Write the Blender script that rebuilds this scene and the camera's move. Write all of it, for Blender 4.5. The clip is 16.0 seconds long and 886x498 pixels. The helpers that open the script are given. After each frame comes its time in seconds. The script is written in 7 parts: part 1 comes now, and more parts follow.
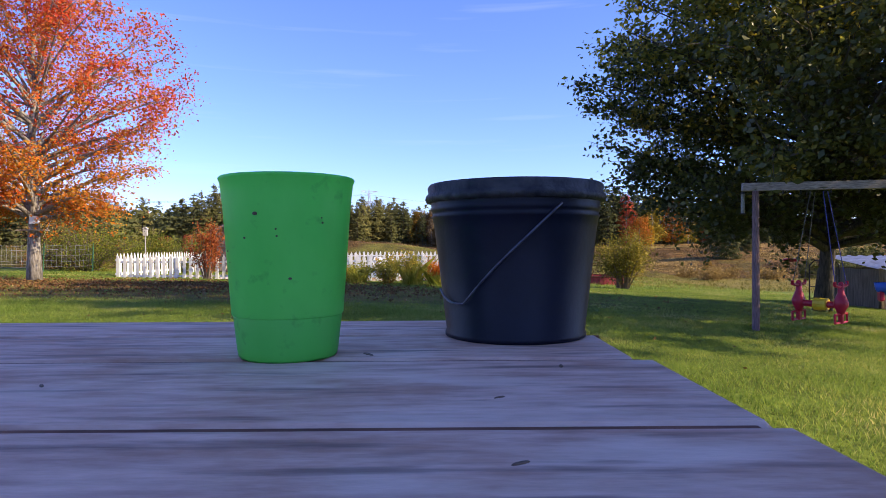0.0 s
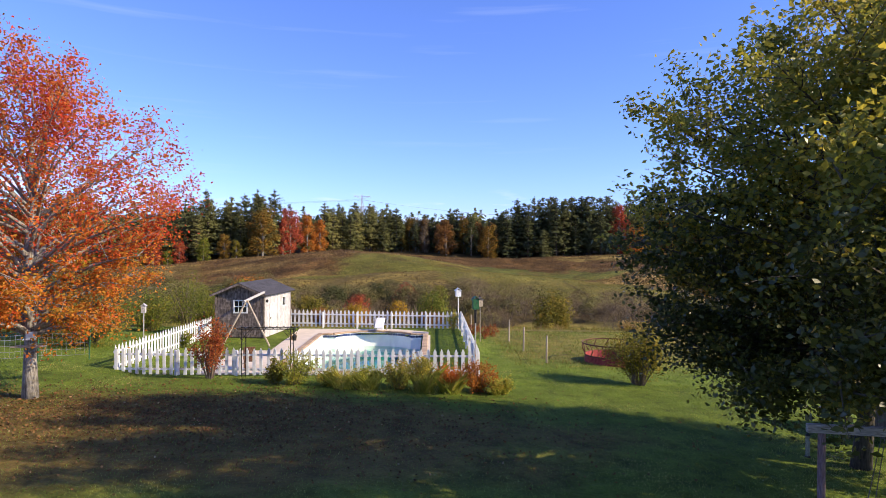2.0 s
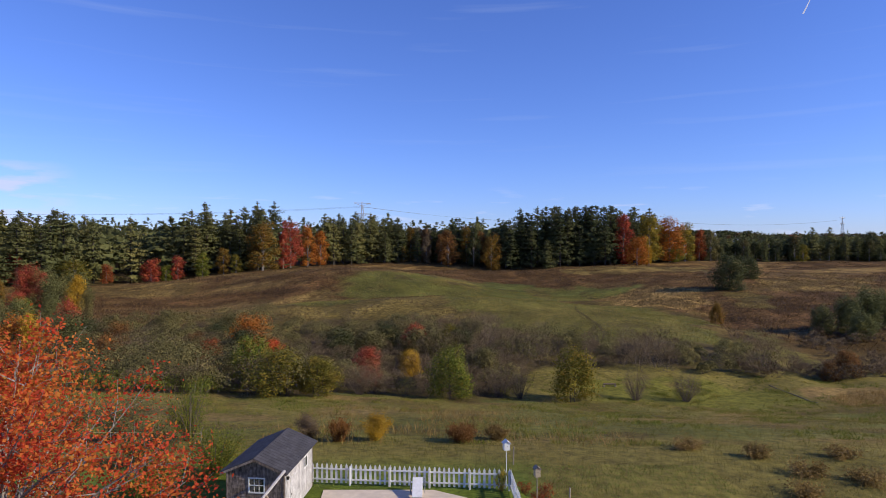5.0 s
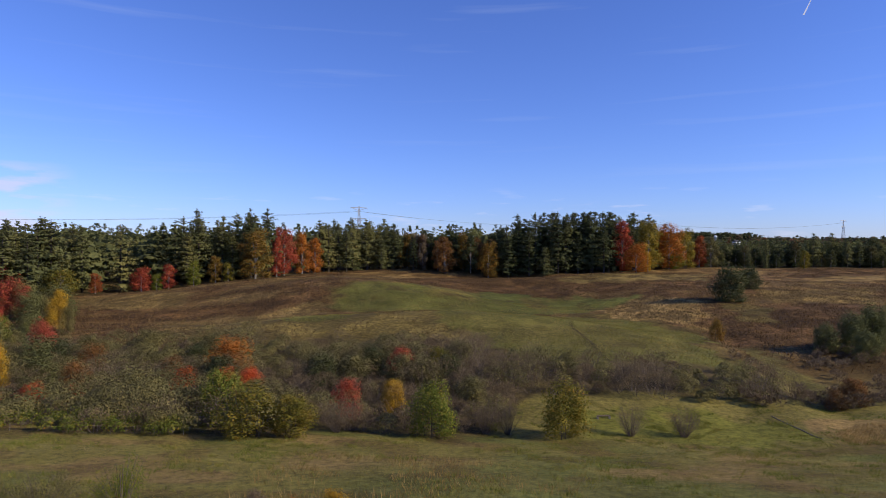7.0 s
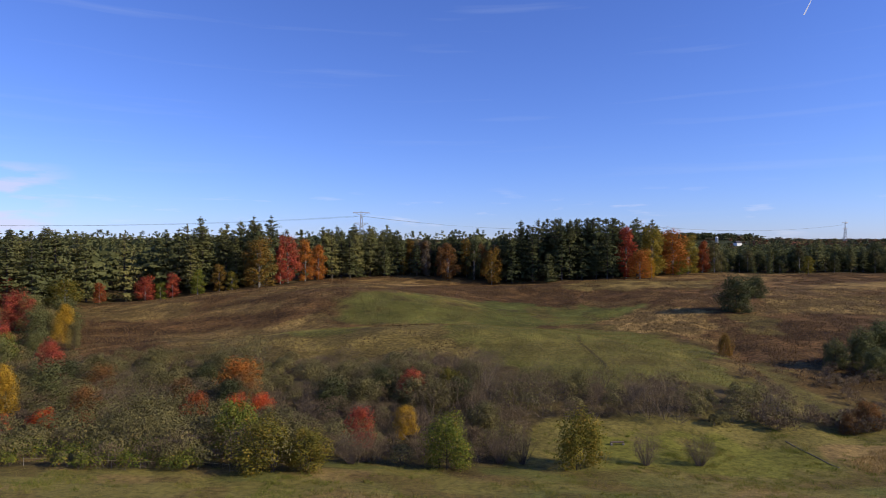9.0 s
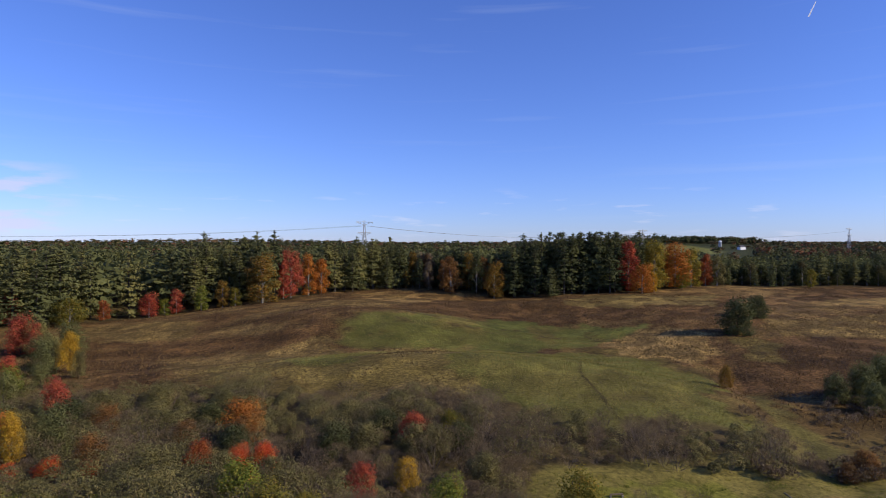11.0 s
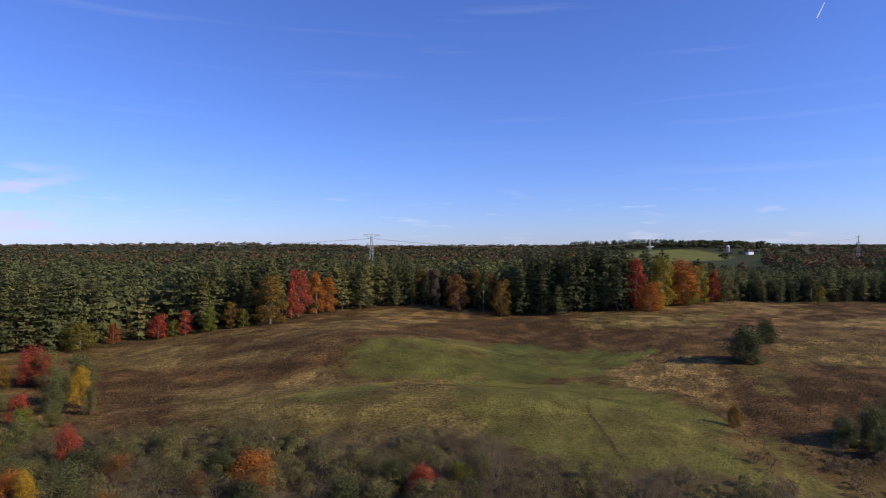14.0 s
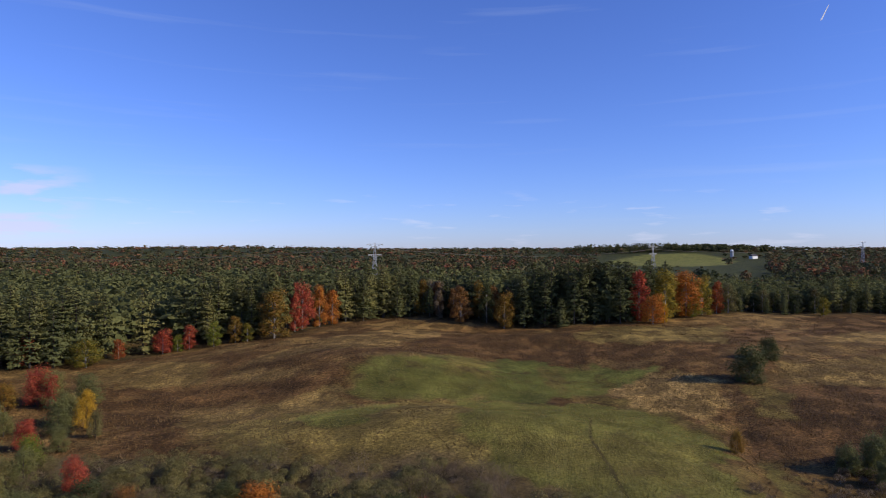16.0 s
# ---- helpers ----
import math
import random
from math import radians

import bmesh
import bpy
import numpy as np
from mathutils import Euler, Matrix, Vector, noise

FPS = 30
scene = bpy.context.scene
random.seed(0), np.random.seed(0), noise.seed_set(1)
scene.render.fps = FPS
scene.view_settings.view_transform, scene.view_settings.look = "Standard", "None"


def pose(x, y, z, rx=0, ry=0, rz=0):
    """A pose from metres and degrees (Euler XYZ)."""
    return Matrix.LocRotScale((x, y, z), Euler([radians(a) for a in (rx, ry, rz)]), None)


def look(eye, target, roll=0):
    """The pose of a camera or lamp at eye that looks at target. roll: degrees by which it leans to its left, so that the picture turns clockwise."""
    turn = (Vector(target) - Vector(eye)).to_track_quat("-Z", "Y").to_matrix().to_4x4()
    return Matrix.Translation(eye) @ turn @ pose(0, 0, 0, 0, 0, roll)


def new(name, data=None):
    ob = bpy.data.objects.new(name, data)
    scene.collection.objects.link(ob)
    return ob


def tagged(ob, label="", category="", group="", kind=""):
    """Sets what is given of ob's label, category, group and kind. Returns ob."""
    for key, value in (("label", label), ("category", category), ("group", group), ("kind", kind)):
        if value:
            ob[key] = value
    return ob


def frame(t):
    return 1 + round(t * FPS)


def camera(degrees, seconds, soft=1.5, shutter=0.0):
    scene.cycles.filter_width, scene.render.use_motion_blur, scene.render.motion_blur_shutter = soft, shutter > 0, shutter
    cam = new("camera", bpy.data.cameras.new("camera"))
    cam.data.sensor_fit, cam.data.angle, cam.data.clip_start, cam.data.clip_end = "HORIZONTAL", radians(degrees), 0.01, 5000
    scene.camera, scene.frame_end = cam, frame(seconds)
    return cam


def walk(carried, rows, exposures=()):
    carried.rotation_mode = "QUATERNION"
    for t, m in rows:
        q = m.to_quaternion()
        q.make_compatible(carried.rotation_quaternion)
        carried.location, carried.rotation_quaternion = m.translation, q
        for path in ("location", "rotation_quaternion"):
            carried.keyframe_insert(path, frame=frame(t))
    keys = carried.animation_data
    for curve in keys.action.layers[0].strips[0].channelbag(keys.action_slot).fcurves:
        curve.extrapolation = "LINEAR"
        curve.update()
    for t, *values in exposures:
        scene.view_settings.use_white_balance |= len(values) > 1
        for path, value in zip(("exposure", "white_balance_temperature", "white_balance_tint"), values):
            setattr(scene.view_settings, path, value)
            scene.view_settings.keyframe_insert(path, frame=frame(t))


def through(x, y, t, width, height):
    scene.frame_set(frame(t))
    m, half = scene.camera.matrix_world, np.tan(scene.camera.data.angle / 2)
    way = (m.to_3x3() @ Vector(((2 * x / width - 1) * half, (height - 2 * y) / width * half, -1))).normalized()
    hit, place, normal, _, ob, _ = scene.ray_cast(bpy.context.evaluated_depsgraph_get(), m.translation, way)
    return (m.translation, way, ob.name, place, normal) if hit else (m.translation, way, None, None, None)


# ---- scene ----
cam = camera(71.8, 16.0, soft=0.35)

PATH = [
    (0, (2.976, -5.431, 1.042), (2.987, -3.431, 1.032), -0.3),
    (0.2, (3.11, -5.41, 1.163), (3.124, -3.41, 1.154), -0.3),
    (0.3, (3.23, -5.38, 1.234), (3.248, -3.38, 1.225), -0.25),
    (0.5, (3.421, -5.302, 1.346), (3.446, -3.303, 1.338), -0.2),
    (1, (3.257, -4.808, 2.086), (3.285, -2.808, 2.08), -0.1),
    (1.5, (3.014, -4.603, 3.579), (3.044, -2.603, 3.573), 0.1),
    (2, (2.165, -4.611, 4.873), (2.203, -2.611, 4.869), 0.2),
    (2.5, (0.945, -4.026, 5.991), (1.012, -2.027, 5.985), 0.2),
    (3, (0.013, -2.292, 6.864), (0.068, -0.293, 6.859), 0.2),
    (3.5, (-0.939, -0.522, 7.892), (-0.895, 1.478, 7.888), 0.1),
    (4, (-1.271, 0.008, 9.351), (-1.234, 2.008, 9.349), 0.1),
    (4.2, (-1.211, 0.035, 10.096), (-1.173, 2.035, 10.088), -0.0),
    (6.3, (2.114, 4.61, 16.607), (2.164, 6.609, 16.596), 0.1),
    (6.5, (2.437, 5.245, 16.692), (2.485, 7.245, 16.684), 0.1),
    (7, (2.223, 6.396, 17.237), (2.266, 8.395, 17.229), 0.0),
    (7.5, (0.981, 7.177, 17.666), (1.024, 9.177, 17.66), -0.1),
    (8, (0.056, 7.475, 18.558), (0.101, 9.475, 18.552), -0.0),
    (8.5, (-0.021, 7.392, 19.879), (0.023, 9.391, 19.872), -0.1),
    (9, (0.212, 6.994, 21.511), (0.254, 8.994, 21.503), -0.1),
    (9.2, (0.492, 6.707, 22.174), (0.53, 8.706, 22.166), -0.0),
    (11.5, (0.522, 5.964, 32.612), (0.551, 7.963, 32.604), -0.0),
    (12, (0.347, 5.815, 34.428), (0.371, 7.815, 34.42), -0.0),
    (12.5, (0.068, 5.982, 36.191), (0.086, 7.982, 36.184), -0.0),
    (13, (-0.024, 5.752, 37.816), (-0.01, 7.752, 37.812), -0.1),
    (13.5, (0.077, 5.647, 39.639), (0.088, 7.647, 39.634), -0.0),
    (14, (0.087, 5.642, 41.306), (0.098, 7.642, 41.301), -0.0),
    (14.5, (0.204, 5.464, 43.111), (0.212, 7.464, 43.108), -0.0),
    (15, (0.228, 5.134, 44.12), (0.233, 7.134, 44.12), -0.0),
    (15.5, (0.243, 4.873, 45.62), (0.245, 6.873, 45.621), 0.0),
    (16, (0.224, 4.615, 48.498), (0.224, 6.615, 48.498), 0.0),
]
EXPOSURES = [(0, 1.1, 7200, 12), (0.5, 1.08, 7150, 10), (1.5, 0.95, 6850, 10), (2.5, 0.75, 6720, 10), (3.5, 0.42, 6430, 9), (4.2, 0.2, 6320, 9), (7, 0.12, 6330, 10), (16, 0.08, 6230, 10)]
walk(cam, [(t, look(eye, target, roll)) for t, eye, target, roll in PATH], EXPOSURES)

# world, sun and exposure
SUN_EL, SUN_AZ = radians(28), radians(107)
SUN_DIR = Vector((math.sin(SUN_AZ) * math.cos(SUN_EL), math.cos(SUN_AZ) * math.cos(SUN_EL), math.sin(SUN_EL)))
world = bpy.data.worlds.new("world")
scene.world = world
world.use_nodes = True
wn = world.node_tree
wn.nodes.clear()
sky = wn.nodes.new("ShaderNodeTexSky")
sky.sky_type = "NISHITA"
sky.sun_disc = False
sky.sun_elevation, sky.sun_rotation = SUN_EL, SUN_AZ
sky.altitude, sky.air_density, sky.dust_density, sky.ozone_density = 50, 1.0, 0.15, 4.0
# thin cirrus streaks and low distant clouds
tc = wn.nodes.new("ShaderNodeTexCoord")
mp = wn.nodes.new("ShaderNodeMapping")
mp.inputs["Scale"].default_value = (1.3, 1.0, 26.0)
mp.inputs["Rotation"].default_value = (0, radians(4), 0)
cn = wn.nodes.new("ShaderNodeTexNoise")
cn.inputs["Scale"].default_value, cn.inputs["Detail"].default_value = 2.2, 6
cr = wn.nodes.new("ShaderNodeValToRGB")
cr.color_ramp.elements[0].position, cr.color_ramp.elements[1].position = 0.58, 0.86
cr.color_ramp.elements[0].color, cr.color_ramp.elements[1].color = (0, 0, 0, 1), (0.15, 0.15, 0.15, 1)
cm = wn.nodes.new("ShaderNodeMix")
cm.data_type = "RGBA"
cm.inputs[7].default_value = (5.2, 5.8, 7.4, 1)
bg = wn.nodes.new("ShaderNodeBackground")
bg.inputs["Strength"].default_value = 0.105
wo = wn.nodes.new("ShaderNodeOutputWorld")
wn.links.new(tc.outputs["Generated"], mp.inputs["Vector"])
wn.links.new(mp.outputs["Vector"], cn.inputs["Vector"])
wn.links.new(cn.outputs["Fac"], cr.inputs["Fac"])
wn.links.new(cr.outputs["Color"], cm.inputs[0])
tint = wn.nodes.new("ShaderNodeMix")
tint.data_type, tint.blend_type = "RGBA", "MULTIPLY"
tint.inputs[0].default_value = 1.0
tint.inputs[7].default_value = (0.78, 0.88, 1.50, 1)
wn.links.new(sky.outputs["Color"], tint.inputs[6])
wn.links.new(tint.outputs[2], cm.inputs[6])
lm = wn.nodes.new("ShaderNodeMapping")
lm.inputs["Scale"].default_value = (7.0, 7.0, 46.0)
lm.inputs["Location"].default_value = (3.1, 0.4, 0.0)
ln = wn.nodes.new("ShaderNodeTexNoise")
ln.inputs["Scale"].default_value, ln.inputs["Detail"].default_value = 1.6, 5
lr = wn.nodes.new("ShaderNodeValToRGB")
lr.color_ramp.elements[0].position, lr.color_ramp.elements[1].position = 0.60, 0.72
sep = wn.nodes.new("ShaderNodeSeparateXYZ")
zr = wn.nodes.new("ShaderNodeValToRGB")
for k, (pos, v) in enumerate([(0.0, 0.0), (0.010, 0.28), (0.06, 0.28), (0.10, 0.0)]):
    e = zr.color_ramp.elements[k] if k < 2 else zr.color_ramp.elements.new(pos)
    e.position, e.color = pos, (v, v, v, 1)
lmul = wn.nodes.new("ShaderNodeMath")
lmul.operation = "MULTIPLY"
low_mix = wn.nodes.new("ShaderNodeMix")
low_mix.data_type = "RGBA"
low_mix.inputs[7].default_value = (7.4, 7.2, 8.4, 1)
wn.links.new(tc.outputs["Generated"], lm.inputs["Vector"])
wn.links.new(lm.outputs["Vector"], ln.inputs["Vector"])
wn.links.new(ln.outputs["Fac"], lr.inputs["Fac"])
wn.links.new(tc.outputs["Generated"], sep.inputs["Vector"])
wn.links.new(sep.outputs["Z"], zr.inputs["Fac"])
wn.links.new(lr.outputs["Color"], lmul.inputs[0])
wn.links.new(zr.outputs["Color"], lmul.inputs[1])
wn.links.new(lmul.outputs[0], low_mix.inputs[0])
wn.links.new(cm.outputs[2], low_mix.inputs[6])
# a bank of small clouds low in the west
bm_ = wn.nodes.new("ShaderNodeMapping")
bm_.inputs["Scale"].default_value = (7.0, 7.0, 34.0)
bm_.inputs["Location"].default_value = (1.7, 2.3, 0.6)
bn = wn.nodes.new("ShaderNodeTexNoise")
bn.inputs["Scale"].default_value, bn.inputs["Detail"].default_value = 1.5, 6
br = wn.nodes.new("ShaderNodeValToRGB")
br.color_ramp.elements[0].position, br.color_ramp.elements[1].position = 0.50, 0.62
bz = wn.nodes.new("ShaderNodeValToRGB")
for k, (pos, v) in enumerate([(0.0, 0.0), (0.015, 0.55), (0.095, 0.55), (0.12, 0.0)]):
    e = bz.color_ramp.elements[k] if k < 2 else bz.color_ramp.elements.new(pos)
    e.position, e.color = pos, (v, v, v, 1)
bx = wn.nodes.new("ShaderNodeMapRange")
bx.inputs["From Min"].default_value, bx.inputs["From Max"].default_value = -0.49, -0.55
b1 = wn.nodes.new("ShaderNodeMath")
b2 = wn.nodes.new("ShaderNodeMath")
b1.operation = b2.operation = "MULTIPLY"
bank = wn.nodes.new("ShaderNodeMix")
bank.data_type = "RGBA"
bank.inputs[7].default_value = (6.6, 6.0, 7.6, 1)
wn.links.new(tc.outputs["Generated"], bm_.inputs["Vector"])
wn.links.new(bm_.outputs["Vector"], bn.inputs["Vector"])
wn.links.new(bn.outputs["Fac"], br.inputs["Fac"])
wn.links.new(sep.outputs["Z"], bz.inputs["Fac"])
wn.links.new(sep.outputs["X"], bx.inputs["Value"])
wn.links.new(br.outputs["Color"], b1.inputs[0])
wn.links.new(bz.outputs["Color"], b1.inputs[1])
wn.links.new(b1.outputs[0], b2.inputs[0])
wn.links.new(bx.outputs["Result"], b2.inputs[1])
wn.links.new(b2.outputs[0], bank.inputs[0])
wn.links.new(low_mix.outputs[2], bank.inputs[6])
wn.links.new(bank.outputs[2], bg.inputs["Color"])
wn.links.new(bg.outputs["Background"], wo.inputs["Surface"])

sun_data = bpy.data.lights.new("sun", "SUN")
sun_data.energy, sun_data.angle, sun_data.color = 4.7, radians(0.6), (1.0, 0.85, 0.63)
sun = new("sun", sun_data)
sun.matrix_world = look(SUN_DIR * 200, (0, 0, 0))


# ---- materials ----
def nodes_of(m):
    m.use_nodes = True
    nt = m.node_tree
    return nt, nt.nodes["Principled BSDF"]


def ramp(nt, stops, fac):
    n = nt.nodes.new("ShaderNodeValToRGB")
    e = n.color_ramp.elements
    while len(e) < len(stops):
        e.new(0.5)
    for k, (p, c) in zip(e, stops):
        k.position, k.color = p, (*c, 1)
    nt.links.new(fac, n.inputs["Fac"])
    return n.outputs["Color"]


def mix(nt, a, b, fac, mode="MIX"):
    n = nt.nodes.new("ShaderNodeMix")
    n.data_type, n.blend_type = "RGBA", mode
    if isinstance(fac, float):
        n.inputs[0].default_value = fac
    else:
        nt.links.new(fac, n.inputs[0])
    for s, v in ((6, a), (7, b)):
        if isinstance(v, tuple):
            n.inputs[s].default_value = (*v, 1)
        else:
            nt.links.new(v, n.inputs[s])
    return n.outputs[2]


def coords(nt, stretch=(1, 1, 1), where="Object"):
    t = nt.nodes.new("ShaderNodeTexCoord")
    m = nt.nodes.new("ShaderNodeMapping")
    m.inputs["Scale"].default_value = stretch
    nt.links.new(t.outputs[where], m.inputs["Vector"])
    return m.outputs["Vector"]


def noise_fac(nt, scale, detail=4, vec=None, rough=0.55):
    n = nt.nodes.new("ShaderNodeTexNoise")
    n.inputs["Scale"].default_value, n.inputs["Detail"].default_value, n.inputs["Roughness"].default_value = scale, detail, rough
    if vec is not None:
        nt.links.new(vec, n.inputs["Vector"])
    return n.outputs["Fac"]


def surface(name, dark, light, grain=20.0, stains=2.0, stretch=(1, 1, 1), rough=0.7, metal=0.0, bump=0.3, spread=0.35, each=0.0, translucent=0.0, spec=0.3):
    """A worn surface: grain and stains between two colours; each: how far the pieces differ from one another."""
    m = bpy.data.materials.new(name)
    nt, p = nodes_of(m)
    vec = coords(nt, stretch)
    g = noise_fac(nt, grain, 6, vec)
    s = noise_fac(nt, stains, 3, coords(nt))
    col = ramp(nt, [(0.5 - spread / 2, dark), (0.5 + spread / 2, light)], g)
    mid = tuple(0.55 * a + 0.25 * b for a, b in zip(dark, light))
    col = mix(nt, col, mid, ramp(nt, [(0.48, (0, 0, 0)), (0.75, (0.6, 0.6, 0.6))], s))
    if each:
        oi = nt.nodes.new("ShaderNodeObjectInfo")
        geo = nt.nodes.new("ShaderNodeNewGeometry")
        add = nt.nodes.new("ShaderNodeMath")
        add.operation = "ADD"
        nt.links.new(oi.outputs["Random"], add.inputs[0])
        nt.links.new(geo.outputs["Random Per Island"], add.inputs[1])
        fr = nt.nodes.new("ShaderNodeMath")
        fr.operation = "FRACT"
        nt.links.new(add.outputs[0], fr.inputs[0])
        lo = 1 - each
        col = mix(nt, col, ramp(nt, [(0, (lo, lo, lo)), (1, (1, 1, 1))], fr.outputs[0]), 1.0, "MULTIPLY")
    nt.links.new(col, p.inputs["Base Color"])
    p.inputs["Roughness"].default_value, p.inputs["Metallic"].default_value = rough, metal
    p.inputs["Specular IOR Level"].default_value = spec
    if bump:
        b = nt.nodes.new("ShaderNodeBump")
        b.inputs["Strength"].default_value, b.inputs["Distance"].default_value = bump, 0.02
        nt.links.new(g, b.inputs["Height"])
        nt.links.new(b.outputs["Normal"], p.inputs["Normal"])
    return m


def foliage(name, stops, clump=0.5, through=0.35, rough=0.85, speck=0.55, tree=0.0, gloss=0.12):
    """Leaves whose colours differ leaf by leaf and in larger patches; light shines through them."""
    m = bpy.data.materials.new(name)
    nt, p = nodes_of(m)
    geo = nt.nodes.new("ShaderNodeNewGeometry")
    n = noise_fac(nt, clump, 3, geo.outputs["Position"])
    a = nt.nodes.new("ShaderNodeMath")
    a.operation, a.inputs[1].default_value = "MULTIPLY_ADD", speck
    k = nt.nodes.new("ShaderNodeMath")
    k.operation, k.inputs[1].default_value, k.inputs[2].default_value = "MULTIPLY_ADD", 1.6, -0.275 - speck / 2 - tree / 2
    nt.links.new(n, k.inputs[0])
    nt.links.new(geo.outputs["Random Per Island"], a.inputs[0])
    nt.links.new(k.outputs[0], a.inputs[2])
    fac = a.outputs[0]
    if tree:
        oi = nt.nodes.new("ShaderNodeObjectInfo")
        q = nt.nodes.new("ShaderNodeMath")
        q.operation, q.inputs[1].default_value = "MULTIPLY_ADD", tree
        nt.links.new(oi.outputs["Random"], q.inputs[0])
        nt.links.new(fac, q.inputs[2])
        fac = q.outputs[0]
    col = ramp(nt, [(q, (c[0] * 1.07, c[1], c[2] * 0.8)) for q, c in stops], fac)
    nt.links.new(col, p.inputs["Base Color"])
    p.inputs["Roughness"].default_value = rough
    p.inputs["Specular IOR Level"].default_value = gloss
    if through:
        t = nt.nodes.new("ShaderNodeBsdfTranslucent")
        nt.links.new(col, t.inputs["Color"])
        ms = nt.nodes.new("ShaderNodeMixShader")
        ms.inputs["Fac"].default_value = through
        nt.links.new(p.outputs["BSDF"], ms.inputs[1])
        nt.links.new(t.outputs["BSDF"], ms.inputs[2])
        nt.links.new(ms.outputs["Shader"], nt.nodes["Material Output"].inputs["Surface"])
    return m


M = {}


def worn_planks():
    """Silvered planks: grain along x, warm brown stains, dark streaks and scuffs; planks differ a little."""
    m = bpy.data.materials.new("weathered_table_wood")
    nt, p = nodes_of(m)
    oi = nt.nodes.new("ShaderNodeObjectInfo")
    base = nt.nodes.new("ShaderNodeTexCoord")
    sh = nt.nodes.new("ShaderNodeVectorMath")
    sh.operation = "ADD"
    nt.links.new(base.outputs["Object"], sh.inputs[0])
    nt.links.new(oi.outputs["Random"], sh.inputs[1])

    def stretched(sc):
        mp = nt.nodes.new("ShaderNodeMapping")
        mp.inputs["Scale"].default_value = sc
        nt.links.new(sh.outputs[0], mp.inputs["Vector"])
        return mp.outputs["Vector"]

    grain = noise_fac(nt, 9, 7, stretched((1.8, 9, 9)), 0.6)
    col = ramp(nt, [(0.28, (0.44, 0.235, 0.165)), (0.52, (0.67, 0.41, 0.31)), (0.74, (0.84, 0.56, 0.43))], grain)
    warm = noise_fac(nt, 8.5, 5, stretched((1.0, 2.2, 1)), 0.6)
    col = mix(nt, col, (0.40, 0.17, 0.09), ramp(nt, [(0.46, (0, 0, 0)), (0.70, (0.72, 0.72, 0.72))], warm))
    pale = noise_fac(nt, 8, 4, stretched((1.0, 2.0, 1)), 0.6)
    col = mix(nt, col, (0.76, 0.55, 0.43), ramp(nt, [(0.50, (0, 0, 0)), (0.66, (0.6, 0.6, 0.6))], pale))
    streak = noise_fac(nt, 7, 4, stretched((1.1, 9, 9)), 0.5)
    col = mix(nt, col, (0.17, 0.10, 0.08), ramp(nt, [(0.56, (0, 0, 0)), (0.70, (0.75, 0.75, 0.75))], streak))
    nt.links.new(col, p.inputs["Base Color"])
    p.inputs["Specular IOR Level"].default_value = 0.3
    nt.links.new(ramp(nt, [(0.3, (0.55, 0.55, 0.55)), (0.7, (0.78, 0.78, 0.78))], warm), p.inputs["Roughness"])
    b = nt.nodes.new("ShaderNodeBump")
    b.inputs["Strength"].default_value, b.inputs["Distance"].default_value = 0.55, 0.004
    nt.links.new(grain, b.inputs["Height"])
    nt.links.new(b.outputs["Normal"], p.inputs["Normal"])
    return m


M["table"] = worn_planks()
# darker wood for the parts below the table top
M["table_dark"] = surface("dark_table_wood", (0.07, 0.06, 0.05), (0.2, 0.17, 0.15), 14, 3, (1, 12, 12), 0.7)
M["joint"] = surface("dirt_filled_joint", (0.07, 0.03, 0.02), (0.30, 0.12, 0.07), 12, 4, rough=0.9)
M["knot"] = surface("wood_knot", (0.07, 0.045, 0.03), (0.22, 0.13, 0.08), 60, 9, rough=0.7)
M["pail"] = surface("dark_blue_enamel", (0.004, 0.005, 0.012), (0.010, 0.013, 0.03), 22, 7, rough=0.42, bump=0.06, spread=0.6, spec=0.2)
M["pail_rim"] = surface("chipped_pail_rim", (0.006, 0.007, 0.012), (0.06, 0.056, 0.055), 45, 12, rough=0.55, bump=0.3, spread=0.25)
M["wire"] = surface("dull_wire", (0.05, 0.05, 0.07), (0.16, 0.16, 0.2), 60, 9, rough=0.4, metal=0.7, bump=0.05)
M["white_paint"] = surface("white_paint", (0.62, 0.62, 0.62), (0.84, 0.84, 0.83), 9, 3, (1, 1, 0.3), 0.55, bump=0.12, spread=0.7, each=0.10)
M["deck"] = surface("concrete_deck", (0.50, 0.42, 0.33), (0.70, 0.60, 0.48), 3, 0.5, rough=0.85, bump=0.15, spread=0.7)
M["coping"] = surface("tan_brick_coping", (0.32, 0.20, 0.12), (0.62, 0.46, 0.30), 8, 3, rough=0.8, bump=0.2, each=0.4)
M["liner"] = surface("pale_pool_liner", (0.74, 0.77, 0.75), (0.92, 0.93, 0.91), 1.2, 0.4, rough=0.5, bump=0.03, spread=0.5)
M["tile_blue"] = surface("navy_tile", (0.03, 0.05, 0.14), (0.08, 0.12, 0.28), 20, 4, rough=0.25, bump=0.02, each=0.3)
M["shingle"] = surface("grey_cedar_shingle", (0.095, 0.072, 0.06), (0.36, 0.29, 0.245), 10, 2, (1, 1, 0.3), 0.85, bump=0.4, each=0.5)
M["shed_white"] = surface("peeling_white_boards", (0.24, 0.22, 0.21), (0.80, 0.78, 0.76), 5, 1.5, (6, 6, 0.5), 0.75, bump=0.3, spread=0.35, each=0.35)
M["roof"] = surface("dark_asphalt_shingle", (0.035, 0.034, 0.04), (0.10, 0.095, 0.105), 30, 2, rough=0.9, bump=0.4, each=0.3)
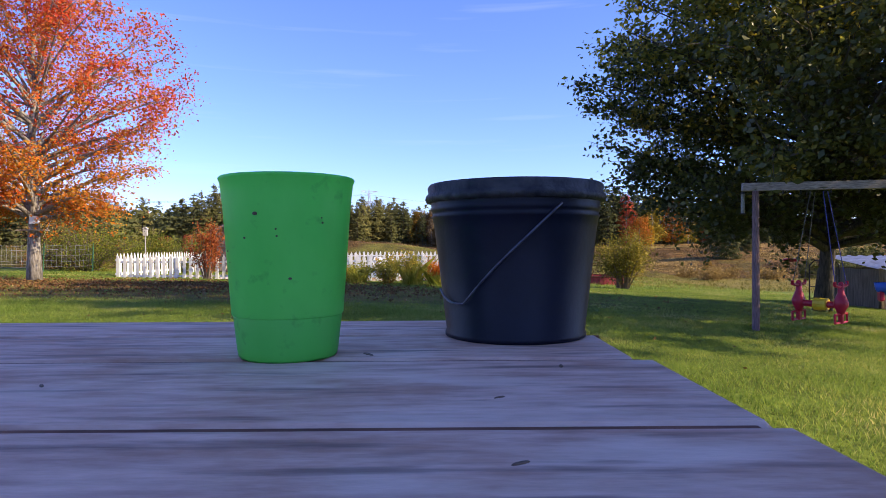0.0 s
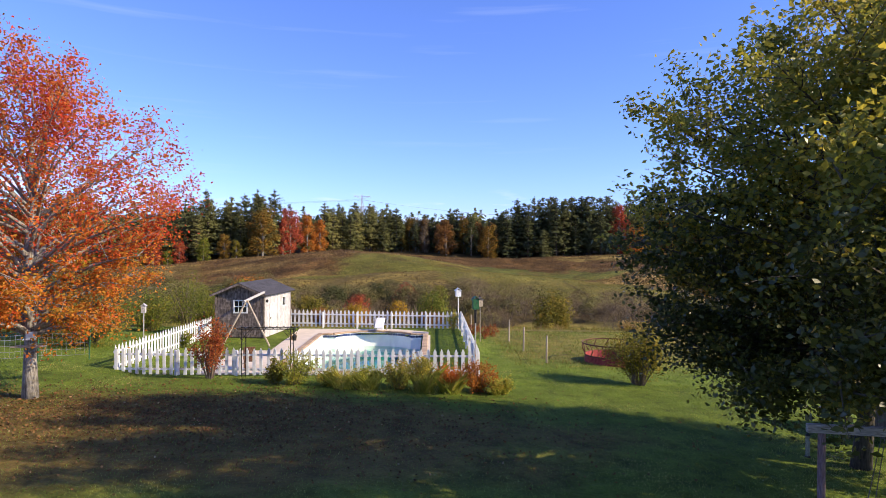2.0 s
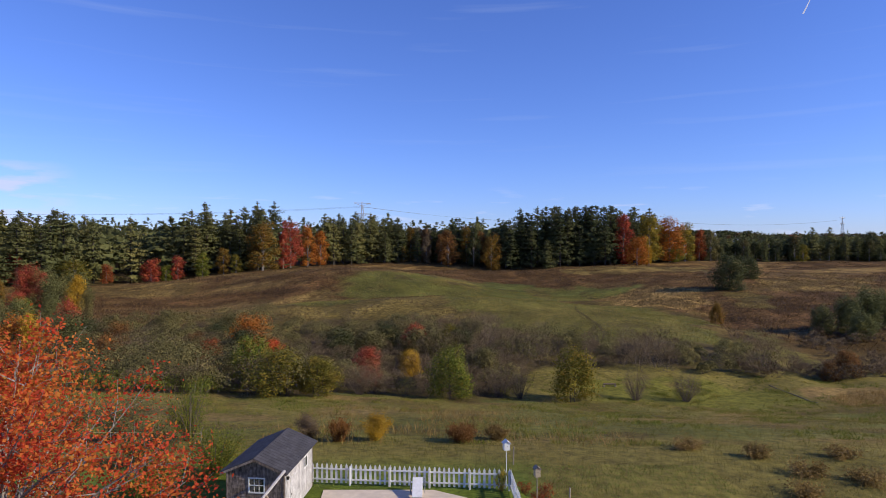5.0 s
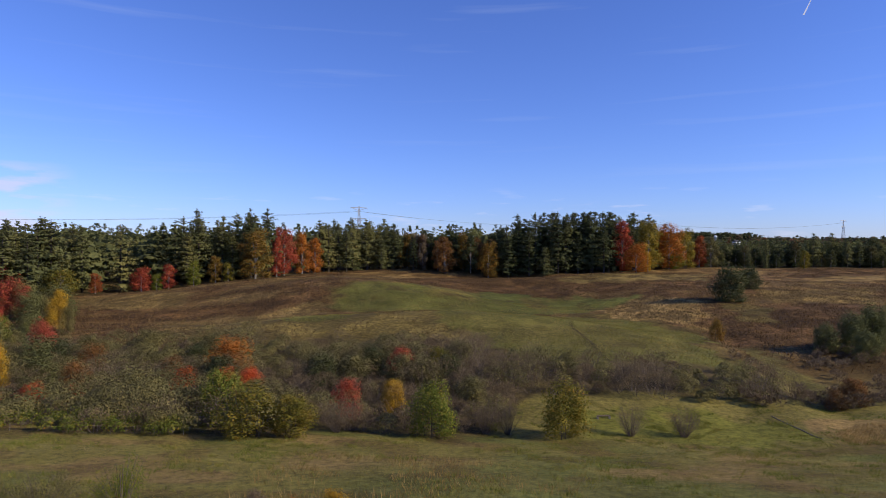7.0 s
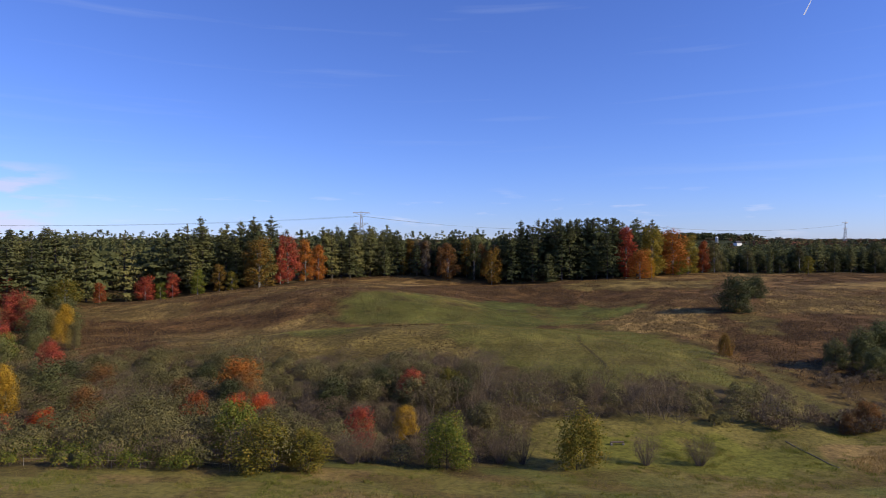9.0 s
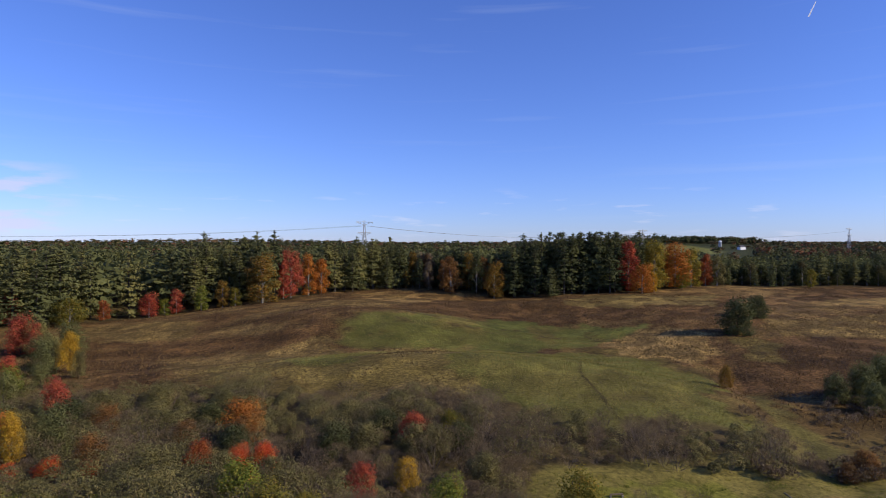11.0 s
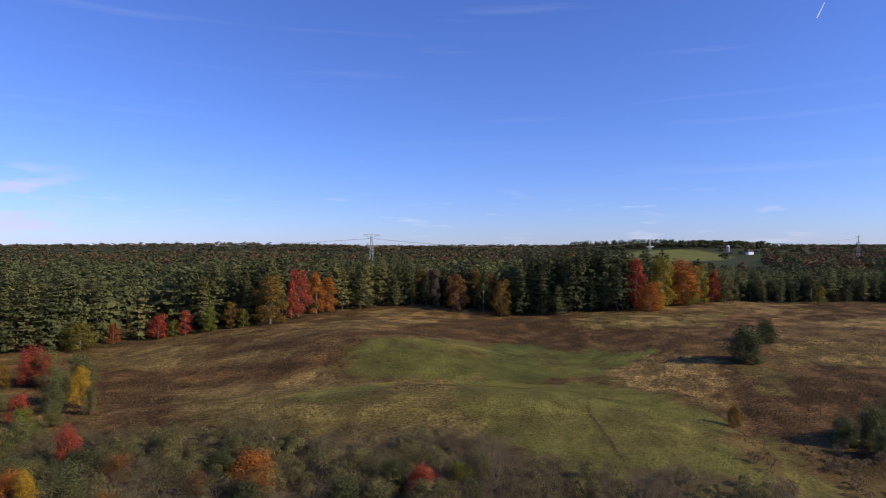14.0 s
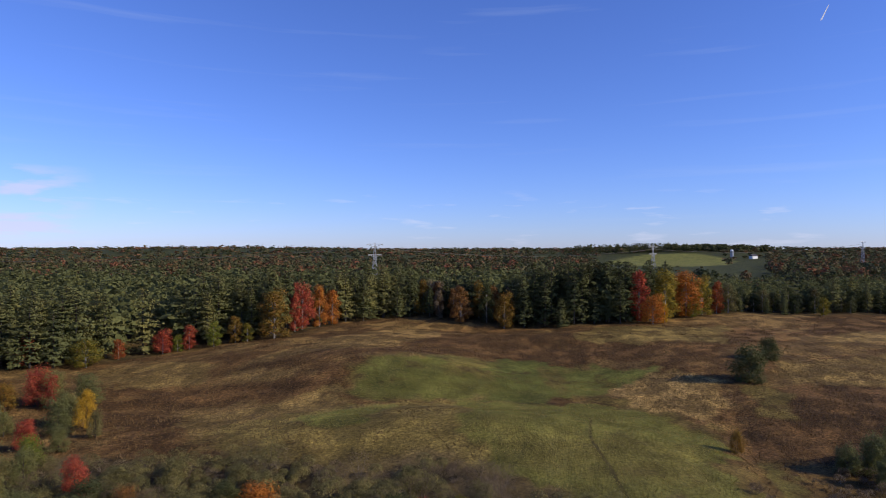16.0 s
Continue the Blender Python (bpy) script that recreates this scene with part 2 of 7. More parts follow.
M["trim"] = surface("grey_trim", (0.28, 0.26, 0.25), (0.5, 0.48, 0.46), 12, 3, rough=0.7)
M["post_wood"] = surface("grey_post_wood", (0.13, 0.11, 0.09), (0.33, 0.29, 0.24), 10, 2, (8, 8, 1), 0.8, bump=0.4)
M["pale_wood"] = surface("pale_pole_wood", (0.24, 0.19, 0.14), (0.46, 0.39, 0.30), 10, 2, (8, 8, 1), 0.8, bump=0.3)
M["swing_wood"] = surface("stained_swing_wood", (0.10, 0.055, 0.06), (0.26, 0.17, 0.17), 9, 2, (8, 8, 1), 0.75, bump=0.4)
M["beam_wood"] = surface("bleached_beam_wood", (0.16, 0.13, 0.11), (0.42, 0.36, 0.31), 9, 2, (1, 8, 8), 0.75, bump=0.4)
M["iron"] = surface("black_iron", (0.012, 0.012, 0.013), (0.05, 0.045, 0.04), 30, 6, rough=0.55, metal=0.4, bump=0.1)
M["rust"] = surface("rusty_steel", (0.06, 0.03, 0.018), (0.20, 0.10, 0.055), 18, 3, rough=0.75, metal=0.3, bump=0.2)
M["red_paint"] = surface("faded_red_steel", (0.16, 0.02, 0.02), (0.36, 0.06, 0.06), 8, 2, rough=0.6, bump=0.1)
M["red_plastic"] = surface("red_plastic", (0.30, 0.008, 0.025), (0.46, 0.02, 0.05), 6, 2, rough=0.4, bump=0.02, spread=0.7)
M["yellow_plastic"] = surface("yellow_plastic", (0.5, 0.32, 0.02), (0.7, 0.48, 0.04), 6, 2, rough=0.4, bump=0.02)
M["blue_plastic"] = surface("blue_plastic", (0.01, 0.07, 0.28), (0.03, 0.12, 0.45), 6, 2, rough=0.4, bump=0.02)
M["feeder_tube"] = surface("cloudy_feeder_plastic", (0.10, 0.10, 0.085), (0.24, 0.24, 0.20), 30, 8, rough=0.3)
M["rope"] = surface("blue_rope", (0.03, 0.04, 0.16), (0.08, 0.09, 0.3), 60, 9, rough=0.8)
M["chain"] = surface("dark_chain", (0.05, 0.045, 0.04), (0.16, 0.15, 0.14), 60, 9, rough=0.6, metal=0.5)
M["green_paint"] = surface("dark_green_paint", (0.012, 0.06, 0.03), (0.03, 0.14, 0.06), 9, 3, rough=0.6, bump=0.1)
M["metal_roof"] = surface("corrugated_metal", (0.34, 0.33, 0.33), (0.6, 0.6, 0.61), 4, 1, rough=0.4, metal=0.6, bump=0.05)
M["barn_wood"] = surface("brown_barn_boards", (0.10, 0.075, 0.05), (0.24, 0.19, 0.14), 6, 2, (6, 6, 0.4), 0.85, bump=0.4, each=0.25)
M["bark"] = surface("tree_bark", (0.10, 0.088, 0.075), (0.36, 0.33, 0.29), 6, 1, (4, 4, 0.8), 0.9, bump=0.8)
M["bark_dark"] = surface("dark_bark", (0.03, 0.025, 0.02), (0.11, 0.09, 0.07), 6, 1, (4, 4, 0.8), 0.9, bump=0.8)
M["twig"] = surface("grey_twigs", (0.10, 0.074, 0.054), (0.25, 0.195, 0.15), 4, 0.6, rough=0.9, bump=0.0, each=0.4)
M["tape"] = surface("pale_tape", (0.5, 0.42, 0.18), (0.72, 0.62, 0.34), 30, 4, rough=0.6, bump=0.0)
M["basket"] = surface("tan_basket", (0.25, 0.14, 0.05), (0.5, 0.32, 0.14), 40, 6, rough=0.8)
# grey for the unseen block that shades the table
M["blocker_wall"] = surface("grey_blocker_wall", (0.45, 0.45, 0.44), (0.55, 0.55, 0.54), 5, 1, rough=0.8)
M["stone"] = surface("field_stone", (0.09, 0.075, 0.055), (0.20, 0.17, 0.13), 8, 2, rough=0.9, each=0.3)
M["steel"] = surface("galvanised_steel", (0.22, 0.23, 0.245), (0.38, 0.39, 0.41), 3, 0.5, rough=0.5, metal=0.4, bump=0.02)

M["maple_leaf"] = foliage("red_maple_leaves", [(0.0, (0.36, 0.22, 0.05)), (0.28, (0.58, 0.20, 0.05)), (0.55, (0.56, 0.09, 0.045)), (0.8, (0.46, 0.05, 0.035)), (1.0, (0.62, 0.28, 0.05))], 0.32, 0.5)
M["maple_low"] = foliage("orange_maple_leaves", [(0.0, (0.24, 0.20, 0.04)), (0.3, (0.46, 0.26, 0.05)), (0.6, (0.60, 0.20, 0.04)), (1.0, (0.52, 0.07, 0.04))], 0.4, 0.5)
M["dark_leaf"] = foliage("dark_green_leaves", [(0.0, (0.036, 0.046, 0.016)), (0.55, (0.066, 0.083, 0.026)), (0.82, (0.13, 0.138, 0.034)), (1.0, (0.34, 0.27, 0.05))], 0.4, 0.45, 0.38, gloss=0.5)
# yellowing top leaves, lightened in colour to stand for sun on the crown
M["top_leaf"] = foliage("sunlit_yellow_leaves", [(0.0, (0.10, 0.14, 0.035)), (0.5, (0.25, 0.25, 0.05)), (1.0, (0.52, 0.42, 0.07))], 0.5, 0.55, 0.45, gloss=0.4)
M["shrub_green"] = foliage("green_shrub_leaves", [(0.0, (0.07, 0.10, 0.022)), (0.5, (0.14, 0.175, 0.035)), (0.85, (0.26, 0.26, 0.05)), (1.0, (0.34, 0.2, 0.05))], 1.2, 0.4)
M["shrub_olive"] = foliage("olive_shrub_leaves", [(0.0, (0.08, 0.09, 0.02)), (0.6, (0.20, 0.19, 0.04)), (1.0, (0.36, 0.27, 0.055))], 0.8, 0.3)
M["shrub_red"] = foliage("rust_red_leaves", [(0.0, (0.12, 0.05, 0.03)), (0.5, (0.26, 0.06, 0.03)), (1.0, (0.38, 0.16, 0.04))], 1.5, 0.3)
M["red_leaf"] = foliage("scarlet_leaves", [(0.0, (0.19, 0.045, 0.038)), (0.6, (0.34, 0.068, 0.05)), (1.0, (0.43, 0.14, 0.05))], 0.4, 0.3)
M["orange_leaf"] = foliage("orange_leaves", [(0.0, (0.25, 0.085, 0.025)), (0.6, (0.38, 0.14, 0.03)), (1.0, (0.42, 0.23, 0.045))], 0.4, 0.3)
M["yellow_leaf"] = foliage("golden_leaves", [(0.0, (0.26, 0.16, 0.025)), (0.6, (0.42, 0.27, 0.03)), (1.0, (0.5, 0.36, 0.06))], 0.4, 0.3)
M["yellowing"] = foliage("yellow_green_leaves", [(0.0, (0.075, 0.085, 0.02)), (0.45, (0.15, 0.145, 0.03)), (0.8, (0.25, 0.205, 0.04)), (1.0, (0.32, 0.20, 0.045))], 0.7, 0.4)
M["gold_green"] = foliage("gold_green_leaves", [(0.0, (0.13, 0.125, 0.025)), (0.5, (0.23, 0.19, 0.035)), (1.0, (0.36, 0.27, 0.05))], 0.4, 0.35)
M["bronze_leaf"] = foliage("bronze_leaves", [(0.0, (0.11, 0.09, 0.025)), (0.6, (0.20, 0.13, 0.03)), (1.0, (0.26, 0.12, 0.035))], 0.3, 0.3)
M["bed_leaf"] = foliage("bed_leaves", [(0.0, (0.15, 0.19, 0.04)), (0.5, (0.27, 0.30, 0.06)), (0.85, (0.42, 0.39, 0.09)), (1.0, (0.46, 0.28, 0.07))], 1.5, 0.45)
M["tan_blade"] = foliage("tall_tan_grass", [(0.0, (0.15, 0.11, 0.045)), (0.5, (0.26, 0.185, 0.08)), (1.0, (0.36, 0.27, 0.13))], 0.3, 0.35)
M["rusty_leaf"] = foliage("rusty_leaves", [(0.0, (0.10, 0.07, 0.035)), (0.6, (0.19, 0.10, 0.04)), (1.0, (0.27, 0.13, 0.045))], 0.2, 0.3)
M["flower_leaf"] = foliage("autumn_perennials", [(0.0, (0.14, 0.17, 0.04)), (0.45, (0.30, 0.30, 0.07)), (0.75, (0.42, 0.34, 0.07)), (1.0, (0.44, 0.20, 0.07))], 2.0, 0.4)
M["pine_leaf"] = foliage("pine_needles", [(0.0, (0.075, 0.090, 0.045)), (0.5, (0.115, 0.130, 0.060)), (1.0, (0.165, 0.165, 0.072))], 0.08, 0.35, speck=0.25, tree=0.6)
M["spruce_leaf"] = foliage("olive_pine_needles", [(0.0, (0.09, 0.102, 0.048)), (0.5, (0.14, 0.150, 0.064)), (1.0, (0.20, 0.190, 0.078))], 0.11, 0.35, speck=0.25, tree=0.65)
M["dark_wood"] = foliage("dark_broadleaf", [(0.0, (0.036, 0.047, 0.025)), (0.5, (0.06, 0.072, 0.034)), (0.85, (0.09, 0.092, 0.042)), (1.0, (0.13, 0.095, 0.045))], 0.08, 0.25, speck=0.3, tree=0.4)
# dark needles: own tone of two lone pines, painted shade in the central woods
M["spruce_dark"] = foliage("dark_shaded_needles", [(0.0, (0.040, 0.052, 0.028)), (0.5, (0.066, 0.080, 0.038)), (1.0, (0.11, 0.116, 0.05))], 0.08, 0.25, speck=0.3, tree=0.4)
M["far_leaf"] = foliage("far_woods", [(0.0, (0.042, 0.058, 0.032)), (0.40, (0.058, 0.070, 0.038)), (0.56, (0.085, 0.082, 0.046)), (0.66, (0.14, 0.088, 0.052)), (0.82, (0.18, 0.07, 0.048))], 0.03, 0.2, speck=0.12)
M["grey_brush"] = foliage("bare_brush", [(0.0, (0.070, 0.054, 0.042)), (0.35, (0.135, 0.106, 0.080)), (0.65, (0.185, 0.146, 0.112)), (0.85, (0.19, 0.164, 0.095)), (1.0, (0.24, 0.14, 0.095))], 0.24, 0.2, speck=0.25)
M["olive_brush"] = foliage("olive_brush", [(0.0, (0.055, 0.056, 0.028)), (0.45, (0.12, 0.115, 0.053)), (0.75, (0.19, 0.172, 0.08)), (1.0, (0.23, 0.185, 0.085))], 0.24, 0.25, speck=0.3)
M["lawn_blade"] = foliage("lawn_blades", [(0.0, (0.085, 0.15, 0.03)), (0.45, (0.16, 0.25, 0.055)), (0.8, (0.27, 0.33, 0.095)), (1.0, (0.50, 0.45, 0.22))], 0.45, 0.5)
M["field_blade"] = foliage("field_tussocks", [(0.0, (0.09, 0.068, 0.034)), (0.5, (0.145, 0.108, 0.056)), (1.0, (0.23, 0.178, 0.10))], 0.05, 0.3)
M["brown_blade"] = foliage("brown_weeds", [(0.0, (0.085, 0.056, 0.032)), (0.5, (0.135, 0.09, 0.05)), (1.0, (0.19, 0.13, 0.07))], 0.05, 0.2)
M["olive_blade"] = foliage("meadow_grass", [(0.0, (0.11, 0.12, 0.03)), (0.45, (0.18, 0.175, 0.055)), (0.8, (0.26, 0.22, 0.09)), (1.0, (0.34, 0.27, 0.13))], 0.12, 0.35)
M["meadow_tuft"] = foliage("rank_meadow_grass", [(0.0, (0.09, 0.12, 0.025)), (0.45, (0.16, 0.185, 0.04)), (0.8, (0.25, 0.23, 0.07)), (1.0, (0.30, 0.22, 0.10))], 0.15, 0.35)
M["tuft_blade"] = foliage("yellow_green_blades", [(0.0, (0.14, 0.19, 0.035)), (0.5, (0.30, 0.34, 0.07)), (1.0, (0.48, 0.43, 0.14))], 2.0, 0.4)
M["fallen"] = foliage("fallen_leaves", [(0.0, (0.08, 0.055, 0.03)), (0.5, (0.14, 0.085, 0.045)), (0.85, (0.21, 0.105, 0.05)), (1.0, (0.38, 0.31, 0.2))], 3, 0.2)

# translucent green plastic


def green_plastic(name, deep, pale, through):
    m = bpy.data.materials.new(name)
    nt, p = nodes_of(m)
    col = ramp(nt, [(0.3, deep), (0.7, pale)], noise_fac(nt, 14, 4, coords(nt, (1, 1, 0.5))))
    col = mix(nt, col, tuple(0.55 * v for v in deep), ramp(nt, [(0.60, (0, 0, 0)), (0.74, (0.5, 0.5, 0.5))], noise_fac(nt, 60, 5, coords(nt))))
    nt.links.new(col, p.inputs["Base Color"])
    p.inputs["Roughness"].default_value, p.inputs["Specular IOR Level"].default_value = 0.38, 0.45
    tl = nt.nodes.new("ShaderNodeBsdfTranslucent")
    nt.links.new(col, tl.inputs["Color"])
    msh = nt.nodes.new("ShaderNodeMixShader")
    msh.inputs["Fac"].default_value = through
    nt.links.new(p.outputs["BSDF"], msh.inputs[1])
    nt.links.new(tl.outputs["BSDF"], msh.inputs[2])
    nt.links.new(msh.outputs["Shader"], nt.nodes["Material Output"].inputs["Surface"])
    return m


M["cup"] = green_plastic("green_plastic", (0.11, 0.80, 0.13), (0.20, 0.92, 0.20), 0.42)
M["cup_base"] = green_plastic("thick_green_plastic", (0.07, 0.60, 0.08), (0.11, 0.70, 0.12), 0.3)

# murky pool water
wm = bpy.data.materials.new("teal_pool_water")
nt, p = nodes_of(wm)
geo = nt.nodes.new("ShaderNodeNewGeometry")
col = ramp(nt, [(0.36, (0.006, 0.16, 0.19)), (0.5, (0.012, 0.28, 0.27)), (0.66, (0.06, 0.36, 0.24))], noise_fac(nt, 0.35, 4, geo.outputs["Position"]))
nt.links.new(col, p.inputs["Base Color"])
p.inputs["Roughness"].default_value = 0.18
p.inputs["Specular IOR Level"].default_value = 0.2
bw = nt.nodes.new("ShaderNodeBump")
bw.inputs["Strength"].default_value, bw.inputs["Distance"].default_value = 0.12, 0.02
nt.links.new(noise_fac(nt, 3, 3, geo.outputs["Position"]), bw.inputs["Height"])
nt.links.new(bw.outputs["Normal"], p.inputs["Normal"])
M["water"] = wm

# clear shallow water: tinted, with a soft sheen
cw = bpy.data.materials.new("clear_pool_water")
nt, p = nodes_of(cw)
p.inputs["Base Color"].default_value = (0.10, 0.42, 0.36, 1)
p.inputs["Roughness"].default_value = 0.06
p.inputs["Specular IOR Level"].default_value = 0.3
tr = nt.nodes.new("ShaderNodeBsdfTransparent")
tr.inputs["Color"].default_value = (0.62, 0.94, 0.88, 1)
ms = nt.nodes.new("ShaderNodeMixShader")
ms.inputs["Fac"].default_value = 0.90
nt.links.new(p.outputs["BSDF"], ms.inputs[1])
nt.links.new(tr.outputs["BSDF"], ms.inputs[2])
gl = nt.nodes.new("ShaderNodeBsdfGlossy")
gl.inputs["Roughness"].default_value = 0.05
fz = nt.nodes.new("ShaderNodeFresnel")
fz.inputs["IOR"].default_value = 1.33
mg = nt.nodes.new("ShaderNodeMixShader")
nt.links.new(fz.outputs["Fac"], mg.inputs["Fac"])
nt.links.new(ms.outputs["Shader"], mg.inputs[1])
nt.links.new(gl.outputs["BSDF"], mg.inputs[2])
nt.links.new(mg.outputs["Shader"], nt.nodes["Material Output"].inputs["Surface"])
M["clear_water"] = cw

# window glass
gm = bpy.data.materials.new("window_glass")
nt, p = nodes_of(gm)
p.inputs["Base Color"].default_value = (0.02, 0.022, 0.025, 1)
p.inputs["Roughness"].default_value = 0.08
p.inputs["Specular IOR Level"].default_value = 0.8
M["glass"] = gm

M["vapour"] = surface("white_vapour", (0.85, 0.87, 0.9), (0.95, 0.95, 0.96), 0.02, 0.01, rough=1.0, bump=0)

# land cover: its colours come with the ground, grain and patches are added here
gr = bpy.data.materials.new("ground_cover")
nt, p = nodes_of(gr)
at = nt.nodes.new("ShaderNodeAttribute")
at.attribute_name = "cover"
geo = nt.nodes.new("ShaderNodeNewGeometry")
n1 = noise_fac(nt, 0.09, 5, geo.outputs["Position"])
n2 = noise_fac(nt, 1.1, 6, geo.outputs["Position"], 0.7)
n3 = noise_fac(nt, 14, 5, geo.outputs["Position"], 0.7)
col = mix(nt, at.outputs["Color"], ramp(nt, [(0.3, (0.72, 0.70, 0.66)), (0.7, (1.25, 1.2, 1.1))], n1), 1.0, "MULTIPLY")
col = mix(nt, col, ramp(nt, [(0.32, (0.5, 0.48, 0.46)), (0.70, (1.42, 1.36, 1.2))], n2), 1.0, "MULTIPLY")
col = mix(nt, col, ramp(nt, [(0.3, (0.66, 0.68, 0.6)), (0.7, (1.25, 1.25, 1.2))], n3), 1.0, "MULTIPLY")
# streaks and tussocks of the far fields
sp = nt.nodes.new("ShaderNodeSeparateXYZ")
nt.links.new(geo.outputs["Position"], sp.inputs[0])
far = nt.nodes.new("ShaderNodeMapRange")
far.inputs["From Min"].default_value, far.inputs["From Max"].default_value = 140, 175
nt.links.new(sp.outputs["Y"], far.inputs["Value"])
sm = nt.nodes.new("ShaderNodeMapping")
sm.inputs["Scale"].default_value, sm.inputs["Rotation"].default_value = (0.4, 1, 1), (0, 0, radians(-15))
nt.links.new(geo.outputs["Position"], sm.inputs["Vector"])
streaks = ramp(nt, [(0.36, (0.80, 0.77, 0.73)), (0.50, (1.0, 0.98, 0.95)), (0.64, (1.22, 1.18, 1.1))], noise_fac(nt, 0.07, 8, sm.outputs["Vector"], 0.6))
col = mix(nt, col, mix(nt, (1.0, 1.0, 1.0), streaks, far.outputs["Result"]), 1.0, "MULTIPLY")
# dry grass stands in tussocks with dark gaps; green turf is smoother
hue = nt.nodes.new("ShaderNodeSeparateColor")
nt.links.new(at.outputs["Color"], hue.inputs[0])
dry = nt.nodes.new("ShaderNodeMath")
dry.operation = "DIVIDE"
nt.links.new(hue.outputs[0], dry.inputs[0])
nt.links.new(hue.outputs[1], dry.inputs[1])
dryness = nt.nodes.new("ShaderNodeMapRange")
dryness.inputs["From Min"].default_value, dryness.inputs["From Max"].default_value = 0.95, 1.35
dryness.inputs["To Min"].default_value = 0.35
nt.links.new(dry.outputs[0], dryness.inputs["Value"])
amount = nt.nodes.new("ShaderNodeMath")
amount.operation = "MULTIPLY"
nt.links.new(dryness.outputs["Result"], amount.inputs[0])
nt.links.new(far.outputs["Result"], amount.inputs[1])
knob = noise_fac(nt, 0.85, 5, geo.outputs["Position"], 0.72)
tuss = ramp(nt, [(0.36, (0.60, 0.57, 0.55)), (0.48, (0.98, 0.97, 0.95)), (0.56, (1.22, 1.20, 1.16)), (0.68, (1.62, 1.58, 1.48))], knob)
col = mix(nt, col, mix(nt, (1.0, 1.0, 1.0), tuss, amount.outputs[0]), 1.0, "MULTIPLY")
b0 = nt.nodes.new("ShaderNodeBump")
b0.inputs["Distance"].default_value = 0.7
nt.links.new(amount.outputs[0], b0.inputs["Strength"])
nt.links.new(knob, b0.inputs["Height"])
nt.links.new(col, p.inputs["Base Color"])
p.inputs["Roughness"].default_value = 0.95
p.inputs["Specular IOR Level"].default_value = 0.1
b1 = nt.nodes.new("ShaderNodeBump")
b1.inputs["Strength"].default_value, b1.inputs["Distance"].default_value = 0.6, 0.25
nt.links.new(n2, b1.inputs["Height"])
nt.links.new(b0.outputs["Normal"], b1.inputs["Normal"])
b2 = nt.nodes.new("ShaderNodeBump")
b2.inputs["Strength"].default_value, b2.inputs["Distance"].default_value = 0.5, 0.03
nt.links.new(n3, b2.inputs["Height"])
nt.links.new(b1.outputs["Normal"], b2.inputs["Normal"])
nt.links.new(b2.outputs["Normal"], p.inputs["Normal"])
M["ground"] = gr


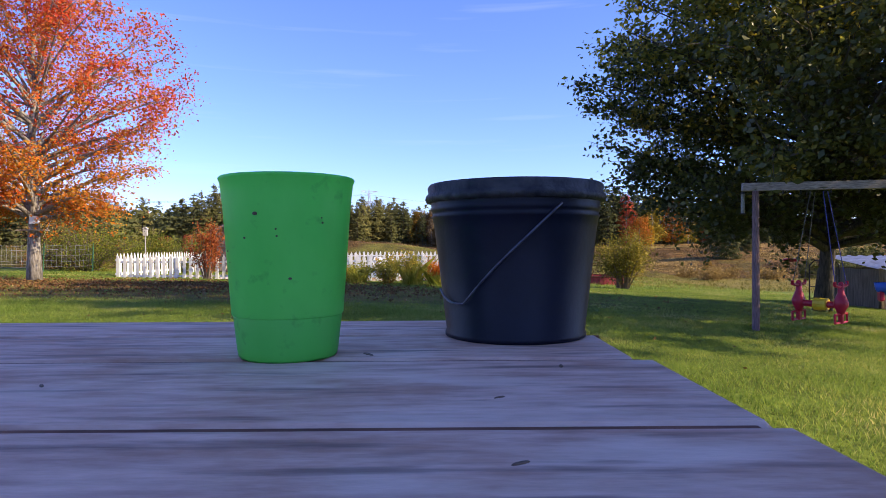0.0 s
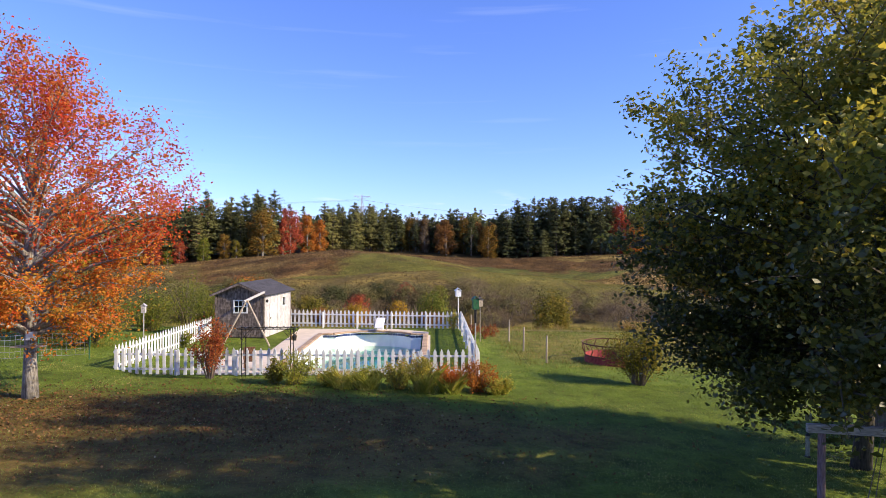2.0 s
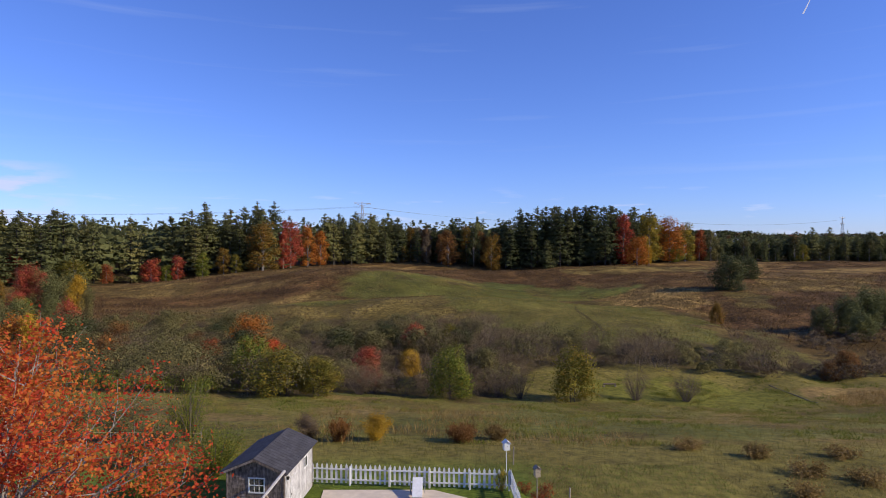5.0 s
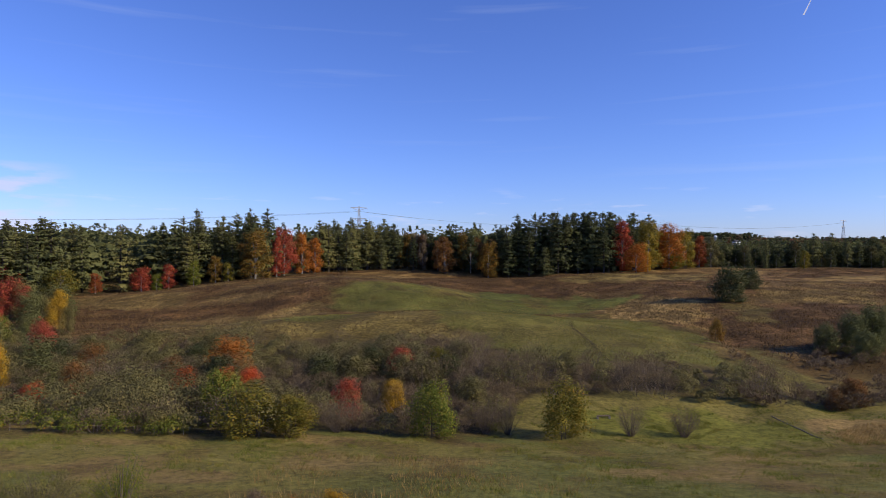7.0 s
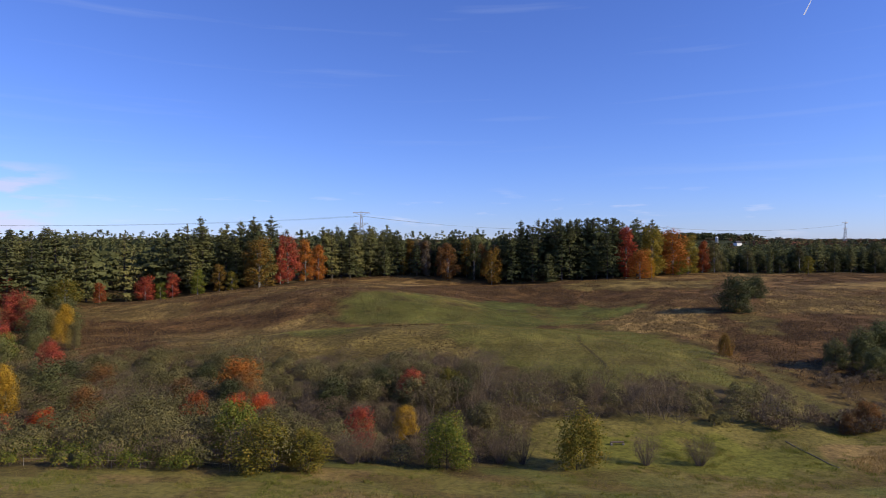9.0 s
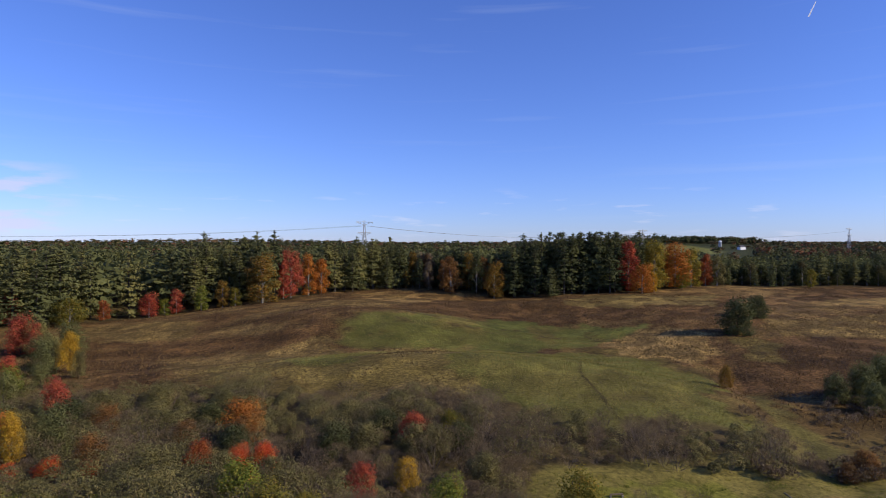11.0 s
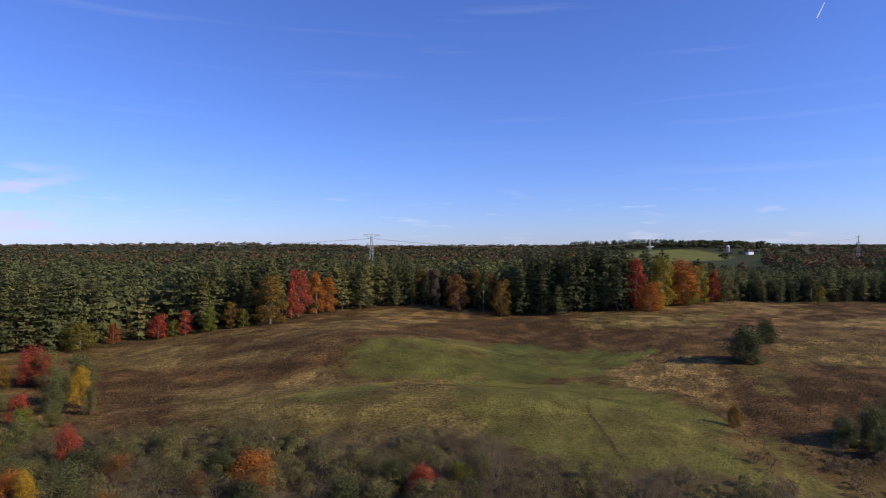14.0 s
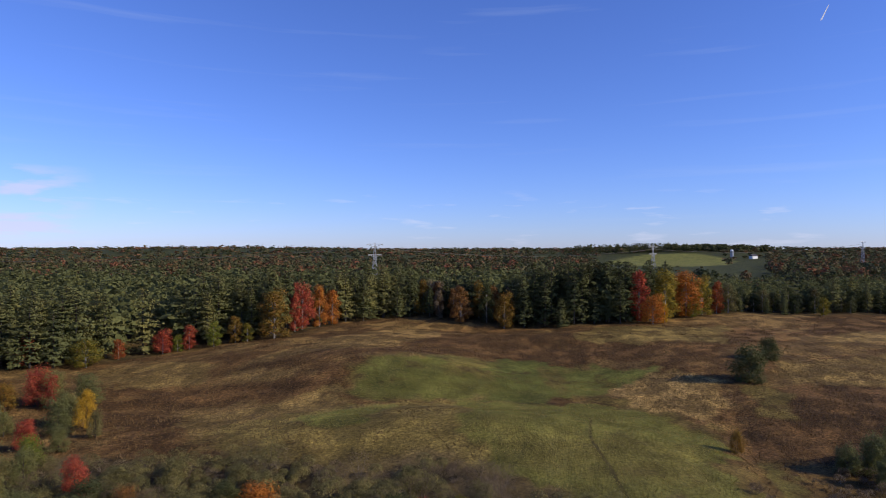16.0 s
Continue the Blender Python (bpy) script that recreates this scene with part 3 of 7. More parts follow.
# ---- building helpers ----
class Geo:
    """Vertices and faces of one mesh."""

    def __init__(self):
        self.v, self.f = [], []

    def add(self, verts, faces, m=None):
        k = len(self.v)
        self.v += [tuple(m @ Vector(q)) if m else tuple(q) for q in verts]
        self.f += [tuple(i + k for i in q) for q in faces]
        return self

    def box(self, c, s, m=None, cut=0.0):
        """A box round c; cut takes its edges off."""
        x, y, z = (a / 2 for a in s)
        if not cut:
            vs = [(c[0] + i * x, c[1] + j * y, c[2] + k * z) for i in (-1, 1) for j in (-1, 1) for k in (-1, 1)]
            return self.add(vs, [(0, 1, 3, 2), (4, 6, 7, 5), (0, 4, 5, 1), (2, 3, 7, 6), (0, 2, 6, 4), (1, 5, 7, 3)], m)
        bm = bmesh.new()
        bmesh.ops.create_cube(bm, size=1, matrix=Matrix.Translation(c) @ Matrix.Diagonal((*s, 1)))
        bmesh.ops.bevel(bm, geom=bm.edges[:], offset=cut, segments=1, affect="EDGES")
        bm.verts.index_update()
        self.add([v.co for v in bm.verts], [[v.index for v in f.verts] for f in bm.faces], m)
        bm.free()
        return self

    def tube(self, pts, radii, sides=6, caps=True):
        """A tapered tube along points."""
        pts = [Vector(q) for q in pts]
        if isinstance(radii, (int, float)):
            radii = [radii] * len(pts)
        radii = [float(r) for r in radii]
        k = len(self.v)
        side = None
        for i, q in enumerate(pts):
            d = (pts[min(i + 1, len(pts) - 1)] - pts[max(i - 1, 0)]).normalized()
            if side is None:
                side = d.orthogonal().normalized()
            side = (side - d * side.dot(d)).normalized()
            up = d.cross(side)
            for a in range(sides):
                w = 2 * math.pi * a / sides
                self.v.append(tuple(q + radii[i] * (math.cos(w) * side + math.sin(w) * up)))
        for i in range(len(pts) - 1):
            for a in range(sides):
                b = (a + 1) % sides
                self.f.append((k + i * sides + a, k + i * sides + b, k + (i + 1) * sides + b, k + (i + 1) * sides + a))
        if caps:
            self.f.append(tuple(k + a for a in range(sides))[::-1])
            self.f.append(tuple(k + (len(pts) - 1) * sides + a for a in range(sides)))
        return self

    def lathe(self, profile, sides=48, c=(0, 0, 0)):
        """A turned body from (radius, height) pairs."""
        k = len(self.v)
        for r, z in profile:
            for a in range(sides):
                w = 2 * math.pi * a / sides
                self.v.append((c[0] + r * math.cos(w), c[1] + r * math.sin(w), c[2] + z))
        for i in range(len(profile) - 1):
            for a in range(sides):
                b = (a + 1) % sides
                self.f.append((k + i * sides + a, k + i * sides + b, k + (i + 1) * sides + b, k + (i + 1) * sides + a))
        return self

    def prism(self, outline, z0, z1, m=None):
        """A flat outline, raised from z0 to z1."""
        n = len(outline)
        vs = [(x, y, z0) for x, y in outline] + [(x, y, z1) for x, y in outline]
        fs = [tuple(range(n))[::-1], tuple(range(n, 2 * n))] + [(i, (i + 1) % n, n + (i + 1) % n, n + i) for i in range(n)]
        return self.add(vs, fs, m)

    def mesh(self, name, smooth=False):
        me = bpy.data.meshes.new(name)
        me.from_pydata(self.v, [], self.f)
        me.update()
        if smooth:
            me.shade_smooth()
        return me


def flat_mesh(name, verts, faces):
    """A mesh from arrays of vertices and of equal faces."""
    me = bpy.data.meshes.new(name)
    n, k = faces.shape
    me.vertices.add(len(verts))
    me.vertices.foreach_set("co", np.ascontiguousarray(verts, dtype=np.float32).ravel())
    me.loops.add(n * k)
    me.loops.foreach_set("vertex_index", np.ascontiguousarray(faces, dtype=np.int32).ravel())
    me.polygons.add(n)
    me.polygons.foreach_set("loop_start", np.arange(0, n * k, k, dtype=np.int32))
    me.update(calc_edges=True)
    return me


def link_mesh(name, data, material, parent=None, label="", m=None):
    if isinstance(data, Geo):
        data = data.mesh(name)
    if not data.materials:
        data.materials.append(M[material])
    ob = new(name, data)
    if parent is not None:
        ob.parent = parent
    if m is not None:
        ob.matrix_basis = m
    if label:
        ob["label"] = label
    return ob


def part(name, data, material, parent, label="", m=None):
    return link_mesh(name, data, material, parent, label, m)


def thing(name, label, category, at=(0, 0, 0), turn=0.0, group="", kind=""):
    """An Empty at the base of a thing."""
    ob = new(name)
    ob.empty_display_size = 0.2
    ob.matrix_basis = pose(*at, 0, 0, turn)
    return tagged(ob, label, category, group, kind)


def smoothstep(a, b, x):
    t = np.clip((x - a) / (b - a), 0, 1)
    return t * t * (3 - 2 * t)


def bump2(x, y, cx, cy, sx, sy):
    return np.exp(-(((x - cx) / sx) ** 2) - ((y - cy) / sy) ** 2)


GRID = np.random.RandomState(7).rand(64, 64)


def patchy(x, y, size, seed=0):
    """Soft value noise over the plan, 0 to 1."""
    u, v = np.asarray(x) / size + 13.7 * seed, np.asarray(y) / size + 7.1 * seed
    i, j = np.floor(u).astype(int), np.floor(v).astype(int)
    a, b = u - i, v - j
    a, b = a * a * (3 - 2 * a), b * b * (3 - 2 * b)
    g = lambda p, q: GRID[p % 64, q % 64]
    return (g(i, j) * (1 - a) + g(i + 1, j) * a) * (1 - b) + (g(i, j + 1) * (1 - a) + g(i + 1, j + 1) * a) * b


# ---- lie of the land ----
VALLEY_Y = [-3000, 36, 44, 55, 70, 90, 105, 125, 150, 170, 195, 220, 245, 275, 310, 360, 420, 520, 700, 1000, 1600, 2600, 3600]
VALLEY_Z = [-0.62, -0.62, -1.3, -3.0, -6.0, -9.6, -10.4, -10.2, -9.6, -9.0, -8.2, -6.8, -5.2, -3.6, -2.0, 0.0, 1.5, 3.0, 6.0, 10.0, 14.0, 34.0, 44.0]

# rises and hollows of the far fields: heights along rows of the plan
HILL_Y = (135, 165, 195, 222, 250, 280, 325, 390)
HILLS = {
    -150: (0, -0.1, -0.8, -0.5, -0.6, -2.0, -5.2, 0),
    -100: (0, 0, -0.1, -1.8, -2.3, 0, 0.5, -0.2),
    -55: (-0.1, 0.1, 1.8, -2.1, 1.5, 4.4, 1.9, -0.3),
    -15: (-0.2, -0.8, 3.4, -0.5, 2.0, 4.0, 1.7, -1.0),
    25: (1.0, 1.1, 4.4, -1.7, -1.2, -1.4, -1.7, -3.7),
    65: (-0.1, 1.8, -0.7, -0.7, -2.2, -4.6, -2.7, -2.7),
    105: (-3.0, -1.8, -1.4, 0, -0.6, 0.9, 0.2, 0.1),
    150: (-0.1, 0.6, 0.8, 0.3, -0.3, 0.6, 0.4, -0.8),
    215: (0, 0, -0.4, -0.2, 0, -0.4, -0.5, -1.6),
}


def ground(x, y):
    x, y = np.asarray(x, float), np.asarray(y, float)
    xc = np.clip(x, -40, 40)
    yard = -0.022 * np.minimum(xc, 0) - 0.04 * np.maximum(xc, 0) - 0.02 * np.clip(y, -20, 40) + 0.16 * bump2(x, y, 2, -7, 5, 5)
    off = 0.0
    for d in (-9, 0, 9):
        off = off + np.interp(y + d, VALLEY_Y, VALLEY_Z) / 3
    w = smoothstep(30, 42, y)
    z = yard * (1 - w) + (off - 0.012 * xc * (1 - smoothstep(60, 120, y))) * w
    z = z - 2.2 * bump2(x, y, 48, 100, 34, 24) + 2.2 * bump2(x, y, -60, 85, 40, 22)
    for cx, rise in HILLS.items():
        for cy, h in zip(HILL_Y, rise):
            if h:
                z = z + h * bump2(x, y, cx, cy, 36, 24)
    z = z - 1.6 * bump2(x - 0.3 * (y - 180), y, 90, 195, 5, 34) - 1.2 * bump2(x - 0.25 * (y - 128), y, 78, 128, 4, 22)
    level = smoothstep(-11.5, -9.2, x) * smoothstep(5.2, 3.9, x) * smoothstep(19.2, 21.2, y) * smoothstep(38, 36, y)
    z = z * (1 - level) - 0.485 * level
    rough = smoothstep(40, 90, y)
    z = z + rough * (0.6 * (patchy(x, y, 14) - 0.5) + 0.35 * (patchy(x, y, 4, 1) - 0.5)) + smoothstep(195, 240, y) * 1.0 * (patchy(x, y, 30, 22) - 0.5)
    z = z + smoothstep(700, 1800, y) * 20 * (patchy(x, y, 620, 2) - 0.5) + 13 * bump2(x, y, 760, 1980, 430, 260) + 14 * bump2(x, y, -900, 2600, 700, 300)
    return z


def gz(x, y):
    return float(ground(x, y))


EDGE_X = [-900, -400, -200, -168, -154, -143, -115, -88, -78, -65, -20, 22, 69, 98, 118, 138, 165, 216, 248, 310, 600, 1000]
EDGE_Y = [120, 190, 262, 285, 296, 330, 336, 339, 372, 404, 428, 409, 396, 396, 394, 404, 427, 451, 440, 436, 480, 560]


def wood_edge(x):
    """How far ahead the woods begin."""
    return np.interp(x, EDGE_X, EDGE_Y)


POOL = (-4.42, 1.68, 22.9, 32.6)
POOL_Z = -0.47


def pool_outline(grow=0.0, n=14):
    """A pool with bowed ends between square shoulders."""
    x0, x1, y0, y1 = POOL
    cx, w, inset, bow = (x0 + x1) / 2, (x1 - x0) / 2, 0.75, 1.25
    pts = []
    for s, yb in ((1, y1), (-1, y0)):
        arc = []
        for i in range(n + 1):
            u = -1 + 2 * i / n
            arc.append((cx + u * (w - inset), yb + s * bow * (1 - u * u) ** 0.8))
        ends = [(x0, yb - s * 0.0)] + arc + [(x1, yb - s * 0.0)]
        pts += ends if s > 0 else ends[::-1]
    mx, my = cx, (y0 + y1) / 2
    out = []
    for x, y in pts:
        out.append((x + grow * np.sign(x - mx) * min(1, abs(x - mx) / w + 0.2), y + grow * np.sign(y - my)))
    return out[::-1]


# ---- ground sheet ----
def graded(start, stop, fine, coarse_rate):
    """Steps that grow with the distance from the yard."""
    out = [start]
    while out[-1] < stop:
        out.append(out[-1] + max(fine, coarse_rate * (out[-1] - 45)))
    return out


ys = [-200, -120, -70, -40, -25, -16, -10] + graded(-7, 440, 0.5, 0.0085)
ys += graded(ys.pop(), 4400, 0.5, 0.03)
half = graded(0, 330, 0.5, 0.0125)
half += graded(half.pop(), 4600, 0.5, 0.04)
xs = np.array([-v for v in half[:0:-1]] + half)
xs = xs - 1.9
ys = np.array(ys, float)
GX, GY = np.meshgrid(xs, ys)
GZ = ground(GX, GY)
nx, ny = len(xs), len(ys)
idx = np.arange(nx * ny).reshape(ny, nx)
quads = np.stack([idx[:-1, :-1], idx[:-1, 1:], idx[1:, 1:], idx[1:, :-1]], -1).reshape(-1, 4)
mx = (GX[:-1, :-1] + GX[1:, 1:]).ravel() / 2
my = (GY[:-1, :-1] + GY[1:, 1:]).ravel() / 2
px0, px1, py0, py1 = POOL
hole = (mx > px0 - 0.05) & (mx < px1 + 0.05) & (my > py0 - 0.05) & (my < py1 + 0.05)
hole |= (abs(mx - (px0 + px1) / 2) < 2.0) & (my > py0 - 0.7) & (my < py1 + 0.7)
me = flat_mesh("ground", np.stack([GX, GY, GZ], -1).reshape(-1, 3), quads[~hole])
me.shade_smooth()


def cover(x, y):
    """Land cover colours over the plan, and how brown, tan or green each place is."""
    jx = x + 9 * (patchy(x, y, 16, 3) - 0.5) + 7 * (patchy(x, y, 4, 4) - 0.5)
    jy = y + 9 * (patchy(x, y, 16, 5) - 0.5) + 7 * (patchy(x, y, 4, 6) - 0.5)
    near = smoothstep(40, 60, y)
    jx, jy = x + (jx - x) * near, y + (jy - y) * near
    lawn = np.array([0.108, 0.168, 0.038])
    olive = np.array([0.158, 0.158, 0.06])
    brown = np.array([0.105, 0.071, 0.041])
    tan = np.array([0.225, 0.172, 0.10])
    green = np.array([0.108, 0.14, 0.05])
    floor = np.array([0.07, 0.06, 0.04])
    rust = np.array([0.088, 0.057, 0.033])
    c = np.broadcast_to(lawn, x.shape + (3,)).copy()

    def lay(col, w):
        nonlocal c
        c = c * (1 - w[..., None]) + col * w[..., None]

    def spot(cx, cy, sx, sy, soft=0.6):
        return smoothstep(1.05, soft, ((jx - cx) / sx) ** 2 + ((jy - cy) / sy) ** 2)

    lay(olive * 0.9 + tan * 0.1, smoothstep(37, 46, jy))
    side = smoothstep(5.2, 8.5, x + 2.5 * (patchy(x, y, 3, 18) - 0.5)) * smoothstep(23, 30, y + 3 * (patchy(x, y, 4, 19) - 0.5))
    lay(olive * 0.85 + tan * 0.15, side)
    lay(brown * 0.85 + rust * 0.2 + tan * 0.06, smoothstep(140, 152, jy))
    far = smoothstep(165, 185, y)
    # pale bands run slantwise over the slope
    slant = y - 0.28 * x
    band = patchy(x * 0.35, slant, 17, 14) * 0.6 + patchy(x * 0.5, slant, 7, 15) * 0.4
    lay(tan * 0.74, 0.75 * smoothstep(0.53, 0.58, band) * far)
    lay(rust * 0.85, 0.75 * smoothstep(0.44, 0.39, band) * far)

    def area(*corners, soft=2.2):
        """How far inside an outline on the plan, 0 to 1."""
        inside, near = np.zeros(x.shape, bool), np.full(x.shape, 1e9)
        for (xa, ya), (xb, yb) in zip(corners, corners[1:] + corners[:1]):
            if ya != yb:
                inside ^= ((jy < ya) != (jy < yb)) & (jx < xa + (jy - ya) * (xb - xa) / (yb - ya))
            ex, ey = xb - xa, yb - ya
            t = np.clip(((jx - xa) * ex + (jy - ya) * ey) / (ex * ex + ey * ey), 0, 1)
            near = np.minimum(near, np.hypot(jx - xa - t * ex, jy - ya - t * ey))
        return smoothstep(-soft, soft, np.where(inside, near, -near))

    straw = tan * 0.64 + olive * 0.24
    # dry slopes of the left and the upper field
    lay(straw, 0.85 * area((-157, 274), (-129, 293), (-101, 278), (-100, 256), (-131, 248)))
    lay(tan * 0.82 + olive * 0.06, 0.9 * area((-92, 262), (-65, 320), (-20, 400), (-1, 363), (-35, 278), (-66, 244)))
    lay(rust * 0.95 + brown * 0.1, 0.85 * area((-128, 228), (-106, 244), (-81, 249), (-50, 256), (-65, 238), (-91, 224), (-76, 176), (-96, 177)))
    lay(rust * 0.9 + brown * 0.1, 0.85 * area((-89, 272), (-32, 286), (11, 343), (99, 344), (139, 308), (131, 288), (85, 297), (32, 303), (-21, 280), (-51, 256)))
    lay(straw * 0.95, 0.9 * area((-89, 214), (-48, 240), (-30, 238), (-44, 204), (-58, 174), (-71, 176)))
    lay(rust * 1.2, 0.7 * area((-55, 250), (-30, 262), (-28, 254), (-52, 243), soft=3))
    lay(olive * 0.42 + tan * 0.42, 0.8 * area((142, 384), (182, 394), (150, 324), (112, 326), (72, 348), (100, 392)))
    lay(rust * 1.2 + brown * 0.2, 0.7 * area((110, 334), (150, 326), (146, 312), (100, 318)))
    # the dome: dry on its left flank, green on its back
    lay(olive * 0.52 + tan * 0.36, area((-70, 194), (-36, 222), (7, 226), (22, 200), (16, 150), (-20, 158), (-61, 170)))
    lay(green * 0.72 + olive * 0.12, 0.8 * area((-50, 198), (-35, 212), (-18, 222), (-21, 194), (-40, 182)))
    lay(green * 0.42 + olive * 0.46, area((5, 228), (55, 230), (80, 208), (86, 184), (72, 144), (35, 138), (12, 155)))
    lay(tan * 0.42 + olive * 0.35, 0.35 * area((14, 190), (40, 186), (70, 176), (66, 150), (36, 146), (16, 158), soft=9))
    # green hollows behind it
    lay(green * 0.52 + olive * 0.2, 0.95 * area((-36, 258), (-16, 276), (12, 292), (25, 290), (24, 246), (12, 228), (-20, 228), (-30, 232), soft=5))
    lay(olive * 0.62 + tan * 0.2, 0.7 * area((0, 290), (20, 290), (22, 262), (2, 255)))
    lay(green * 0.64 + olive * 0.06, area((24, 296), (41, 302), (57, 293), (50, 244), (36, 230), (16, 230)))
    lay(green * 0.64 + olive * 0.20, area((54, 288), (73, 290), (95, 280), (81, 264), (67, 243), (48, 240)))
    lay(olive * 0.42 + brown * 0.3, 0.85 * area((46, 242), (66, 240), (84, 212), (90, 190), (84, 190), (74, 212), (58, 232), soft=2.5))
    lay(brown * 0.7 + green * 0.3, 0.7 * area((47, 290), (53, 290), (52, 246), (46, 246), soft=3))
    lay(tan * 1.3 + olive * 0.16, area((70, 252), (88, 274), (101, 268), (117, 256), (104, 222), (88, 213), (73, 219), (66, 230), soft=2.5) * (0.8 + 0.2 * patchy(x, y, 3, 25)))
    # open ground beyond the gully
    lay(tan * 0.70 + olive * 0.24, 0.85 * area((150, 278), (228, 310), (176, 238), (140, 248)))
    lay(tan * 0.75 + olive * 0.2, 0.8 * area((234, 360), (300, 372), (260, 334), (205, 330)))
    lay(rust * 1.0 + brown * 0.15, 0.9 * area((101, 212), (133, 242), (176, 240), (140, 176), (105, 150), (88, 176)))
    lay(olive * 0.60 + tan * 0.28, 0.85 * area((120, 254), (133, 244), (116, 210), (101, 208)))
    lay(brown * 0.95 + rust * 0.2, 0.9 * area((112, 250), (120, 248), (98, 200), (90, 172), (82, 176), (92, 205)))
    lay(brown * 0.8 + olive * 0.15, 0.8 * area((72, 168), (100, 176), (120, 160), (128, 120), (76, 122), (72, 146)))
    lay(olive * 0.72 + tan * 0.12, area((90, 172), (94, 168), (84, 146), (84, 120), (72, 120), (76, 146), soft=2.5))
    lay(floor, smoothstep(82, 90, jy - 30 * smoothstep(8, 22, x) - 6 * smoothstep(-20, 0, x)) * smoothstep(176, 164, jy + 28 * smoothstep(-5, 35, x)) * smoothstep(74, 68, jx))
    # the lower field
    lay(np.array([0.15, 0.165, 0.045]), spot(42, 104, 22, 10))
    lay(tan * 0.95 + olive * 0.1, spot(72, 99, 11, 9))
    lay(tan * 0.6 + rust * 0.4, spot(14, 62, 9, 5) * 0.7)
    low = smoothstep(42, 55, y) * smoothstep(100, 92, y)
    lay(tan * 0.95, 0.75 * smoothstep(0.52, 0.72, patchy(x, y * 1.6, 9, 16)) * low)
    lay(green, 0.65 * smoothstep(0.55, 0.75, patchy(x, y * 1.6, 12, 17)) * low)
    lay(brown, 0.5 * smoothstep(0.62, 0.75, patchy(x, y * 1.5, 6, 26)) * low)
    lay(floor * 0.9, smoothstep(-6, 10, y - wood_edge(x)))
    lay(np.array([0.045, 0.06, 0.03]), smoothstep(560, 700, y))
    lay(np.array([0.15, 0.18, 0.07]), smoothstep(1.0, 0.85, ((x - 0.37 * y) / 165) ** 2 + ((y - 1560) / 330) ** 2))
    # footpath over the hill
    pathx = 42 + 0.6 * np.sin(y / 6.0) + 0.0030 * (y - 160) ** 2
    lay(floor * 0.6, smoothstep(0.75, 0.3, abs(x - pathx)) * smoothstep(138, 146, y) * smoothstep(208, 200, y) * 0.65)
    # worn patch in the lawn
    lay(np.array([0.26, 0.19, 0.11]), smoothstep(1.0, 0.5, ((x - 1.93) / 0.42) ** 2 + ((y + 1.55) / 0.33) ** 2 + 0.9 * (patchy(x, y, 0.25, 8) - 0.5)))
    lay(np.array([0.14, 0.098, 0.05]), 0.85 * smoothstep(1.0, 0.3, ((x + 6) / 16) ** 2 + ((y - 12.0) / 5.6) ** 2 + 0.5 * (patchy(x, y, 1.6, 20) - 0.5)))
    c = c * (1 + (0.08 + (0.26 * smoothstep(225, 265, y) - 0.16) * smoothstep(70, 110, x)) * smoothstep(138, 155, y) * smoothstep(520, 470, y))[..., None]
    mid = patchy(x * 0.7, y * 0.55 - 0.2 * x, 5, 61) * 0.5 + patchy(x * 0.7, y * 0.55 - 0.2 * x, 2.4, 62) * 0.3 + patchy(x, y, 13, 63) * 0.2
    swing = (smoothstep(0.42, 0.66, mid) - 0.5) * smoothstep(140, 160, y) * smoothstep(500, 440, y)
    c = c * (1 + (0.6 - 0.35 * area((-36, 258), (-16, 276), (12, 292), (41, 302), (95, 280), (67, 243), (12, 228), (-30, 232)) - 0.30 * area((5, 228), (55, 230), (80, 208), (86, 184), (72, 144), (35, 138), (12, 155))) * swing)[..., None]
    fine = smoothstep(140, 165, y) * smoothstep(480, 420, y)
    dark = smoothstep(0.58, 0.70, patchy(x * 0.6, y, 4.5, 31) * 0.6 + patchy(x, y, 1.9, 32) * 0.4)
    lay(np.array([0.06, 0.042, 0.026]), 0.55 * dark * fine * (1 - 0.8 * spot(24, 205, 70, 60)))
    return c * np.array([1.08, 1.0, 0.78])


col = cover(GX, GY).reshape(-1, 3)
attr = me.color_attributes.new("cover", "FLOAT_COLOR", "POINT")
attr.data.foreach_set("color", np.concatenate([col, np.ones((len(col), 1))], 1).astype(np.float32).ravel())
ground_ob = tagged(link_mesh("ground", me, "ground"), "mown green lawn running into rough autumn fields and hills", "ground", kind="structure")


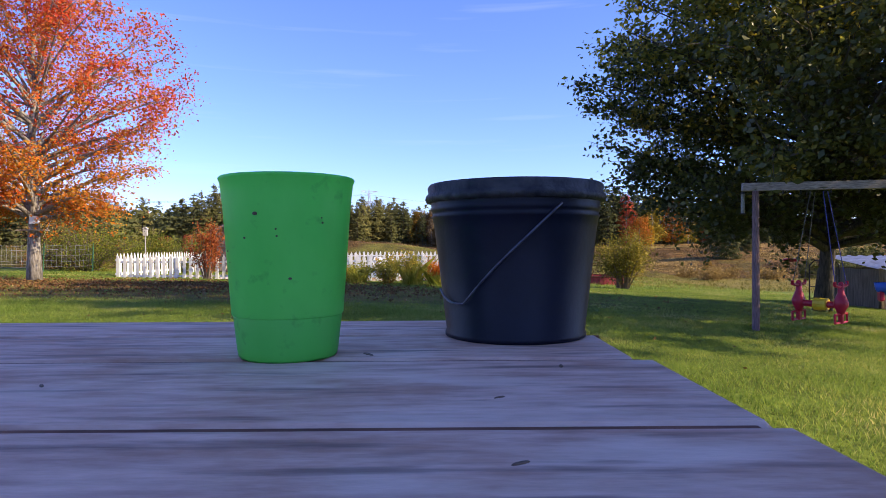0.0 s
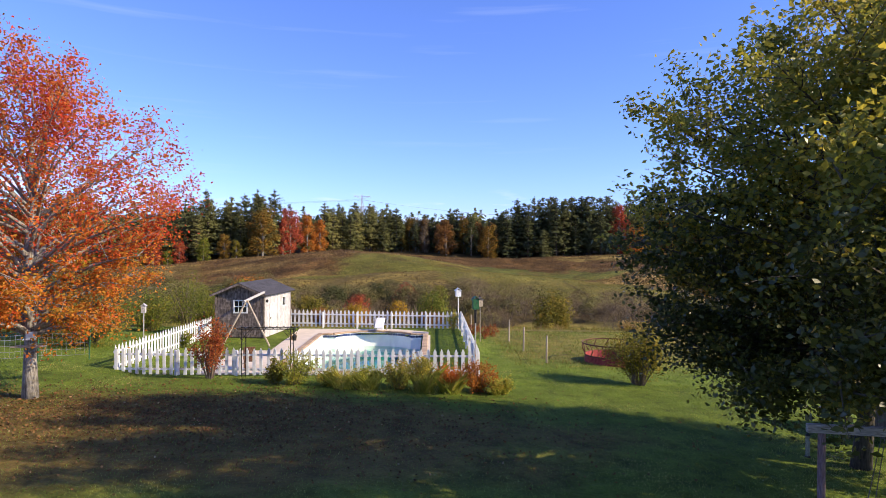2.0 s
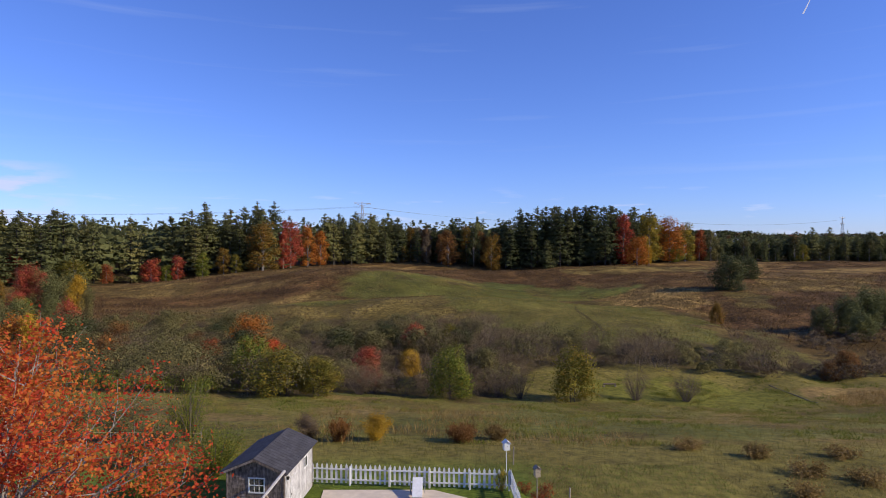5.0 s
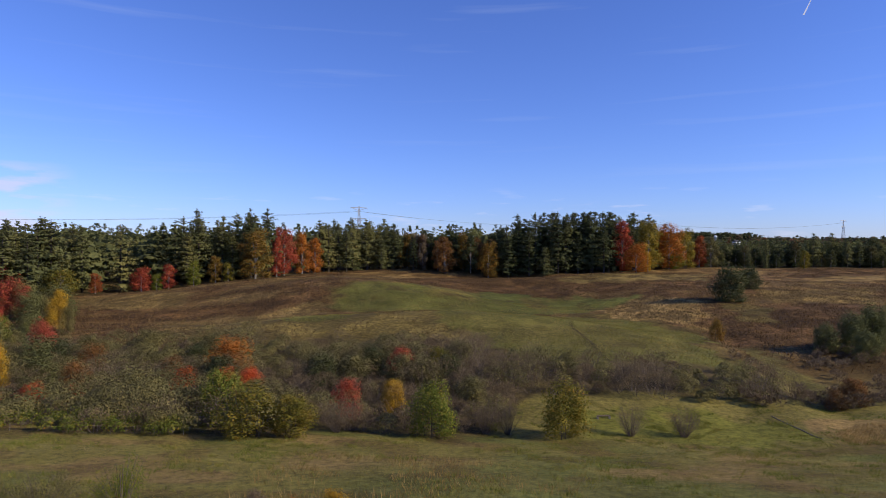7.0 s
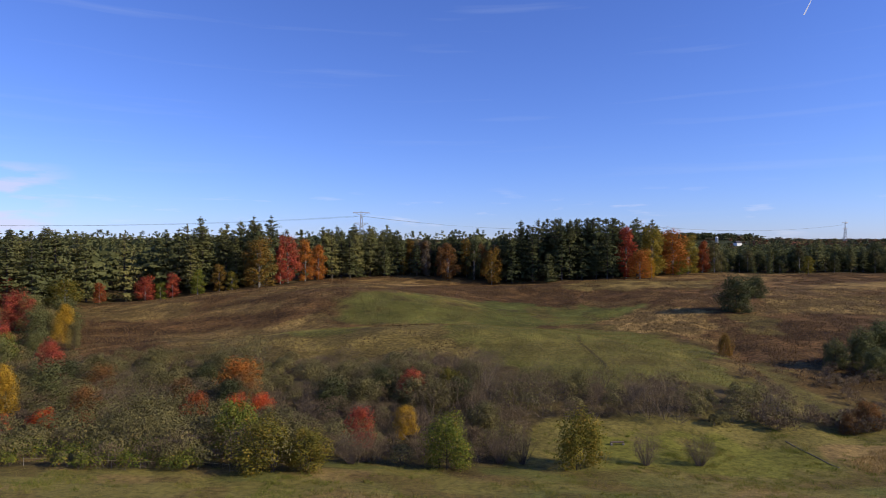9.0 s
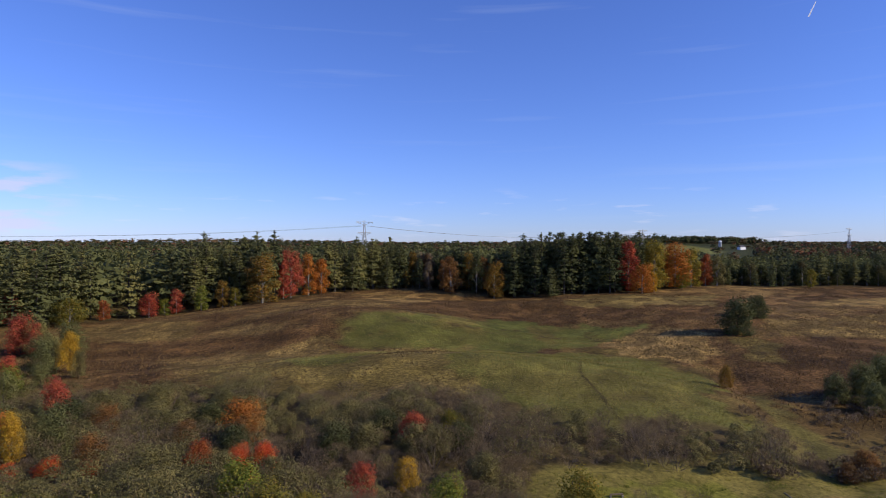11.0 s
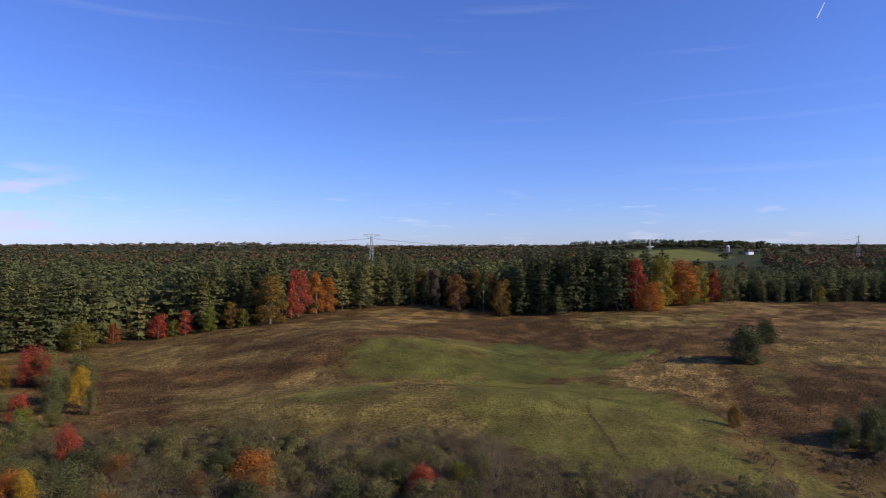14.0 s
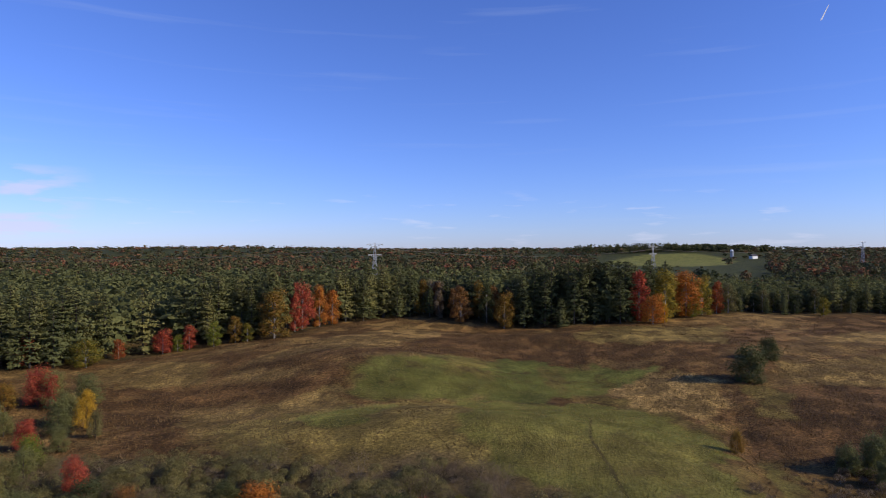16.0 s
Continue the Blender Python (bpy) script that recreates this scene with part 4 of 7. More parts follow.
# ---- plants ----
def leaf_mesh(name, at, size, rng, flat=0.0, aspect=0.6, out=None, along=None):
    """Small bent leaves at the given places, turned every way, or facing roughly outwards."""
    n = len(at)
    size = np.broadcast_to(np.asarray(size, float), n) * rng.uniform(0.6, 1.3, n)
    d = rng.normal(size=(n, 3))
    d[:, 2] *= 1 - flat
    d /= np.linalg.norm(d, axis=1)[:, None] + 1e-9
    o = rng.normal(size=(n, 3))
    s = np.cross(d, o)
    if along is not None:
        d = along / (np.linalg.norm(along, axis=1)[:, None] + 1e-9) + 0.8 * d
        d /= np.linalg.norm(d, axis=1)[:, None] + 1e-9
        s = np.cross(d, o)
    if out is not None:
        o = out / (np.linalg.norm(out, axis=1)[:, None] + 1e-9) + 0.55 * o / 1.7
        d = d - o * (np.sum(d * o, axis=1) / np.sum(o * o, axis=1))[:, None]
        d /= np.linalg.norm(d, axis=1)[:, None] + 1e-9
        s = np.cross(d, o)
    s /= np.linalg.norm(s, axis=1)[:, None] + 1e-9
    nrm = np.cross(d, s)
    a, w = d * size[:, None], s * (size * aspect * 0.5)[:, None]
    fold = nrm * (size * 0.12)[:, None]
    v = np.stack([at - a * 0.5, at + w + fold, at + a * 0.5, at - w + fold], 1).reshape(-1, 3)
    return flat_mesh(name, v, np.arange(4 * n).reshape(n, 4))


def blade_mesh(name, at, height, width, rng, lean=0.35, bent=False):
    """Upright blades; bent ones have a knee."""
    n = len(at)
    h = np.broadcast_to(np.asarray(height, float), n) * rng.uniform(0.5, 1.3, n)
    a = rng.uniform(0, 2 * np.pi, n)
    side = np.stack([np.cos(a), np.sin(a), 0 * a], 1) * (np.broadcast_to(np.asarray(width, float), n) * rng.uniform(0.6, 1.2, n))[:, None]
    b = rng.uniform(0, 2 * np.pi, n)
    tip = np.stack([np.cos(b) * lean, np.sin(b) * lean, np.ones(n)], 1) * h[:, None] * rng.uniform(0.7, 1.0, (n, 1))
    if not bent:
        v = np.stack([at - side, at + side, at + tip], 1).reshape(-1, 3)
        return flat_mesh(name, v, np.arange(3 * n).reshape(n, 3))
    mid = tip * np.array([0.35, 0.35, 0.55])
    v = np.stack([at - side, at + side, at + mid + side * 0.6, at + tip, at + mid - side * 0.6], 1).reshape(-1, 3)
    return flat_mesh(name, v, np.arange(5 * n).reshape(n, 5))


def make_tree(name, label, category, at, height, radius, low, trunk_r, seed, leaf, leaf_size, leaves, bark="bark", limbs=34, lean=(0, 0), shape=1.0, low_leaf=None, top_leaf=None, group="", fill=1.0, turn=0.0, fork=0.3, droop=0.0, n_twig=7, prof=None, deep=(1.0, 1.0), twig=1.0):
    """A tapered trunk with curved limbs, twigs and a crown of single leaves. low: where the crown begins."""
    rng = np.random.RandomState(seed)
    ob = thing(name, label, category, at, turn, group)
    wood = Geo()
    top = Vector((lean[0], lean[1], height * 0.94))
    spine = [Vector((0, 0, -0.15))]
    for i in range(1, 9):
        t = i / 8
        spine.append(Vector((lean[0] * t * t + rng.normal() * 0.012 * height * (0.3 + t), lean[1] * t * t + rng.normal() * 0.012 * height * (0.3 + t), height * 0.94 * t)))
    wood.tube(spine, [trunk_r * (1.25 if i == 0 else (1 - i / 8.3) ** 0.8) for i in range(9)], 9)
    twigs, spots = Geo(), []
    for k in range(limbs):
        h = (k + rng.uniform(0.1, 0.9)) / limbs
        z = low + (height - low) * h
        if prof:
            wide = radius * float(np.interp(h, np.linspace(0, 1, len(prof)), prof)) * rng.uniform(0.82, 1.04)
        elif shape:
            wide = radius * (math.sin(math.pi * min(0.98, 0.16 + 0.84 * h) ** shape) ** 0.7) * rng.uniform(0.72, 1.08)
        ang = k * 2.4 + rng.uniform(-0.5, 0.5)
        t0 = max(fork, min(0.93, (z / height) * rng.uniform(0.62, 0.82)))
        i0 = t0 * 8
        a = spine[int(i0)].lerp(spine[min(8, int(i0) + 1)], i0 - int(i0))
        tip = Vector((lean[0] * z / height + math.cos(ang) * wide, lean[1] * z / height + math.sin(ang) * wide * deep[0 if math.sin(ang) < 0 else 1], z - droop * wide))
        ctrl = a.lerp(tip, 0.5) + Vector((0, 0, 0.10 * height * rng.uniform(-0.2, 0.8)))
        pts = [a * (1 - s) ** 2 + ctrl * 2 * s * (1 - s) + tip * s * s for s in np.linspace(0, 1, 7).tolist()]
        r0 = trunk_r * (1 - t0) * 0.55 + 0.012
        wood.tube(pts, [r0 * (1 - s * 0.9) for s in np.linspace(0, 1, 7).tolist()], 5, False)
        for j in range(n_twig):
            s = 0.30 + 0.70 * (j + rng.rand()) / n_twig
            b = a * (1 - s) ** 2 + ctrl * 2 * s * (1 - s) + tip * s * s
            out = (tip - a).normalized()
            dirn = (out + Vector(rng.normal(size=3)) * 0.8 + Vector((0, 0, 0.12 - droop))).normalized()
            ln = radius * twig * rng.uniform(0.16, 0.36)
            e = b + dirn * ln
            twigs.tube([b, b.lerp(e, 0.5) + Vector(rng.normal(size=3)) * 0.03 * ln, e], [0.012 + 0.1 * r0, 0.008, 0.004], 3, False)
            for q in range(5):
                spots.append((*(b.lerp(e, 0.15 + 0.85 * rng.rand())), ln))
    part("trunk", wood.mesh("trunk", True), bark, ob)
    tagged(part("branchwork", twigs.mesh("branchwork"), bark, ob), kind="stuff")
    spots = np.array(spots)
    if leaves:
        pick = rng.randint(0, len(spots), leaves)
        pos = spots[pick, :3] + rng.normal(size=(leaves, 3)) * (spots[pick, 3:4] * 0.26 * fill) * [1, 1, 0.8]
        zz = pos[:, 2] + rng.normal(size=leaves) * 0.06 * height
        groups = [("crown", leaf, np.ones(leaves, bool))]
        if low_leaf:
            lowm = zz < low + 0.28 * (height - low)
            groups = [("crown", leaf, ~lowm), ("lower_crown", low_leaf, lowm)]
        # upper crown gets the lighter leaves that paint the sunlight in
        if top_leaf:
            topm = zz > low + 0.42 * (height - low)
            groups = [("crown", leaf, ~topm), ("top_crown", top_leaf, topm)]
        for nm, mat_key, mask in groups:
            part(nm, leaf_mesh(nm, pos[mask], leaf_size, rng, 0.3), mat_key, ob)
    return ob


def pine_sprays(rng, whorls, arms, per, bare=0.12, slim=1.0):
    """Needle sprays of a white pine one metre high: places, directions, sizes, and the arms that carry them."""
    pos, way, siz, wood = [], [], [], []
    side = rng.uniform(0, 6.283)
    for k in range(whorls):
        u = (k + rng.uniform(0.0, 0.8)) / whorls
        z = bare + (0.97 - bare) * u
        reach = 0.225 * slim * min(1.0, 0.80 + 0.7 * u) * (1 - u) ** 0.56 + 0.014
        rise = 0.04 + 0.75 * u * u
        start = rng.uniform(0, 6.283)
        for b in range(arms if u < 0.85 else max(3, arms - 2)):
            a = start + 6.283 * b / arms + rng.normal() * 0.25
            ln = reach * rng.uniform(0.45, 1.2) * (1 + 0.18 * math.cos(a - side))
            if u < 0.25 and rng.rand() < 0.3:
                continue
            d = np.array([math.cos(a), math.sin(a), 0.0])
            n = max(3, int(round(per * (0.35 + 0.65 * ln / 0.215))))
            q = 0.28 + 0.72 * (np.arange(n) + rng.rand(n)) / n
            p = d * (ln * q)[:, None] + np.array([0, 0, 1]) * (z + ln * (rise * q - 0.10 * q * q))[:, None]
            w = 0.09 * ln + 0.006
            pos.append(p + rng.normal(size=(n, 3)) * [w, w, 0.45 * w])
            way.append(np.tile(d * 1.2 + [0, 0, rise + 0.25], (n, 1)) + rng.normal(size=(n, 3)) * 0.45)
            siz.append(np.full(n, 0.036 + 0.12 * ln) * rng.uniform(0.8, 1.2, n))
            wood.append((z - 0.01, tuple(p[-1])))
    tip = np.column_stack([rng.normal(size=(14, 2)) * 0.007, np.linspace(0.93, 1.0, 14)])
    pos.append(tip)
    way.append(rng.normal(size=(14, 3)) * [0.6, 0.6, 0.2] + [0, 0, 0.9])
    siz.append(np.full(14, 0.036))
    return np.concatenate(pos), np.concatenate(way), np.concatenate(siz), wood


def pine_parts(height, seed, bare=0.12, whorls=21, arms=5, per=11, slim=1.0):
    """Meshes of a white pine: a straight trunk, rising arms and flat plumes of needles in open tiers."""
    rng = np.random.RandomState(seed)
    t = Geo().tube([(0, 0, -0.5), (0.1, 0, height * 0.5), (0, 0.05, height * 0.98)], [height * 0.014, height * 0.010, 0.05], 6)
    pos, way, siz, wood = pine_sprays(rng, whorls, arms, per, bare, slim)
    for z, e in wood:
        t.tube([(0, 0, z * height), tuple(c * height for c in e)], [0.09, 0.03], 3, False)
    pos = pos * height
    return t.mesh("trunk"), leaf_mesh("crown", pos, siz * height * 0.82, rng, 0.3, 0.5, pos * [0.22, 0.22, 0] + [0, 0, 0.65], along=way)


def broad_parts(height, radius, seed, leaves=700, low=0.18, size=0.9, stems=1):
    """Meshes of a far broadleaf: forked stem and a crown of leaf clumps in uneven lobes."""
    rng = np.random.RandomState(seed)
    t = Geo()
    lobes = []
    for k in range(14):
        a, h = k * 2.4 + rng.rand(), low + (0.92 - low) * (k + 0.5) / 14
        r = radius * 0.62 * math.sin(math.pi * min(0.95, 0.22 + 0.72 * h)) * rng.uniform(0.6, 1.1)
        lobes.append((math.cos(a) * r, math.sin(a) * r, h * height, radius * rng.uniform(0.36, 0.54)))
    for s in range(stems):
        bx, by = (rng.normal(size=2) * 0.25 * radius * 0.5) if stems > 1 else (0, 0)
        t.tube([(bx, by, -0.4), (bx * 1.5, by * 1.5, height * 0.45), (bx * 2.5, by * 2.5, height * 0.9)], [height * 0.016 / stems**0.5, height * 0.010 / stems**0.5, 0.02], 5, False)
    for x, y, z, r in lobes:
        t.tube([(0, 0, z * 0.55), (x * 0.5, y * 0.5, z * 0.85), (x, y, z)], [height * 0.006, height * 0.004, 0.012], 3, False)
    lobes = np.array(lobes)
    pick = rng.randint(0, len(lobes), leaves)
    d = rng.normal(size=(leaves, 3))
    d /= np.linalg.norm(d, axis=1)[:, None]
    pos = lobes[pick, :3] + d * (lobes[pick, 3:4] * rng.uniform(0.45, 1.05, (leaves, 1))) * [1, 1, 1.15]
    pos[:, 2] = np.maximum(pos[:, 2], height * low * 0.5)
    return t.mesh("trunk"), leaf_mesh("crown", pos, size, rng, 0.2, 0.8, d + [0, 0, 0.25])


def plant(name, label, category, meshes, leaf, bark, at, scale=1.0, turn=0.0, group="", wide=None):
    ob = new(name)
    ob.empty_display_size = 0.3
    w = wide or scale
    ob.matrix_basis = Matrix.LocRotScale(at, Euler((0, 0, radians(turn))), (w, w, scale))
    tagged(ob, label, category, group)
    for nm, me, mat_key in (("trunk", meshes[0], bark), ("crown", meshes[1], leaf)):
        o = new(nm, me)
        if not me.materials:
            me.materials.append(M[mat_key])
        o.parent = ob
        if me.materials[0] != M[mat_key]:
            o.material_slots[0].link = "OBJECT"
            o.material_slots[0].material = M[mat_key]
    return ob


# ---- picnic table with pail and tumbler ----
TX, TY, TZ = 2.976, -5.431, 0.952
table = thing("picnic_table", "weathered grey wooden picnic table standing on the lawn", "table", (TX, TY, gz(TX, TY)))
tz = TZ - gz(TX, TY)
edges = [-0.135, 0.012, 0.158, 0.305, 0.485, 0.617, 0.745]
right = [0.185, 0.18, 0.176, 0.170, 0.157, 0.150, 0.140]
for i in range(6):
    y0, y1 = edges[i] + 0.003, edges[i + 1] - 0.003
    x0, x1 = -1.62, right[i]
    part("plank", Geo().box(((x0 + x1) / 2, (y0 + y1) / 2, tz - 0.019), (x1 - x0, y1 - y0, 0.038), cut=0.004), "table", table)
for x in (-1.3, -0.12):
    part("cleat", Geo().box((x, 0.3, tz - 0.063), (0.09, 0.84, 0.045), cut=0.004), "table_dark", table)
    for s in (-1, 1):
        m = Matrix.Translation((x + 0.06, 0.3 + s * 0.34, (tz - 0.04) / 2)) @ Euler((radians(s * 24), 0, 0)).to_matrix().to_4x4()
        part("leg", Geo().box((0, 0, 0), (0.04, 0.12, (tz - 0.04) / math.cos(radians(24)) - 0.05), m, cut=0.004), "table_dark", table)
    part("bench_bearer", Geo().box((x + 0.02, 0.3, tz * 0.5), (0.04, 1.5, 0.09), cut=0.004), "table_dark", table)
for s in (-1, 1):
    for k in range(2):
        part("bench_plank", Geo().box((-0.72, 0.3 + s * (0.62 + 0.145 * k), tz * 0.5 + 0.065), (1.75, 0.14, 0.038), cut=0.004), "table", table)
for yk in edges[1:-1]:
    part("joint_dirt", Geo().box((-0.73, yk, tz - 0.004), (1.78, 0.0058, 0.005)), "joint", table)
# added dark sheet below the planks, stands for the shade in the gaps
part("gap_shade_sheet", Geo().box((-0.7, 0.3, tz - 0.045), (1.6, 0.80, 0.008)), "table_dark", table)
for x, y, r in ((0.035, 0.362, 0.0025), (0.033, 0.252, 0.003), (-0.26, 0.40, 0.003), (0.09, 0.455, 0.0035), (-0.06, 0.51, 0.005)):
    part("knot", Geo().lathe([(r, 0.0), (r * 0.8, 0.0006), (0.0005, 0.0007)], 9), "knot", table, m=Matrix.LocRotScale((x, y, tz), Euler((0, 0, radians(900 * x))), (1.7, 0.45, 1)))

cup = thing("tumbler", "translucent green plastic tumbler standing on the picnic table", "cup", (TX - 0.126, TY + 0.51, TZ))
prof = [(0.0470, 0.0355), (0.0478, 0.0368), (0.0545, 0.125), (0.0556, 0.135), (0.0570, 0.1455), (0.0580, 0.1475), (0.0584, 0.1490), (0.0574, 0.1500), (0.0560, 0.1470), (0.0545, 0.135), (0.053, 0.12), (0.0462, 0.042), (0.044, 0.038), (0.0005, 0.037)]
part("body", Geo().lathe([(r * 0.945, z * 0.975) for r, z in prof], 64).mesh("body", True), "cup", cup)
prof = [(0.0005, 0.003), (0.036, 0.003), (0.0405, 0.0), (0.0422, 0.002), (0.0433, 0.008), (0.0464, 0.0345), (0.0462, 0.0356), (0.0005, 0.036)]
part("base", Geo().lathe([(r * 0.945, z * 0.975) for r, z in prof], 64).mesh("base", True), "cup_base", cup, "thicker darker green base")
rng = np.random.RandomState(3)
for k in range(9):
    a, z = rng.uniform(-2.6, -0.6), rng.uniform(0.045, 0.12)
    r = (0.0462 + (z - 0.034) * 0.0935) * 0.945 + 0.0006
    s = rng.uniform(0.0008, 0.0028)
    m = Matrix.Translation((math.cos(a) * r, math.sin(a) * r, z)) @ Euler((0, 0, a)).to_matrix().to_4x4()
    part("speck", Geo().lathe([(s * 0.55, -0.0004), (s * 0.45, 0.0004), (0.00005, 0.0005)], 7), "knot", cup, m=m @ Euler((0, radians(90), 0)).to_matrix().to_4x4() @ Matrix.Diagonal((1, rng.uniform(0.8, 1.8), 1, 1)))

pail = thing("pail", "dark blue enamelled metal pail with a lid and wire bail", "pail", (TX + 0.076, TY + 0.62, TZ))
prof = [(0.0005, 0.004), (0.066, 0.004), (0.0685, 0.0), (0.0705, 0.001), (0.0705, 0.005), (0.0692, 0.007), (0.081, 0.112), (0.0828, 0.1225), (0.0842, 0.1245), (0.0828, 0.1265), (0.0838, 0.1295), (0.0852, 0.1315), (0.084, 0.134), (0.085, 0.141)]
part("body", Geo().lathe([(r, z * 0.955) for r, z in prof], 72).mesh("body", True), "pail", pail)
prof = [(0.0855, 0.1385), (0.0905, 0.1395), (0.0918, 0.143), (0.0908, 0.1465), (0.0885, 0.1485), (0.0893, 0.1545), (0.0875, 0.1575), (0.084, 0.157), (0.082, 0.1525), (0.04, 0.1515), (0.0005, 0.152)]
part("lid", Geo().lathe([(r * 0.985, z * 0.955) for r, z in prof], 72).mesh("lid", True), "pail_rim", pail, "chipped dark metal lid")
bail = []
for i in range(17):
    t = i / 16
    a = radians(-166 + 98 * t)
    z = 0.036 + 0.092 * max(0.0, (t - 0.32) / 0.68) + 0.012 * max(0.0, (0.22 - t) / 0.22) ** 2
    r = 0.0690 + z * 0.110 + 0.0035
    bail.append((math.cos(a) * r, math.sin(a) * r, z))
part("bail", Geo().tube(bail, 0.0011, 6).mesh("bail", True), "wire", pail, "thin wire bail")

# unseen house-shaped block beside the lawn, added to shade the table
hx, hy = 9.2, -6.5
house = thing("wall_shade_blocker", "plain grey house-shaped shade blocker, added unseen beside the lawn", "wall", (hx + 4, hy - 3.2, gz(hx, hy) - 0.3), kind="structure")
part("wall", Geo().box((0, 0, 2.6), (8, 6.4, 5.2), cut=0.02), "blocker_wall", house)
part("roof", Geo().prism([(-3.7, -0.01), (3.7, -0.01), (0, 2.6)], -4.3, 4.3, Matrix.Translation((0, 0, 5.22)) @ Euler((radians(90), 0, radians(90))).to_matrix().to_4x4()), "roof", house)

# ---- swing frame ----
SWX, SWY = 8.36, 5.0
sb = gz(SWX, SWY)
swing = thing("swing_frame", "wooden swing frame with bleached beam and stained posts", "swing set", (SWX, SWY, sb), -12)
bz = 2.0 - sb
part("beam", Geo().box((1.85, 0, bz + 0.02), (4.1, 0.09, 0.14), cut=0.008), "beam_wood", swing)
for x in (0.02, 3.75):
    part("post", Geo().tube([(x, 0.0, -0.25), (x, 0.01, bz * 0.5), (x, 0, bz - 0.045)], [0.062, 0.058, 0.055], 10), "swing_wood", swing)
for x in (0.45, 0.72, 1.18, 1.60, 2.2, 2.6):
    part("eye_bolt", Geo().tube([(x, 0, bz - 0.04), (x, 0, bz - 0.11)], 0.014, 6), "iron", swing)
tube_feeder = thing("tube_feeder", "clear tube bird feeder with dark caps beside the swing post", "bird feeder", (SWX - 0.19, SWY + 0.02, sb + bz - 0.42))
part("tube", Geo().lathe([(0.032, 0.0), (0.032, 0.32)], 14).mesh("tube", True), "feeder_tube", tube_feeder)
part("cap", Geo().lathe([(0.038, 0.32), (0.036, 0.335), (0.012, 0.36), (0.0005, 0.362)], 14), "iron", tube_feeder)
part("base", Geo().lathe([(0.0005, -0.02), (0.05, -0.018), (0.05, -0.008), (0.034, 0.0), (0.0005, 0.001)], 14), "iron", tube_feeder)
part("hook", Geo().tube([(0, 0, 0.355), (0.01, 0, 0.40), (0.10, -0.01, 0.435), (0.19, -0.02, 0.43)], 0.006, 5), "iron", tube_feeder)
for z in (0.09, 0.2):
    part("perch", Geo().tube([(-0.075, 0, z), (0.075, 0, z)], 0.005, 5), "iron", tube_feeder)
inv = swing.matrix_basis


def swing_at(x, y, z):
    return inv @ Vector((x, y, z))


glider = thing("glider_swing", "red plastic two-seat glider swing with yellow hub", "swing", tuple(swing_at(1.0, 0.0, 0.02)), -56)
for s, x in ((-1, -0.33), (1, 0.33)):
    horse = Geo().lathe([(0.0005, 0.30), (0.05, 0.31), (0.07, 0.37), (0.105, 0.44), (0.11, 0.50), (0.08, 0.58), (0.048, 0.66), (0.045, 0.78), (0.03, 0.83), (0.0005, 0.84)], 14, (x, 0, 0))
    part("seat_body", horse.mesh("seat_body", True), "red_plastic", glider)
    part("handlebar", Geo().tube([(x, -0.22, 0.84), (x, -0.21, 0.78), (x, -0.1, 0.76), (x, 0.1, 0.76), (x, 0.21, 0.78), (x, 0.22, 0.84)], 0.026, 8), "red_plastic", glider)
    part("foot_post", Geo().box((x, 0, 0.24), (0.07, 0.08, 0.18), cut=0.012), "red_plastic", glider)
    for d in (-0.125, 0.125):
        part("foot_ring", Geo().tube([(x, d - 0.09, 0.17), (x, d + 0.09, 0.17), (x, d + 0.09, 0.31), (x, d - 0.09, 0.31), (x, d - 0.09, 0.17)], 0.02, 6), "red_plastic", glider)
    for d in (-0.2, 0.2):
        part("rope", Geo().tube([(x, d, 0.80), (0.3 * x, 0.4 * d, bz - 0.1)], 0.007, 5), "rope" if s > 0 else "chain", glider)
part("hub", Geo().tube([(-0.07, 0, 0.45), (0.13, 0, 0.45)], 0.105, 14), "yellow_plastic", glider, "round yellow hub")
part("cross_bar", Geo().tube([(-0.33, 0, 0.45), (0.33, 0, 0.45)], 0.055, 10), "red_plastic", glider)
seat = thing("toddler_swing", "blue plastic toddler swing with red front", "swing", tuple(swing_at(2.02, 0.05, 0.25)), -12)
part("seat", Geo().lathe([(0.0005, 0.38), (0.10, 0.39), (0.15, 0.46), (0.17, 0.58), (0.155, 0.58), (0.13, 0.48), (0.0005, 0.42)], 16).mesh("seat", True), "blue_plastic", seat)
part("seat_back", Geo().box((0.10, 0.05, 0.66), (0.05, 0.22, 0.24), cut=0.02), "blue_plastic", seat)
part("front_bar", Geo().box((-0.10, -0.05, 0.36), (0.07, 0.12, 0.16), cut=0.02), "red_plastic", seat)
for y in (-0.12, 0.12):
    part("rope", Geo().tube([(0.08, y, 0.58), (0.4, y * 0.4, bz - 0.1)], 0.009, 5), "rope", seat)

# ---- broad tree, coop and tools ----
DTX, DTY = 13.2, 10.9
make_tree("shade_tree", "large broadleaf tree with dense dark green crown, yellowing and coloured sunlit on top", "tree", (DTX, DTY, gz(DTX, DTY)), 11.4, 6.0, 2.5, 0.21, 11, "dark_leaf", 0.135, 205000, "bark_dark", limbs=180, lean=(0.3, -3.0), deep=(1.52, 0.70), twig=0.72, prof=[0.74, 0.94, 1.05, 1.12, 1.14, 1.10, 1.0, 0.80, 0.34], top_leaf="top_leaf", fill=0.70, fork=0.12, droop=0.04, n_twig=12)
dish = thing("saucer_swing", "red saucer hanging on a rope from the tree", "swing", (12.75, 11.5, 0.55))
